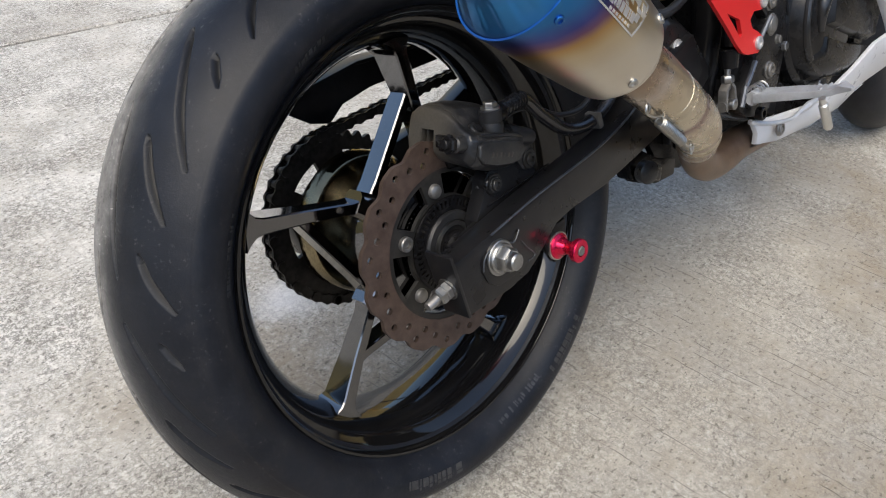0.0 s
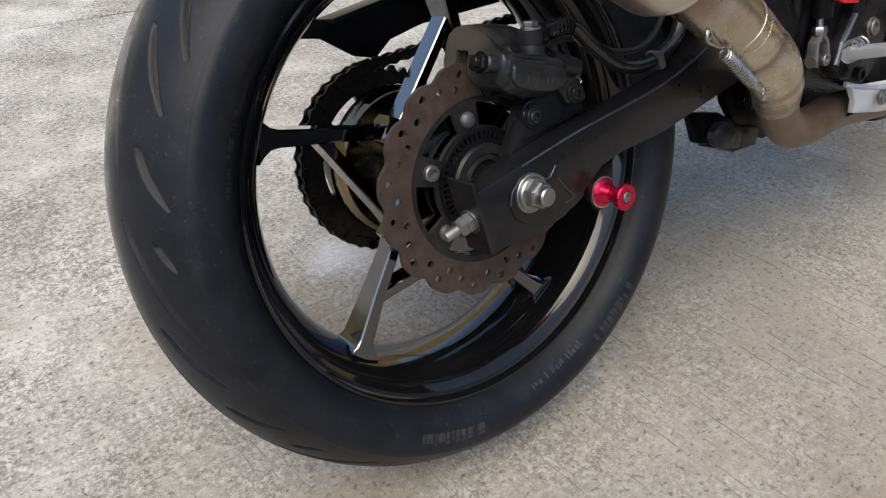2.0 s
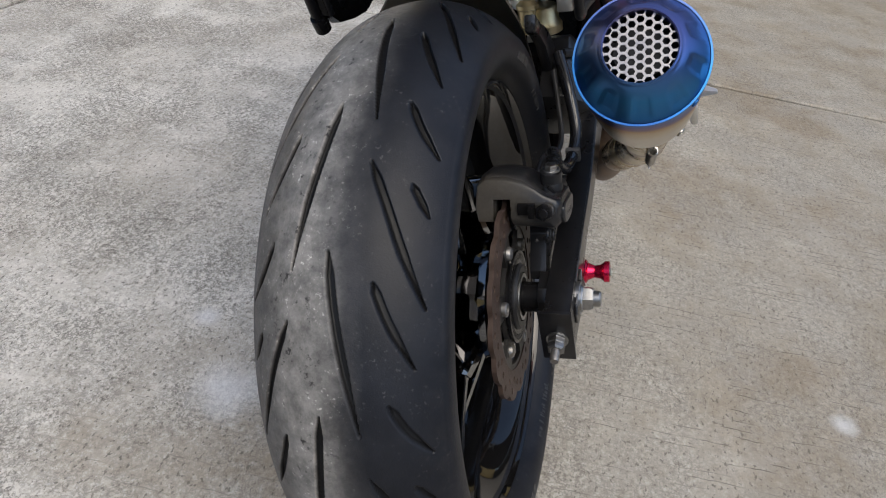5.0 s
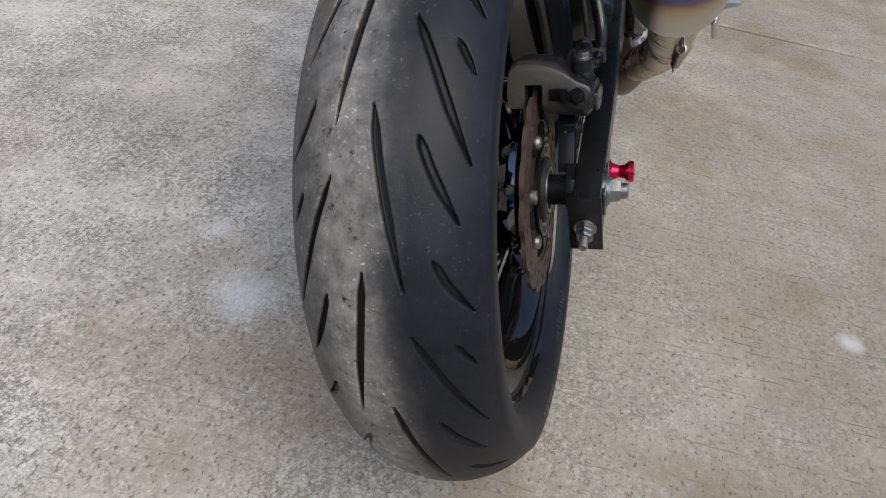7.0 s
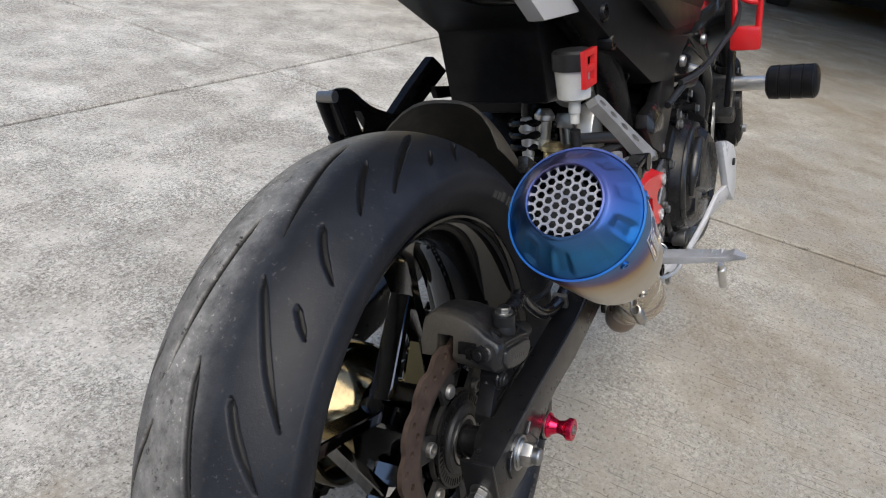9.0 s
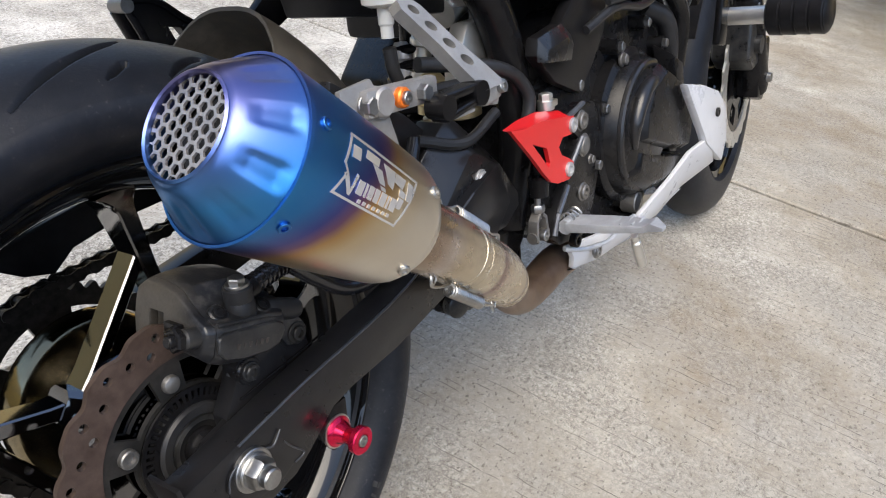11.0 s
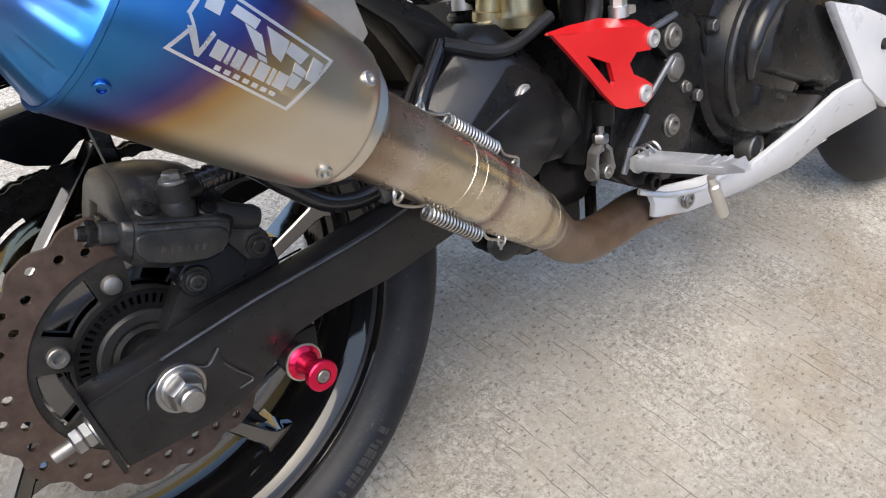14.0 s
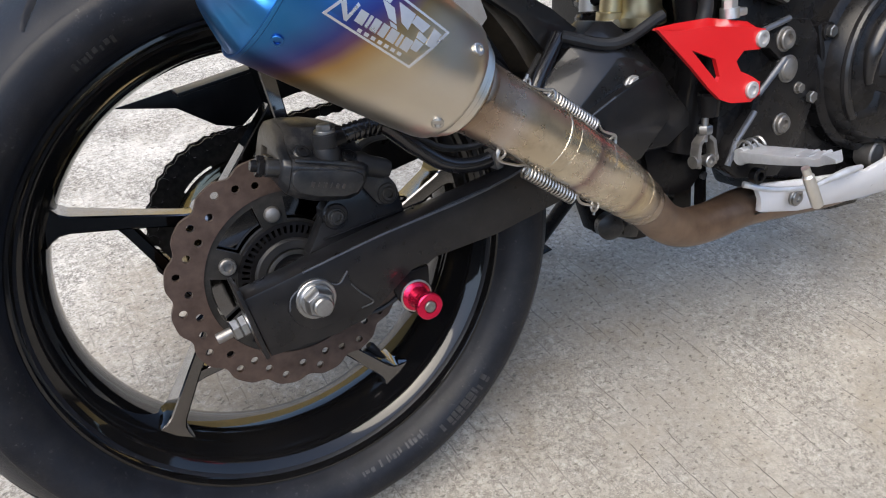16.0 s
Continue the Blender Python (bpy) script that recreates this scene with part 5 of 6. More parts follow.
guard = part("heel_guard", plate_with_holes(guard_o, [[(0.393, 0.1400), (0.424, 0.1260), (0.430, 0.1080), (0.427, 0.1030)]], -0.186, -0.181), RED, bike, "bright red heel guard plate with a slot")
part("top_flange", loft([[(0.353, -0.1855, 0.1650), (0.377, -0.1855, 0.1598), (0.415, -0.1855, 0.1583), (0.479, -0.1855, 0.1470), (0.479, -0.1815, 0.1462), (0.415, -0.1815, 0.1573), (0.377, -0.1815, 0.1588), (0.353, -0.1815, 0.1640)], [(0.356, -0.1760, 0.1660), (0.390, -0.1700, 0.1650), (0.430, -0.1700, 0.1635), (0.482, -0.1710, 0.1520), (0.482, -0.1680, 0.1490), (0.430, -0.1670, 0.1605), (0.390, -0.1670, 0.1620), (0.356, -0.1730, 0.1640)]]), RED, guard)
bolt(guard, (0.4860, -0.1855, 0.1350), (0, -1, 0), 0.0085, 0.004, "socket", SILVER)
bolt(guard, (0.4735, -0.1855, 0.0865), (0, -1, 0), 0.0085, 0.004, "socket", SILVER)
hanger = part("footrest_hanger", prism([(0.500, 0.138), (0.540, 0.146), (0.575, 0.140), (0.588, 0.122), (0.592, 0.060), (0.568, 0.008), (0.535, -0.024), (0.474, -0.012), (0.452, 0.006), (0.464, 0.034), (0.490, 0.056), (0.496, 0.078), (0.532, 0.104), (0.514, 0.120), (0.480, 0.126), (0.480, 0.140)], -0.172, -0.150, 0.003), ENGINE, bike, "black aluminium footrest hanger")
for a, b in (((0.498, 0.139), (0.540, 0.146)), ((0.536, 0.105), (0.498, 0.075)), ((0.494, 0.058), (0.468, 0.032)), ((0.468, 0.032), (0.456, 0.008))):
    part("machined_edge", tube([(a[0], -0.1735, a[1]), ((a[0] + b[0]) / 2, -0.1738, (a[1] + b[1]) / 2), (b[0], -0.1735, b[1])], 0.0034, seg=8, per=2), BEVEL, hanger, "bare machined edge")
for x, y, z, r, kind in ((0.5365, -0.172, 0.1255, 0.0130, "socket"), (0.5425, -0.172, 0.0935, 0.0145, "dome"), (0.5358, -0.172, 0.0353, 0.0120, "socket"), (0.560, -0.172, 0.070, 0.0065, "hex")):
    bolt(hanger, (x, y, z), (0, -1, 0), r * 0.82, 0.006, kind, OLD_ZINC, washer=r)
peg = part("footrest", joined(
    loft([[(0.458 + dx, -0.186, 0.020 + dz) for dx, dz in ((0, -0.007), (0.030, -0.007), (0.032, 0.005), (0.0, 0.005))], [(0.455 + dx, -0.236, 0.027 + dz) for dx, dz in ((0, -0.006), (0.032, -0.006), (0.034, 0.004), (0.0, 0.004))], [(0.456 + dx, -0.280, 0.033 + dz) for dx, dz in ((0, -0.005), (0.024, -0.005), (0.026, 0.003), (0.0, 0.003))], [(0.451 + dx, -0.290, 0.037 + dz) for dx, dz in ((0, -0.004), (0.022, -0.004), (0.024, 0.006), (0.0, 0.006))], [(0.442 + dx, -0.308, 0.042 + dz) for dx, dz in ((0, -0.002), (0.010, -0.002), (0.010, 0.002), (0.0, 0.002))]], bev=0.0016),
    turned([(-0.014, 0.009), (0.014, 0.009)], (0.476, -0.184, 0.018), (1, 0, 0), seg=20)), PEG, bike, "silver ridged rider footrest")
for k in range(13):
    part("tread_ridge", loft([[(0.4600 + 0.0270 * e, -0.1935 - 0.0066 * k + 0.0022 * e - w, 0.0236 + 0.0009 * k) for w in (0.0021, -0.0021)] + [(0.4600 + 0.0270 * e, -0.1935 - 0.0066 * k + 0.0022 * e - w, 0.0247 + 0.0009 * k + 0.0008 * math.sin(3.0 * k + 4.0 * e)) for w in (-0.0010, 0.0010)] for e in (0.0, 0.33, 0.66, 1.0)]), PEG, peg)
part("feeler", turned([(0.0, 0.0040), (0.008, 0.0040), (0.010, 0.0056), (0.044, 0.0056), (0.046, 0.0045), (0.047, 0.0)], (0.446, -0.275, 0.029), (0.42, -0.06, -1), seg=18), ALU, peg, "silver screw-in feeler pin")
part("hinge_spring", tube([(0.466 + 0.002 * k, -0.184 + 0.008 * math.cos(k * 1.3), 0.026 + 0.008 * math.sin(k * 1.3)) for k in range(14)], 0.0016, seg=6, per=3), STEEL, peg)
lever = part("brake_pedal", tube([(0.482, -0.172, -0.020), (0.510, -0.186, -0.030), (0.560, -0.194, -0.039), (0.590, -0.194, -0.038), (0.620, -0.195, -0.036), (0.645, -0.196, -0.036)], [0.0036, 0.0032, 0.0030, 0.0034, 0.0050, 0.0030], seg=12), PEG, bike, "dull silver brake pedal")
bolt(lever, (0.490, -0.182, -0.010), (0, -1, 0), 0.009, 0.006, "socket", SATIN)
master = part("rear_master_cylinder", joined(turned([(0.0, 0.011), (0.050, 0.011), (0.052, 0.008)], (0.440, -0.168, 0.092), (0.02, 0, 1), seg=20), turned([(0.0, 0.0105), (0.022, 0.0125), (0.024, 0.0105)], (0.434, -0.168, 0.066), (0.02, 0, 1), seg=20)), SATIN, bike, "black rear brake master cylinder")
part("push_rod", turned([(0.0, 0.0038), (0.040, 0.0038)], (0.4285, -0.168, 0.040), (0.03, 0, 1), seg=12), STEEL, master)
part("rod_nut", turned([(0.0, 0.0070), (0.0015, 0.0080), (0.0075, 0.0080), (0.009, 0.0070)], (0.4290, -0.168, 0.048), (0.03, 0, 1), seg=6), STEEL, master)
part("clevis", joined(
    loft([[(0.4280 + sx * 0.0085, -0.168 + e * 0.0060, z) for e in (-1, 1)] + [(0.4280 + sx * 0.0130, -0.168 + e * 0.0060, z2) for e in (1, -1)] for sx, z, z2 in ((-1.0, 0.014, 0.014), (-1.1, 0.028, 0.026), (-0.9, 0.039, 0.041), (-0.2, 0.044, 0.049))], bev=0.0010),
    loft([[(0.4280 + sx * 0.0085, -0.168 + e * 0.0060, z) for e in (-1, 1)] + [(0.4280 + sx * 0.0130, -0.168 + e * 0.0060, z2) for e in (1, -1)] for sx, z, z2 in ((1.0, 0.014, 0.014), (1.1, 0.028, 0.026), (0.9, 0.039, 0.041), (0.2, 0.044, 0.049))], bev=0.0010),
    turned([(-0.016, 0.0040), (-0.016, 0.0068), (-0.012, 0.0068), (-0.012, 0.0046), (0.012, 0.0046), (0.012, 0.0064), (0.015, 0.0064), (0.015, 0.0)], (0.4280, -0.168, 0.021), (1, 0, 0), seg=18)), OLD_ZINC, master, "dull worn clevis fork with its pin")
bolt(master, (0.4280, -0.1750, 0.021), (0, -1, 0), 0.0070, 0.004, "socket", STEEL)
part("banjo_union", joined(turned([(0, 0.0095), (0.010, 0.0095), (0.010, 0.008)], (0.463, -0.166, 0.158), (0, 0, 1), seg=22), turned([(0.010, 0.0078), (0.017, 0.0078), (0.018, 0.0066)], (0.463, -0.166, 0.158), (0, 0, 1), seg=6), box((0.022, 0.010, 0.008), pose(0.472, -0.166, 0.162), 0.002)), ALU, master)
part("side_stand_switch", joined(box((0.05, 0.03, 0.022), pose(0.395, -0.062, -0.075, 0, 16, 0), 0.005), turned([(0, 0.016), (0.012, 0.016), (0.014, 0.012)], (0.370, -0.078, -0.060), (-0.3, -1, 0), seg=24), turned([(0, 0.008), (0.006, 0.008)], (0.396, -0.078, -0.074), (0, -1, 0), seg=6)), CAST, bike, "grimy grey suspension linkage end")
link_plate = part("linkage", plate_with_holes([(0.395, 0.030), (0.404, -0.030), (0.424, -0.062), (0.452, -0.088), (0.486, -0.100), (0.512, -0.098), (0.514, -0.040), (0.520, 0.020)], [circle(0.452, -0.040, 0.0085, 12), circle(0.478, -0.060, 0.0075, 12), circle(0.430, -0.030, 0.0045, 10), circle(0.490, -0.036, 0.0060, 10)], -0.064, -0.054), SATIN, bike, "black suspension linkage plate with holes")
for x in (0.448, 0.470):
    part("rib", prism([(x, 0.010), (x + 0.005, 0.010), (x + 0.003, -0.050), (x - 0.002, -0.050)], -0.074, -0.063, 0.001), CAST, link_plate)
part("stay", prism([(0.494, -0.014), (0.506, -0.014), (0.507, -0.094), (0.503, -0.100), (0.496, -0.100), (0.493, -0.092)], -0.096, -0.088, 0.002), SATIN, link_plate)
bolt(link_plate, (0.4995, -0.0965, -0.030), (0, -1, 0), 0.0055, 0.003, "hex", OLD_ZINC)
# plate added to fit the view, closing a gap to the bright ground
part("gap_plate", prism([(0.392, 0.034), (0.476, 0.034), (0.486, -0.012), (0.462, -0.034), (0.424, -0.032), (0.402, -0.010)], -0.116, -0.098, 0.004), SATIN, link_plate)
part("cross_link", prism([(0.350, -0.030), (0.362, -0.072), (0.420, -0.100), (0.470, -0.104), (0.475, -0.080), (0.430, -0.064), (0.392, -0.040)], -0.066, -0.040, 0.004), SATIN, link_plate)
shock = part("shock_absorber", turned([(0.0, 0.020), (0.06, 0.020), (0.062, 0.028), (0.066, 0.028), (0.068, 0.016), (0.20, 0.016)], (0.430, -0.010, 0.060), (0.05, 0, 1), seg=28), SATIN, bike, "black rear shock absorber")
sp = [Vector((0.433, -0.010, 0.12)) + Vector((0.05, 0, 1)).normalized() * (0.12 * t) + Vector((0.031 * math.cos(t * 44), 0.031 * math.sin(t * 44), 0)) for t in (i / 84 for i in range(85))]
part("coil_spring", tube(sp, 0.0055, seg=8, per=0), SATIN, shock)
part("shock_collar", turned([(-0.012, 0.022), (-0.010, 0.026), (0.0, 0.026), (0.006, 0.022), (0.026, 0.021), (0.028, 0.018)], (0.438, -0.067, 0.163), (0, 0, 1), seg=36), BRASS, shock, "yellowed zinc spring collar")

# engine
engine = part("engine", joined(
    prism([(0.455, 0.020), (0.470, 0.180), (0.540, 0.250), (0.760, 0.262), (0.860, 0.180), (0.880, 0.060), (0.840, -0.060), (0.750, -0.100), (0.680, -0.092), (0.600, -0.058), (0.490, -0.014)], -0.150, 0.150, 0.012),
    prism([(0.640, 0.230), (0.720, 0.430), (0.860, 0.400), (0.860, 0.200)], -0.120, 0.120, 0.010)), ENGINE, bike, "black engine castings")
CX, CZ = 0.700, 0.074


def arc_points(r, a0, a1, y, n=14):
    return [(CX + r * math.cos(radians(a0 + (a1 - a0) * i / n)), y, CZ + r * math.sin(radians(a0 + (a1 - a0) * i / n))) for i in range(n + 1)]


clutch = part("clutch_cover", turned([(0.0, 0.106), (0.016, 0.106), (0.019, 0.102), (0.021, 0.097), (0.034, 0.093), (0.040, 0.088), (0.041, 0.078), (0.046, 0.070), (0.049, 0.060), (0.049, 0.0)], (CX, -0.150, CZ), (0, -1, 0), seg=72), ENGINE, engine, "black clutch cover with stepped rings")
part("outer_ring", tube(arc_points(0.0860, 70, 215, -0.1890), 0.0058, seg=10, per=2), COVER, clutch)
part("inner_ring", tube(arc_points(0.0620, 66, 192, -0.1990), [0.004, 0.010, 0.0115, 0.010, 0.004], seg=12, per=2), COVER, clutch)
plate_o = [(0.676, 0.136), (0.735, 0.154), (0.818, 0.114), (0.866, 0.050), (0.842, 0.000), (0.740, 0.028), (0.648, 0.064), (0.654, 0.102)]
plate_i = [(0.688, 0.128), (0.735, 0.142), (0.806, 0.108), (0.850, 0.050), (0.834, 0.012), (0.742, 0.038), (0.664, 0.069), (0.668, 0.100)]
part("cover_flat", loft([[(x, -0.1920, z) for x, z in plate_o], [(x, -0.2080, z) for x, z in plate_i]], bev=0.0016), ENGINE, clutch)
bowl_o = [(0.640, 0.058), (0.735, 0.024), (0.838, -0.004), (0.806, -0.024), (0.744, -0.030), (0.686, -0.016), (0.634, 0.020)]
bowl_i = [(0.656, 0.050), (0.735, 0.021), (0.820, -0.003), (0.792, -0.012), (0.744, -0.014), (0.696, -0.002), (0.652, 0.026)]
part("lower_step", loft([[(x, -0.1700, z) for x, z in bowl_o], [(x, -0.1900, z) for x, z in bowl_o], [(x, -0.2030, z) for x, z in bowl_i]], bev=0.003), ENGINE, clutch)
part("pump_cover", loft([[(x, -0.1600, z) for x, z in ((0.800, 0.166), (0.866, 0.136), (0.890, 0.040), (0.858, -0.010), (0.830, 0.010), (0.820, 0.110))], [(x, -0.1880, z) for x, z in ((0.812, 0.150), (0.856, 0.128), (0.876, 0.040), (0.852, 0.006), (0.838, 0.020), (0.828, 0.110))]], bev=0.003), ENGINE, engine)
for k in range(5):
    part("cast_mark", box((0.0036, 0.0008, 0.0050), pose(0.690 + 0.005 * k, -0.2034, 0.030 - 0.0016 * k, 0, 16, 0), 0.0002), COVER, clutch)
for x, z in ((0.606, 0.122), (0.580, 0.056), (0.532, 0.169), (0.837, 0.079), (0.804, -0.023), (0.617, -0.060), (0.655, 0.190), (0.745, 0.205), (0.815, 0.165), (0.700, -0.062)):
    boss = turned([(0.0, 0.0105), (0.022, 0.0098), (0.022, 0.0)], (x, -0.150, z), (0, -1, 0), seg=16)
    part("bolt_boss", boss, ENGINE, engine)
    bolt(engine, (x, -0.172, z), (0, -1, 0), 0.0066, 0.006, "hex", STEEL)
oil_window = part("oil_window", turned([(0.0, 0.0165), (0.020, 0.0165), (0.0215, 0.0145), (0.0190, 0.0120), (0.0190, 0.0)], (0.694, -0.162, -0.036), (0, -1, 0), seg=30), OLD_ZINC, engine, "round oil level window with a worn grey rim")
part("window_disc", turned([(0.0188, 0.0122), (0.0200, 0.0110), (0.0200, 0.0)], (0.694, -0.162, -0.036), (0, -1, 0), seg=26), EDGE, oil_window, "dull grey glass")
for dx in (0.0, 0.012):
    part("case_flange", tube([(0.626 + dx, -0.1655, 0.104), (0.618 + dx, -0.1668, 0.080), (0.610 + dx, -0.1655, 0.052)], 0.0034, seg=8, per=4), BEVEL, engine, "pale grey edge of the case flange")
for x, y, z, r in ((0.755, -0.158, -0.046, 0.0075), (0.832, -0.158, -0.032, 0.0070), (0.664, -0.172, 0.172, 0.0075)):
    bolt(engine, (x, y, z), (0, -1, 0), r, 0.007, "hex", OLD_ZINC, washer=r * 1.25)
part("cover_ribs", joined(*[box((0.008, 0.020, 0.080), pose(0.590 + 0.013 * k, -0.160, 0.092, 0, -14, 0), 0.003) for k in range(2)]), ENGINE, engine)
part("sprocket_side_case", prism([(0.455, 0.030), (0.470, 0.175), (0.520, 0.185), (0.600, 0.180), (0.598, -0.046), (0.500, -0.022)], -0.158, -0.140, 0.006), ENGINE, engine)
for k in range(7):
    part("cylinder_fin", box((0.19, 0.27, 0.006), pose(0.765, 0, 0.250 + 0.022 * k, 0, -12, 0), 0.002, 1), ENGINE, engine)
part("oil_pan", prism([(0.700, -0.082), (0.722, -0.140), (0.790, -0.146), (0.830, -0.070)], -0.100, 0.100, 0.010), ENGINE, engine)
part("breather_hose", tube([(0.300, -0.120, 0.240), (0.363, -0.140, 0.227), (0.401, -0.150, 0.215), (0.426, -0.155, 0.199), (0.437, -0.160, 0.177), (0.430, -0.160, 0.150)], 0.0075, seg=14), RUBBER, engine)
part("cable", tube([(0.400, -0.140, 0.170), (0.345, -0.135, 0.152), (0.300, -0.110, 0.165)], 0.006, seg=10), RUBBER, engine)
part("upper_cable", tube([(0.580, -0.190, 0.255), (0.660, -0.205, 0.258), (0.760, -0.215, 0.275), (0.860, -0.230, 0.310), (0.900, -0.220, 0.360)], 0.0045, seg=10), RUBBER, engine)
part("black_cable", tube([(0.540, -0.180, 0.230), (0.600, -0.190, 0.246), (0.680, -0.190, 0.236), (0.770, -0.180, 0.240)], 0.0055, seg=10), RUBBER, engine)
part("coolant_hose", tube([(0.790, -0.150, 0.220), (0.830, -0.170, 0.190), (0.850, -0.165, 0.110), (0.845, -0.150, 0.040)], 0.014, seg=14), RUBBER, engine)
part("water_pump", turned([(0.0, 0.034), (0.020, 0.032), (0.026, 0.024), (0.026, 0.0)], (0.860, -0.150, 0.010), (0, -1, 0), seg=30), ENGINE, engine)

frame_ = part("frame", joined(
    tube([(0.290, -0.100, 0.420), (0.370, -0.130, 0.330), (0.430, -0.135, 0.240), (0.455, -0.130, 0.120), (0.440, -0.120, 0.020)], 0.021, seg=14),
    tube([(0.430, -0.130, 0.300), (0.620, -0.170, 0.360), (0.860, -0.160, 0.440), (1.060, -0.060, 0.520)], 0.024, seg=14),
    tube([(0.620, -0.165, 0.350), (0.720, -0.180, 0.300), (0.860, -0.175, 0.210), (0.880, -0.165, 0.120)], 0.017, seg=14),
    tube([(-0.040, -0.085, 0.470), (0.120, -0.095, 0.430), (0.300, -0.110, 0.410), (0.470, -0.135, 0.360)], 0.013, seg=12)), SATIN, bike, "black steel tube frame")
part("frame_plate", prism([(0.430, 0.222), (0.436, 0.240), (0.488, 0.246), (0.560, 0.300), (0.620, 0.300), (0.600, 0.220), (0.566, 0.185), (0.530, 0.160), (0.470, 0.186)], -0.176, -0.160, 0.004), PLASTIC, frame_)
part("frame_plate_facet", loft([[(x, -0.1755, z) for x, z in ((0.430, 0.216), (0.434, 0.240), (0.488, 0.247), (0.512, 0.230), (0.500, 0.206))], [(x, -0.1840, z) for x, z in ((0.438, 0.214), (0.442, 0.226), (0.486, 0.232), (0.500, 0.222), (0.494, 0.206))]], bev=0.0012), COVER, frame_)
bolt(frame_, (0.520, -0.166, 0.212), (0, -1, 0), 0.008, 0.005, "dome", STEEL)
part("frame_bracket", prism([(0.372, 0.196), (0.376, 0.235), (0.394, 0.262), (0.430, 0.262), (0.444, 0.216), (0.432, 0.190)], -0.118, -0.096, 0.003), ALU, frame_, "bare cast frame lug")
part("fuel_rail_clutter", joined(box((0.05, 0.04, 0.05), pose(0.440, -0.090, 0.300), 0.006), turned([(0, 0.018), (0.05, 0.018), (0.05, 0.012)], (0.415, -0.070, 0.270), (1, 0, 0.3), seg=20), box((0.03, 0.03, 0.07), pose(0.452, -0.105, 0.250), 0.004)), ALU, frame_, "grey cast brackets behind the frame")
for k, (x, y, z, r, h) in enumerate(((0.420, -0.030, 0.195, 0.011, 0.055), (0.412, -0.046, 0.160, 0.013, 0.045), (0.466, -0.066, 0.190, 0.008, 0.060), (0.408, -0.014, 0.170, 0.009, 0.070), (0.480, -0.050, 0.175, 0.012, 0.052))):
    part("linkage_fitting", turned([(0, r * 1.25), (h * 0.2, r * 1.25), (h * 0.22, r), (h * 0.7, r), (h * 0.74, r * 1.3), (h * 0.86, r * 1.3), (h, r * 0.8)], (x, y, z), (0.1, 0.05 * (k - 2), 1), seg=20), (ALU, BRASS, STEEL, SILVER, ALU)[k], frame_)
part("linkage_bar", joined(box((0.10, 0.016, 0.010), pose(0.440, -0.050, 0.160, 0, -4, 8), 0.002), box((0.012, 0.060, 0.022), pose(0.462, -0.035, 0.225, 0, 10, 0), 0.002)), ALU, frame_)

# black box added as a dark backing behind the frame
part("dark_backing_box", prism([(0.450, 0.235), (0.455, 0.420), (0.620, 0.430), (0.640, 0.240)], -0.105, 0.105, 0.012), PLASTIC, engine)

# white belly cowl
def cowl_section(p, q, y, low, t=0.008):
    """Across the blade: the upper edge stands out at y, the lower edge tucks in to low."""
    mid = ((p[0] + q[0]) / 2, (p[1] + q[1]) / 2)
    bulge = min(y, low) * 0.55 + max(y, low) * 0.45 - 0.004
    return [(p[0], y, p[1]), (mid[0], bulge, mid[1]), (q[0], low, q[1]), (q[0], low + t, q[1]), (mid[0], bulge + t, mid[1]), (p[0], y + t, p[1])]


cowl = part("belly_cowl", loft([cowl_section((0.512, -0.031), (0.520, -0.066), -0.164, -0.164), cowl_section((0.572, -0.037), (0.577, -0.079), -0.178, -0.168), cowl_section((0.660, -0.044), (0.690, -0.094), -0.196, -0.168), cowl_section((0.752, -0.020), (0.805, -0.100), -0.208, -0.170), cowl_section((0.822, 0.002), (0.885, -0.080), -0.215, -0.180), cowl_section((0.858, 0.012), (0.945, -0.052), -0.227, -0.214)], bev=0.002), WHITE, bike, "glossy white belly cowl blade", 40)
part("cowl_horn", prism([(0.858, 0.006), (0.846, 0.022), (0.775, 0.098), (0.756, 0.1205), (0.830, 0.103), (0.908, 0.076), (0.940, 0.052), (0.960, 0.030), (0.966, -0.014), (0.944, -0.050)], -0.228, -0.214, 0.005), WHITE, cowl)
part("cowl_lip", loft([[(0.520, -0.166, -0.066), (0.520, -0.158, -0.068), (0.520, -0.130, -0.084), (0.520, -0.134, -0.076)], [(0.690, -0.170, -0.094), (0.690, -0.162, -0.096), (0.690, -0.110, -0.120), (0.690, -0.114, -0.112)], [(0.880, -0.182, -0.081), (0.880, -0.174, -0.083), (0.880, -0.110, -0.110), (0.880, -0.114, -0.102)]]), WHITE, cowl)
bolt(cowl, (0.556, -0.181, -0.053), (0, -1, 0), 0.0085, 0.004, "socket", STEEL, washer=0.0105)
bolt(cowl, (0.900, -0.229, 0.044), (0, -1, 0), 0.0070, 0.003, "socket", CARRIER)

# frame slider
slider = part("frame_slider", turned([(0.0, 0.0), (0.0, 0.026)] + [(0.004 + 0.0205 * k + d, r) for k in range(4) for d, r in ((0.0, 0.0315), (0.0165, 0.0325), (0.0180, 0.0300), (0.0195, 0.0300))] + [(0.088, 0.024), (0.088, 0.0)], (1.000, -0.272, 0.174), (-0.1, -1, 0.05), seg=40), PLASTIC, bike, "ribbed black frame slider on an aluminium stem")
part("stem", turned([(-0.075, 0.014), (0.002, 0.014)], (1.000, -0.272, 0.174), (-0.1, -1, 0.05), seg=24), ALU, slider)
part("mount_plate", box((0.040, 0.012, 0.110), pose(0.985, -0.205, 0.185, 0, 12, 0), 0.004), SATIN, slider)

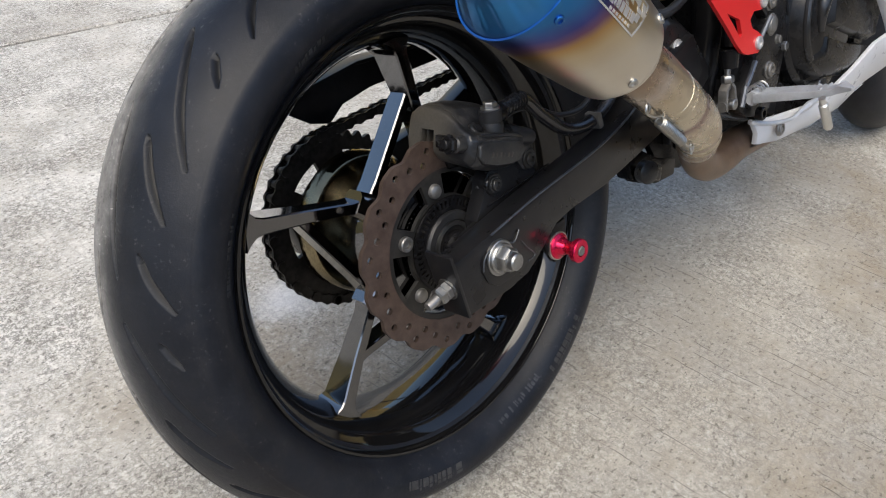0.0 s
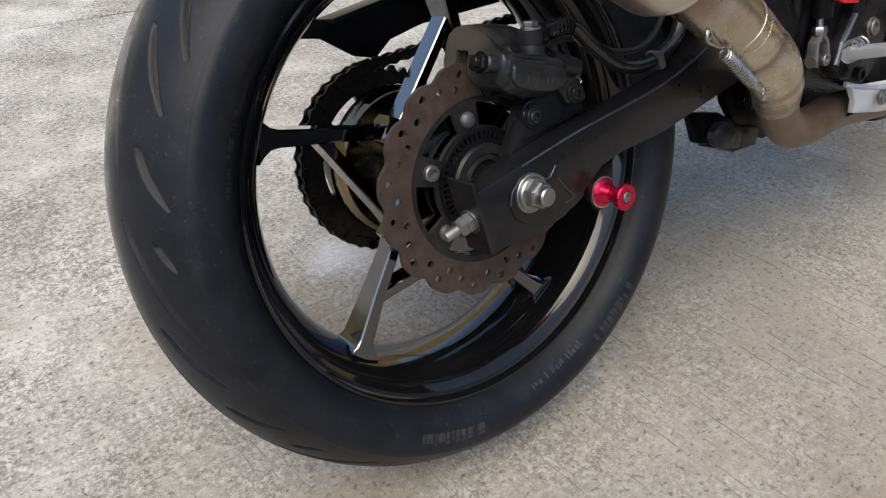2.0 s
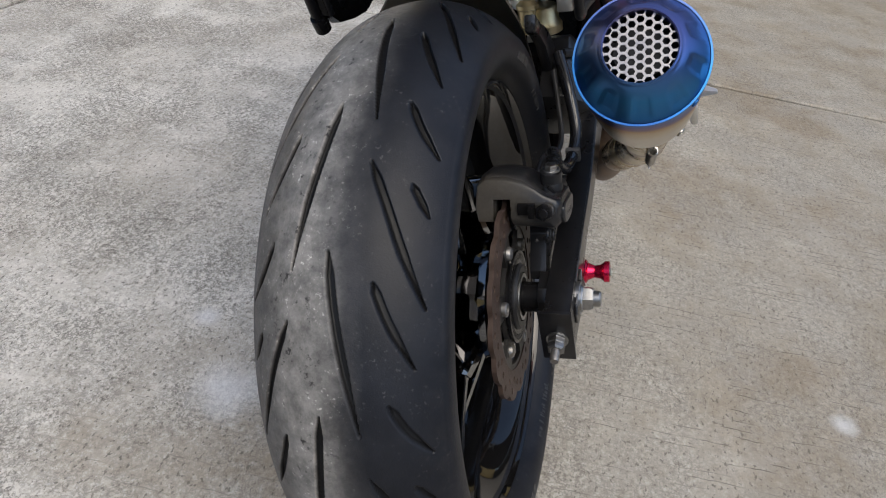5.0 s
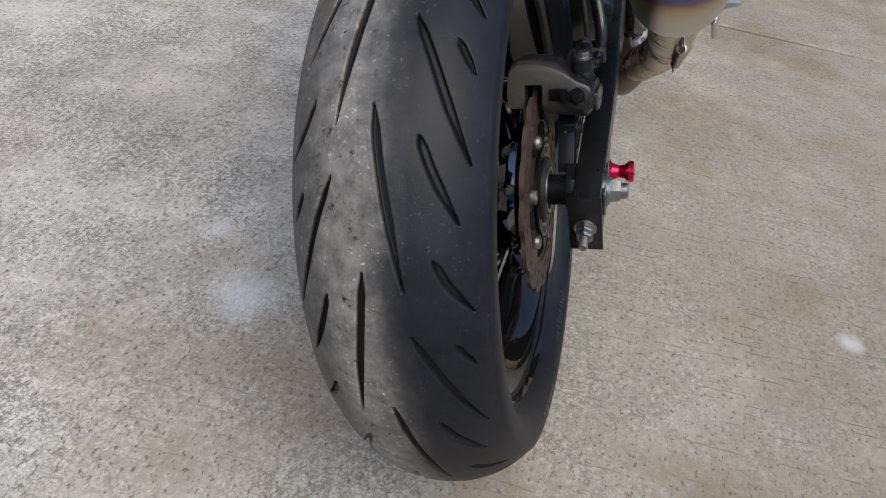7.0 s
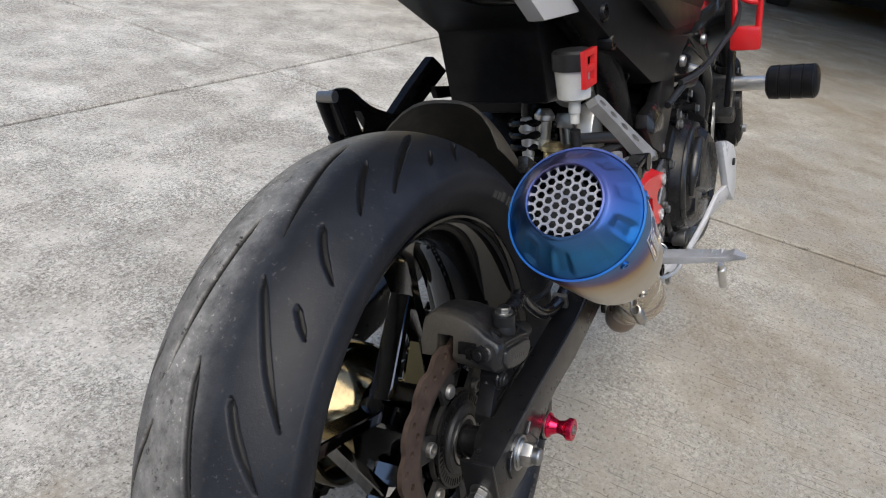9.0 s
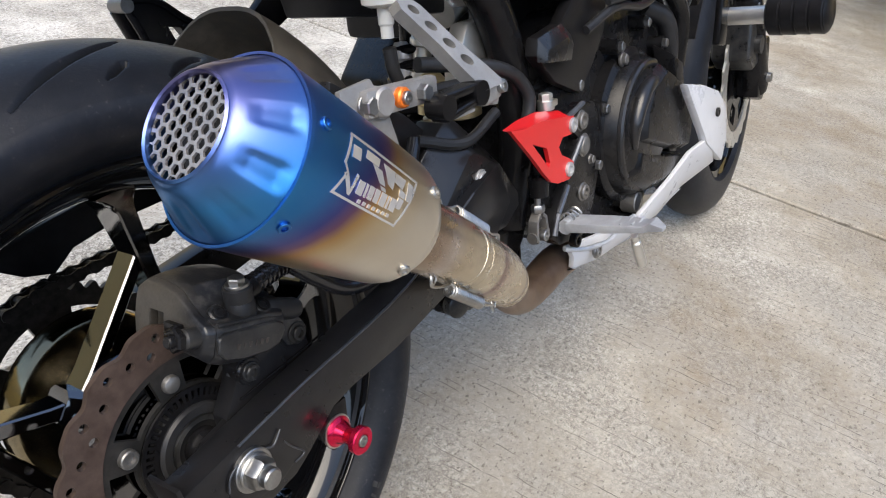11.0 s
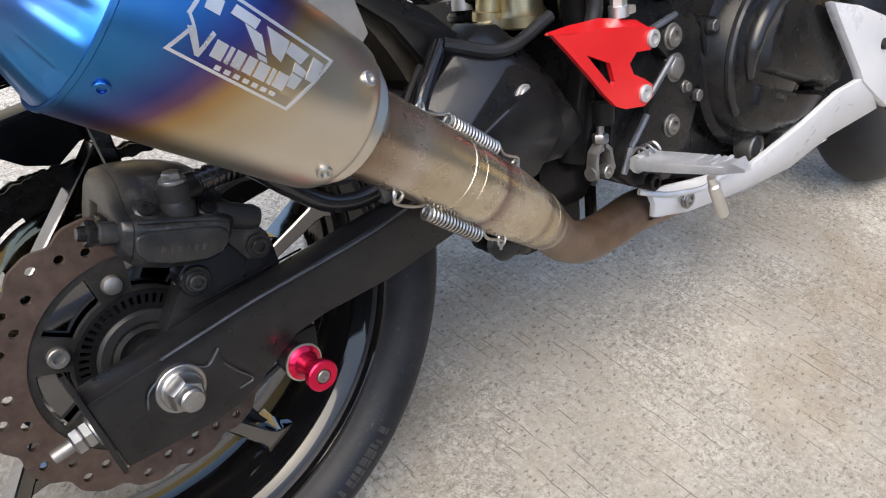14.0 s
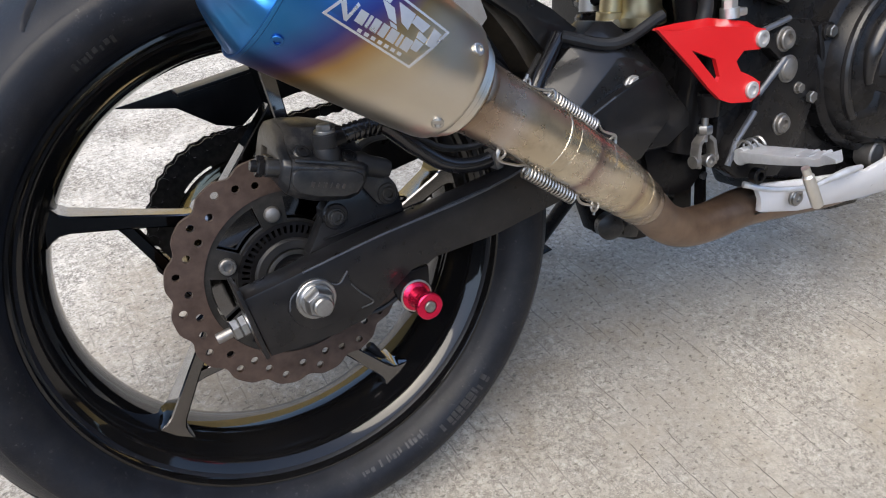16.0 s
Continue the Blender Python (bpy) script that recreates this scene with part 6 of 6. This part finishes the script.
# front wheel, fork leg and brake
FX, FY, FZ, FR, FC = 1.413, -0.055, -0.022, 0.307, 0.056
FRONT = Matrix.Translation((FX, FY, FZ)) @ Matrix.Rotation(radians(3.5), 4, "Z")


def front_part(name, bm, material, parent, label=""):
    bm.transform(FRONT)
    return part(name, bm, material, parent, label)


f_prof = []
for i in range(25):
    d = -0.0545 + 0.109 * i / 24
    f_prof.append((d, FR - FC + math.sqrt(FC ** 2 - d * d)))
f_prof = [(-0.045, 0.218), (-0.055, 0.226), (-0.0570, 0.240)] + f_prof + [(0.0570, 0.240), (0.055, 0.226), (0.045, 0.218)]
ftyre = front_part("front_tyre", turned(f_prof, (0, 0, 0), (0, 1, 0), seg=96, closed=True), TYRE, bike, "black rubber front tyre")
frim_p = [(-0.048, 0.2275), (-0.050, 0.2230), (-0.045, 0.2180), (-0.040, 0.2050), (-0.020, 0.1990), (0.020, 0.1990), (0.040, 0.2050), (0.045, 0.2180), (0.050, 0.2230), (0.048, 0.2275), (0.020, 0.208), (-0.020, 0.208)]
frim = front_part("front_rim", turned(frim_p, (0, 0, 0), (0, 1, 0), seg=96, closed=True), RIM_BLACK, bike, "gloss black front wheel rim")
front_part("front_hub", turned([(-0.06, 0.0), (-0.06, 0.036), (0.06, 0.036), (0.06, 0.0)], (0, 0, 0), (0, 1, 0), seg=36), GLOSS, frim)
for k in range(5):
    phi = 20 + 72 * k
    a, b, c, d = polar(0.202, phi), polar(0.14, phi), polar(0.03, phi - 30), polar(0.03, phi + 30)
    front_part("front_spoke", joined(spoke_arm(a, b, 0.012, 0.010, (-0.02, 0.02), (-0.02, 0.016)), spoke_arm(b, c, 0.009, 0.010, (-0.02, 0.01), (-0.03, 0.0)), spoke_arm(b, d, 0.008, 0.009, (-0.01, 0.016), (0.0, 0.03))), GLOSS, frim)
fd_out = [((0.149 + 0.0035 * math.cos(22 * t)) * math.cos(t), (0.149 + 0.0035 * math.cos(22 * t)) * math.sin(t)) for t in (2 * math.pi * i / 264 for i in range(264))]
fd_holes = [circle(0, 0, 0.116, 80)] + [circle(*polar(0.124 + 0.009 * (k % 3), 360 / 54 * k), 0.0028, 8) for k in range(54)]
fdisc = front_part("front_brake_disc", plate_with_holes(fd_out, fd_holes, -0.0705, -0.0655), ALU, bike, "silver drilled front brake disc")
front_part("front_carrier", plate_with_holes(circle(0, 0, 0.118, 60), [circle(0, 0, 0.045, 40)] + [[polar(0.066, 60 * k - 20), polar(0.104, 60 * k - 16), polar(0.104, 60 * k + 16), polar(0.066, 60 * k + 20)] for k in range(6)], -0.069, -0.064), SATIN, fdisc)
fork = part("fork_leg", joined(turned([(0.0, 0.030), (0.02, 0.034), (0.16, 0.032), (0.22, 0.030), (0.23, 0.026)], (1.435, -0.150, -0.050), (-0.42, 0.0, 0.91), seg=28), turned([(0.22, 0.0205), (0.62, 0.0205)], (1.435, -0.150, -0.050), (-0.42, 0.0, 0.91), seg=24), prism([(1.390, -0.020), (1.405, 0.060), (1.470, 0.060), (1.475, -0.050), (1.440, -0.075), (1.400, -0.060)], -0.172, -0.125, 0.008)), SATIN, bike, "black front fork leg")
part("front_axle_end", turned([(0.0, 0.013), (0.030, 0.013), (0.034, 0.010), (0.046, 0.010), (0.046, 0.0)], (1.419, -0.145, -0.019), (0, -1, 0), seg=22), STEEL, fork)
part("front_caliper", joined(prism([(1.300, 0.040), (1.310, 0.130), (1.370, 0.150), (1.410, 0.110), (1.395, 0.020), (1.340, 0.010)], -0.172, -0.095, 0.010, 3), turned([(0, 0.018), (0.012, 0.018), (0.012, 0.0)], (1.352, -0.171, 0.062), (0, -1, 0), seg=24), turned([(0, 0.018), (0.012, 0.018), (0.012, 0.0)], (1.360, -0.171, 0.108), (0, -1, 0), seg=24)), CAST, fork)
bolt(fork, (1.335, -0.172, 0.140), (0, -1, 0), 0.008, 0.006, "hex")
part("other_fork_leg", turned([(0.0, 0.030), (0.02, 0.034), (0.22, 0.030), (0.23, 0.0205), (0.62, 0.0205)], (1.435, 0.050, -0.050), (-0.42, 0.0, 0.91), seg=24), SATIN, fork)
part("front_mudguard", loft([[((0.322 if k < 7 else 0.326) * math.cos(a) + FX, d + FY, (0.322 if k < 7 else 0.326) * math.sin(a) + FZ) for k, d in list(enumerate((-0.066, -0.05, -0.025, 0, 0.025, 0.05, 0.066))) + list(enumerate((0.066, 0.05, 0.025, 0, -0.025, -0.05, -0.066), 7))] for a in (radians(155 - 8 * i) for i in range(14))]), PLASTIC, bike, "black front mudguard")
radiator = part("radiator", box((0.035, 0.30, 0.24), pose(1.010, 0, 0.300, 0, -22, 0), 0.006), SATIN, bike, "black finned radiator")
for k in range(12):
    part("radiator_fin", box((0.037, 0.26, 0.004), pose(1.010 - 0.0075 * (k - 5.5), 0, 0.300 + 0.0175 * (k - 5.5), 0, -22, 0), 0.0, 1), SATIN, radiator)
part("radiator_hose", tube([(0.960, -0.140, 0.390), (0.955, -0.165, 0.330), (0.930, -0.170, 0.250), (0.890, -0.160, 0.190)], 0.016, seg=14), RUBBER, radiator)
part("side_cage", joined(tube([(0.870, -0.222, 0.440), (0.870, -0.222, 0.360), (0.870, -0.224, 0.290)], 0.0055, seg=10), tube([(0.870, -0.264, 0.440), (0.870, -0.264, 0.360), (0.872, -0.262, 0.275)], 0.0055, seg=10), tube([(0.870, -0.222, 0.350), (0.870, -0.244, 0.338), (0.870, -0.264, 0.334)], 0.0045, seg=10), tube([(0.870, -0.224, 0.400), (0.870, -0.244, 0.420), (0.870, -0.264, 0.440)], 0.0045, seg=10), box((0.030, 0.050, 0.040), pose(0.872, -0.243, 0.276), 0.006)), RED, bike, "red painted side cage bars")

# tail, tank and side panels
tail = part("undertail", prism([(0.080, 0.482), (0.130, 0.455), (0.280, 0.376), (0.300, 0.284), (0.400, 0.272), (0.420, 0.420), (0.360, 0.560), (0.060, 0.570), (0.030, 0.530)], -0.088, 0.046, 0.005), PLASTIC, bike, "matt black undertail tray")
part("tail_panel", loft([[(-0.060, y, z) for y, z in ((-0.090, 0.580), (-0.102, 0.640), (-0.092, 0.640), (-0.080, 0.580))], [(0.060, y, z) for y, z in ((-0.130, 0.480), (-0.130, 0.640), (-0.112, 0.640), (-0.112, 0.480))], [(0.155, y, z) for y, z in ((-0.143, 0.396), (-0.142, 0.640), (-0.124, 0.640), (-0.124, 0.396))], [(0.290, y, z) for y, z in ((-0.146, 0.392), (-0.144, 0.620), (-0.126, 0.620), (-0.128, 0.392))], [(0.425, y, z) for y, z in ((-0.142, 0.388), (-0.140, 0.600), (-0.122, 0.600), (-0.124, 0.388))], [(0.450, y, z) for y, z in ((-0.140, 0.430), (-0.138, 0.600), (-0.120, 0.600), (-0.122, 0.430))]], bev=0.004), LIGHT_GREY, bike, "silver grey painted tail side panel")
seat = part("seat", loft([[(x, y, z + dz) for y, dz in ((-w, 0.0), (-w * 0.9, 0.05), (0, 0.065), (w * 0.9, 0.05), (w, 0.0))] for x, w, z in ((-0.190, 0.080, 0.640), (-0.05, 0.115, 0.620), (0.12, 0.130, 0.600), (0.300, 0.140, 0.520), (0.480, 0.120, 0.500))], bev=0.006), PLASTIC, bike, "black vinyl seat")
tank = part("fuel_tank", loft([[(x, y * w, z + h * dz) for y, dz in ((-1, 0.0), (-1.05, 0.45), (-0.75, 0.9), (0, 1.0), (0.75, 0.9), (1.05, 0.45), (1, 0.0))] for x, w, z, h in ((0.440, 0.105, 0.460, 0.14), (0.560, 0.150, 0.430, 0.24), (0.720, 0.170, 0.430, 0.28), (0.900, 0.160, 0.470, 0.24), (1.000, 0.110, 0.520, 0.14))], bev=0.010), LIGHT_GREY, bike, "silver grey fuel tank")
fair = part("side_fairing", joined(
    loft([[(x, y, z) for x, y, z in ((0.215, -0.150, 0.420), (0.330, -0.170, 0.500), (0.330, -0.140, 0.500), (0.215, -0.120, 0.420))], [(x, y, z) for x, y, z in ((0.330, -0.165, 0.345), (0.470, -0.190, 0.480), (0.470, -0.150, 0.480), (0.330, -0.130, 0.345))], [(x, y, z) for x, y, z in ((0.470, -0.175, 0.275), (0.640, -0.205, 0.455), (0.640, -0.165, 0.455), (0.470, -0.140, 0.275))], [(x, y, z) for x, y, z in ((0.560, -0.180, 0.262), (0.800, -0.220, 0.430), (0.800, -0.180, 0.430), (0.560, -0.145, 0.262))]], bev=0.006),
    prism([(0.340, 0.395), (0.470, 0.345), (0.640, 0.335), (0.660, 0.352), (0.500, 0.378), (0.360, 0.412)], -0.204, -0.188, 0.003)), PLASTIC, bike, "black plastic side fairing")
part("lower_panel", loft([[(0.395, -0.150, 0.350), (0.584, -0.164, 0.232), (0.670, -0.178, 0.244), (0.905, -0.205, 0.262), (0.880, -0.205, 0.345), (0.640, -0.192, 0.440), (0.450, -0.160, 0.440)], [(0.395, -0.138, 0.350), (0.584, -0.150, 0.236), (0.670, -0.164, 0.248), (0.900, -0.190, 0.266), (0.876, -0.190, 0.345), (0.640, -0.178, 0.440), (0.450, -0.146, 0.440)]], bev=0.002), GLOSS, fair)
part("panel_ridge", loft([[(0.520, -0.184, 0.330), (0.520, -0.172, 0.322), (0.520, -0.168, 0.336)], [(0.640, -0.200, 0.318), (0.640, -0.184, 0.306), (0.640, -0.180, 0.326)], [(0.840, -0.214, 0.345), (0.840, -0.200, 0.338), (0.840, -0.198, 0.352)]]), GLOSS, fair)
bolt(fair, (0.560, -0.196, 0.290), (0, -1, 0), 0.0085, 0.005, "dome")
bolt(fair, (0.700, -0.200, 0.300), (0, -1, 0), 0.0085, 0.005, "dome")
resv = part("brake_fluid_reservoir", turned([(0.014, 0.012), (0.017, 0.018), (0.046, 0.0205), (0.048, 0.0205)], (0.236, -0.142, 0.288), (0, 0, 1), seg=30), CLEAR_GREY, bike, "cloudy brake fluid reservoir with black cap")
part("cap", turned([(0.048, 0.023), (0.066, 0.023), (0.069, 0.020), (0.069, 0.0)], (0.236, -0.142, 0.288), (0, 0, 1), seg=30), RUBBER, resv)
part("reservoir_guard", plate_with_holes([(0.192, 0.322), (0.230, 0.322), (0.234, 0.360), (0.192, 0.360)], [[(0.200, 0.328), (0.222, 0.328), (0.222, 0.338), (0.200, 0.338)], [(0.200, 0.344), (0.222, 0.344), (0.224, 0.354), (0.200, 0.354)]], -0.170, -0.165), RED, resv, "red slotted reservoir guard")
part("outlet_tube", turned([(0, 0.0055), (0.010, 0.0055), (0.012, 0.0068), (0.026, 0.0068)], (0.236, -0.142, 0.276), (0.05, 0, 1), seg=16), CLEAR_GREY, resv)
part("outlet_hose", tube([(0.236, -0.142, 0.268), (0.240, -0.142, 0.244), (0.262, -0.140, 0.222), (0.330, -0.138, 0.214), (0.420, -0.145, 0.205)], 0.0060, seg=12), RUBBER, resv)
for x, z in ((0.292, 0.388), (0.322, 0.352)):
    bolt(frame_, (x, -0.150, z), (0, -1, 0), 0.011, 0.014, "socket", SATIN)

# left pillion bracket beyond the wheel
lb = part("left_pillion_bracket", joined(
    loft([[(0.3774, 0.108, 0.334), (0.4136, 0.108, 0.307), (0.4136, 0.122, 0.307), (0.3774, 0.122, 0.334)], [(0.352, 0.132, 0.300), (0.384, 0.132, 0.272), (0.384, 0.146, 0.272), (0.352, 0.146, 0.300)], [(0.318, 0.154, 0.260), (0.330, 0.154, 0.234), (0.330, 0.168, 0.234), (0.318, 0.168, 0.260)]], bev=0.002),
    loft([[(0.388, 0.118, 0.290), (0.399, 0.118, 0.270), (0.399, 0.128, 0.270), (0.388, 0.128, 0.290)], [(0.432, 0.104, 0.282), (0.436, 0.104, 0.266), (0.436, 0.112, 0.266), (0.432, 0.112, 0.282)]], bev=0.001),
    plate_with_holes([(0.190, 0.318), (0.204, 0.321), (0.227, 0.314), (0.252, 0.294), (0.278, 0.277), (0.322, 0.258), (0.326, 0.234), (0.280, 0.238), (0.233, 0.247), (0.209, 0.263)], [[(0.2346, 0.288), (0.2484, 0.285), (0.2668, 0.257), (0.2458, 0.258)]], 0.154, 0.166)), SATIN, bike, "black left footrest bracket")
part("bracket_rim", tube([(0.326, 0.1525, 0.259), (0.280, 0.1525, 0.278), (0.254, 0.1525, 0.294), (0.228, 0.1525, 0.314), (0.204, 0.1525, 0.320), (0.191, 0.1525, 0.316), (0.199, 0.1525, 0.292), (0.209, 0.1525, 0.264)], 0.0042, seg=10, per=4), SATIN, lb)
part("pivot_pin", turned([(-0.012, 0.0), (-0.012, 0.0075), (0.012, 0.0075), (0.012, 0.0)], (0.190, 0.160, 0.316), (0, 1, 0), seg=16), OLD_ZINC, lb, "dull zinc pivot pin")
part("left_footrest", joined(tube([(0.192, 0.170, 0.312), (0.205, 0.172, 0.280), (0.216, 0.172, 0.252)], 0.0085, seg=12), tube([(0.210, 0.172, 0.262), (0.220, 0.173, 0.244)], 0.0105, seg=12, per=2)), SATIN, lb)

# number plate with its carrier; the characters are plain bars
nplate = part("number_plate", None or box((0.0022, 0.270, 0.170), Matrix.Translation((-0.236, -0.036, 0.556)) @ Euler((radians(-3), radians(-24), radians(-4))).to_matrix().to_4x4(), 0.0006, 1), PLATE, bike, "white number plate with dark characters")
np_m = Matrix.Translation((-0.236, -0.036, 0.556)) @ Euler((radians(-3), radians(-24), radians(-4))).to_matrix().to_4x4()
for k in range(6):
    part("character_bar", box((0.0012, 0.022, 0.072), np_m @ pose(-0.0016, 0.095 - 0.037 * k, -0.010), 0.0003, 1), INK, nplate)
part("plate_edge", joined(*[box((0.0016, w, h), np_m @ pose(-0.0014, y, z), 0.0003, 1) for w, h, y, z in ((0.258, 0.0025, 0, 0.079), (0.258, 0.0025, 0, -0.079), (0.0025, 0.158, 0.129, 0), (0.0025, 0.158, -0.129, 0))]), INK, nplate)
part("plate_carrier", loft([[(-0.100, y, z) for y, z in ((-0.055, 0.480), (-0.055, 0.520), (0.055, 0.520), (0.055, 0.480))], [(-0.226, y, z) for y, z in ((-0.050, 0.560), (-0.050, 0.600), (0.040, 0.600), (0.040, 0.560))]], bev=0.004), PLASTIC, tail)

# side stand
part("side_stand", joined(tube([(0.520, 0.110, -0.040), (0.500, 0.200, -0.150), (0.480, 0.262, -0.233)], [0.014, 0.012, 0.011], seg=12), box((0.07, 0.035, 0.008), pose(0.478, 0.268, -0.2415, 15.654, 0, 10), 0.002)), SATIN, bike, "black side stand")

# ---- the yard ----
ground_bm = bmesh.new()
RINGS = [2.2, 4.0, 8.0, 20.0, 60.0, 300.0, 2500.0]
gv = [[ground_bm.verts.new((s * r + 0.6, t * r + 0.4, -0.022)) for s, t in ((-1, -1), (1, -1), (1, 1), (-1, 1))] for r in RINGS]
ground_bm.faces.new(gv[0])
for a, b in zip(gv, gv[1:]):
    for i in range(4):
        ground_bm.faces.new((a[i], a[(i + 1) % 4], b[(i + 1) % 4], b[i]))
JOINT = surface("dirt_in_joints", (0.07, 0.06, 0.05), (0.12, 0.105, 0.09), 0.9, fine=300, coarse=30, bump=0.6)
ground = finish("ground", ground_bm, JOINT)
tagged(ground, "dusty concrete yard in large cast slabs", "ground", kind="structure")

rng = random.Random(11)


def joint_x(y, base):
    return base + 0.030 * (y - 1.0)


def joint_y(x, base):
    return base - 0.115 * (x - 1.687)


XS = [-7.1, -2.75, 1.655, 6.05, 10.4]
YS = [-7.2, -2.8, 1.565, 5.95, 10.3]


def slab(i, j):
    """One cast slab with slightly ragged, rounded edges."""
    n = 60
    corners = []
    for xb, yb in ((XS[i], YS[j]), (XS[i + 1], YS[j]), (XS[i + 1], YS[j + 1]), (XS[i], YS[j + 1])):
        x = xb
        for _ in range(3):
            y = joint_y(x, yb)
            x = joint_x(y, xb)
        corners.append(Vector((x, y, 0)))
    mid = sum(corners, Vector()) / 4
    loop = []
    for k in range(4):
        a, b = corners[k], corners[(k + 1) % 4]
        d = (b - a).normalized()
        nrm = Vector((-d.y, d.x, 0))
        for q in range(n):
            p = a.lerp(b, q / n)
            loop.append(p + nrm * (0.0075 + 0.010 * noise.noise(Vector((p.x * 2.0, p.y * 2.0, i * 3.1 + j))) ** 2 + 0.0035 * abs(noise.noise(Vector((p.x * 14, p.y * 14, 2.0))))))
    bm = bmesh.new()
    top = [bm.verts.new((p.x - mid.x, p.y - mid.y, 0.0)) for p in (v + (mid - v).normalized() * 0.006 for v in loop)]
    rim_ = [bm.verts.new((p.x - mid.x, p.y - mid.y, -0.005)) for p in loop]
    low = [bm.verts.new((p.x - mid.x, p.y - mid.y, -0.06)) for p in loop]
    bm.faces.new(top)
    m = len(loop)
    for a, b in ((rim_, top), (low, rim_)):
        for k in range(m):
            bm.faces.new((a[k], a[(k + 1) % m], b[(k + 1) % m], b[k]))
    for v in bm.verts:
        v.co += mid
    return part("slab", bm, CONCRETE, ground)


for i in range(4):
    for j in range(4):
        slab(i, j)

# far yard beyond the slabs, and a parked car
def parked_car():
    car = new("parked_car")
    car.matrix_world = pose(7.45, -0.54, 0, 0, 0, 0)
    tagged(car, "dark parked car seen from its end, in shade", "car")
    side = [(-1.30, 0.30), (-1.38, 0.55), (-1.30, 0.85), (-0.40, 0.98), (0.20, 1.42), (1.60, 1.44), (2.40, 1.05), (2.95, 0.95), (3.00, 0.35), (2.60, 0.22), (-1.0, 0.22)]
    body = loft([[(x, y, z * s + 0.02) for x, z in side] for y, s in ((-0.86, 0.985), (-0.80, 1.0), (0.80, 1.0), (0.86, 0.985))], bev=0.03)
    part("body", body, CAR_PAINT, car)
    part("windscreen", loft([[(-0.36, y, 1.02) for y in (-0.66, 0.66)] + [(-0.34, y, 1.06) for y in (0.66, -0.66)], [(0.14, y, 1.385) for y in (-0.58, 0.58)] + [(0.16, y, 1.42) for y in (0.58, -0.58)]]), GLASS, car)
    for x in (-0.62, 1.95):
        for y in (-0.74, 0.74):
            w = part("wheel", turned([(-0.10, 0.20), (-0.10, 0.29), (-0.08, 0.315), (0.08, 0.315), (0.10, 0.29), (0.10, 0.20)], (x, y, 0.315), (0, 1, 0), seg=48), TYRE, car)
            part("wheel_disc", turned([(-0.08, 0.0), (-0.085, 0.19), (-0.07, 0.21), (0.07, 0.21), (0.085, 0.19), (0.08, 0.0)], (x, y, 0.315), (0, 1, 0), seg=36), ALU, w)
    part("bumper", box((0.16, 1.62, 0.24), pose(-1.36, 0, 0.42), 0.05), CAR_PAINT, car)
    part("underbody", box((3.8, 1.5, 0.10), pose(0.8, 0, 0.22), 0.02), PLASTIC, car)
    for y in (-0.6, 0.6):
        part("headlamp", turned([(0, 0.10), (0.03, 0.10), (0.06, 0.06), (0.06, 0.0)], (-1.36, y, 0.70), (-1, 0, 0.1), seg=28), GLASS, car)
    return car


parked_car()


# plain walls, out of sight behind and beside the camera, added to close the yard and give dark and gold reflections
def yard_wall(name, a, b, height, thick, material, label):
    a, b = Vector((*a, 0)), Vector((*b, 0))
    d = b - a
    m = Matrix.Translation((a + b) / 2 + Vector((0, 0, height / 2 - 0.02))) @ Matrix.Rotation(math.atan2(d.y, d.x), 4, "Z")
    return tagged(finish(name, box((d.length, thick, height), m, 0.02), material), label, "wall", kind="structure")


PLASTER_DARK = surface("dark_reflected_render", (0.05, 0.048, 0.045), (0.085, 0.08, 0.075), 0.85, fine=60, coarse=1.5, bump=0.5)
PLASTER_CREAM = surface("cream_wall_paint", (0.66, 0.48, 0.19), (0.74, 0.56, 0.25), 0.8, fine=60, coarse=1.2, bump=0.4)
yard_wall("wall_south", (-9, -7.5), (16, -7.5), 1.9, 0.25, PLASTER_DARK, "unseen dark wall added for dark reflections")
yard_wall("wall_west", (-7.5, -7.6), (-7.5, 9.6), 2.4, 0.25, PLASTER_DARK, "unseen dark wall added for dark reflections")
yard_wall("wall_north", (-9, 9.5), (16, 9.5), 2.5, 0.25, PLASTER_CREAM, "unseen cream wall added for gold reflections")
yard_wall("wall_northwest", (-7.4, 1.5), (-2.0, 9.4), 2.7, 0.25, PLASTER_CREAM, "unseen cream wall beside the yard, added for gold reflections")
yard_wall("wall_east", (15.8, -7.6), (15.8, 9.6), 4.2, 0.25, PLASTER_CREAM, "tall unseen cream wall added for gold reflections")

# unseen roof and posts over the parked car, added to shade the ground there
ROOF = surface("dark_corrugated_roofing", (0.05, 0.045, 0.04), (0.08, 0.07, 0.06), 0.7, fine=60, coarse=3.0, bump=0.3)
roof = finish("unseen_roof", joined(*[box((8.9, 0.12, 0.05), pose(7.65, -7.2 + 0.13 * k, 2.0 + 0.012 * (k % 2), 0, 1.0, 0), 0.01, 1) for k in range(86)]), ROOF)
tagged(roof, "dark corrugated roof, unseen, added to shade the ground", "roof", kind="structure")
for x, y in ((4.2, -7.1), (4.2, 3.7), (12.2, -7.1), (12.2, 3.7)):
    post = finish("unseen_roof_post", box((0.09, 0.09, 2.06), pose(x, y, 0.99), 0.008), ROOF)
    tagged(post, "dark post of the unseen added roof", "post", kind="structure")
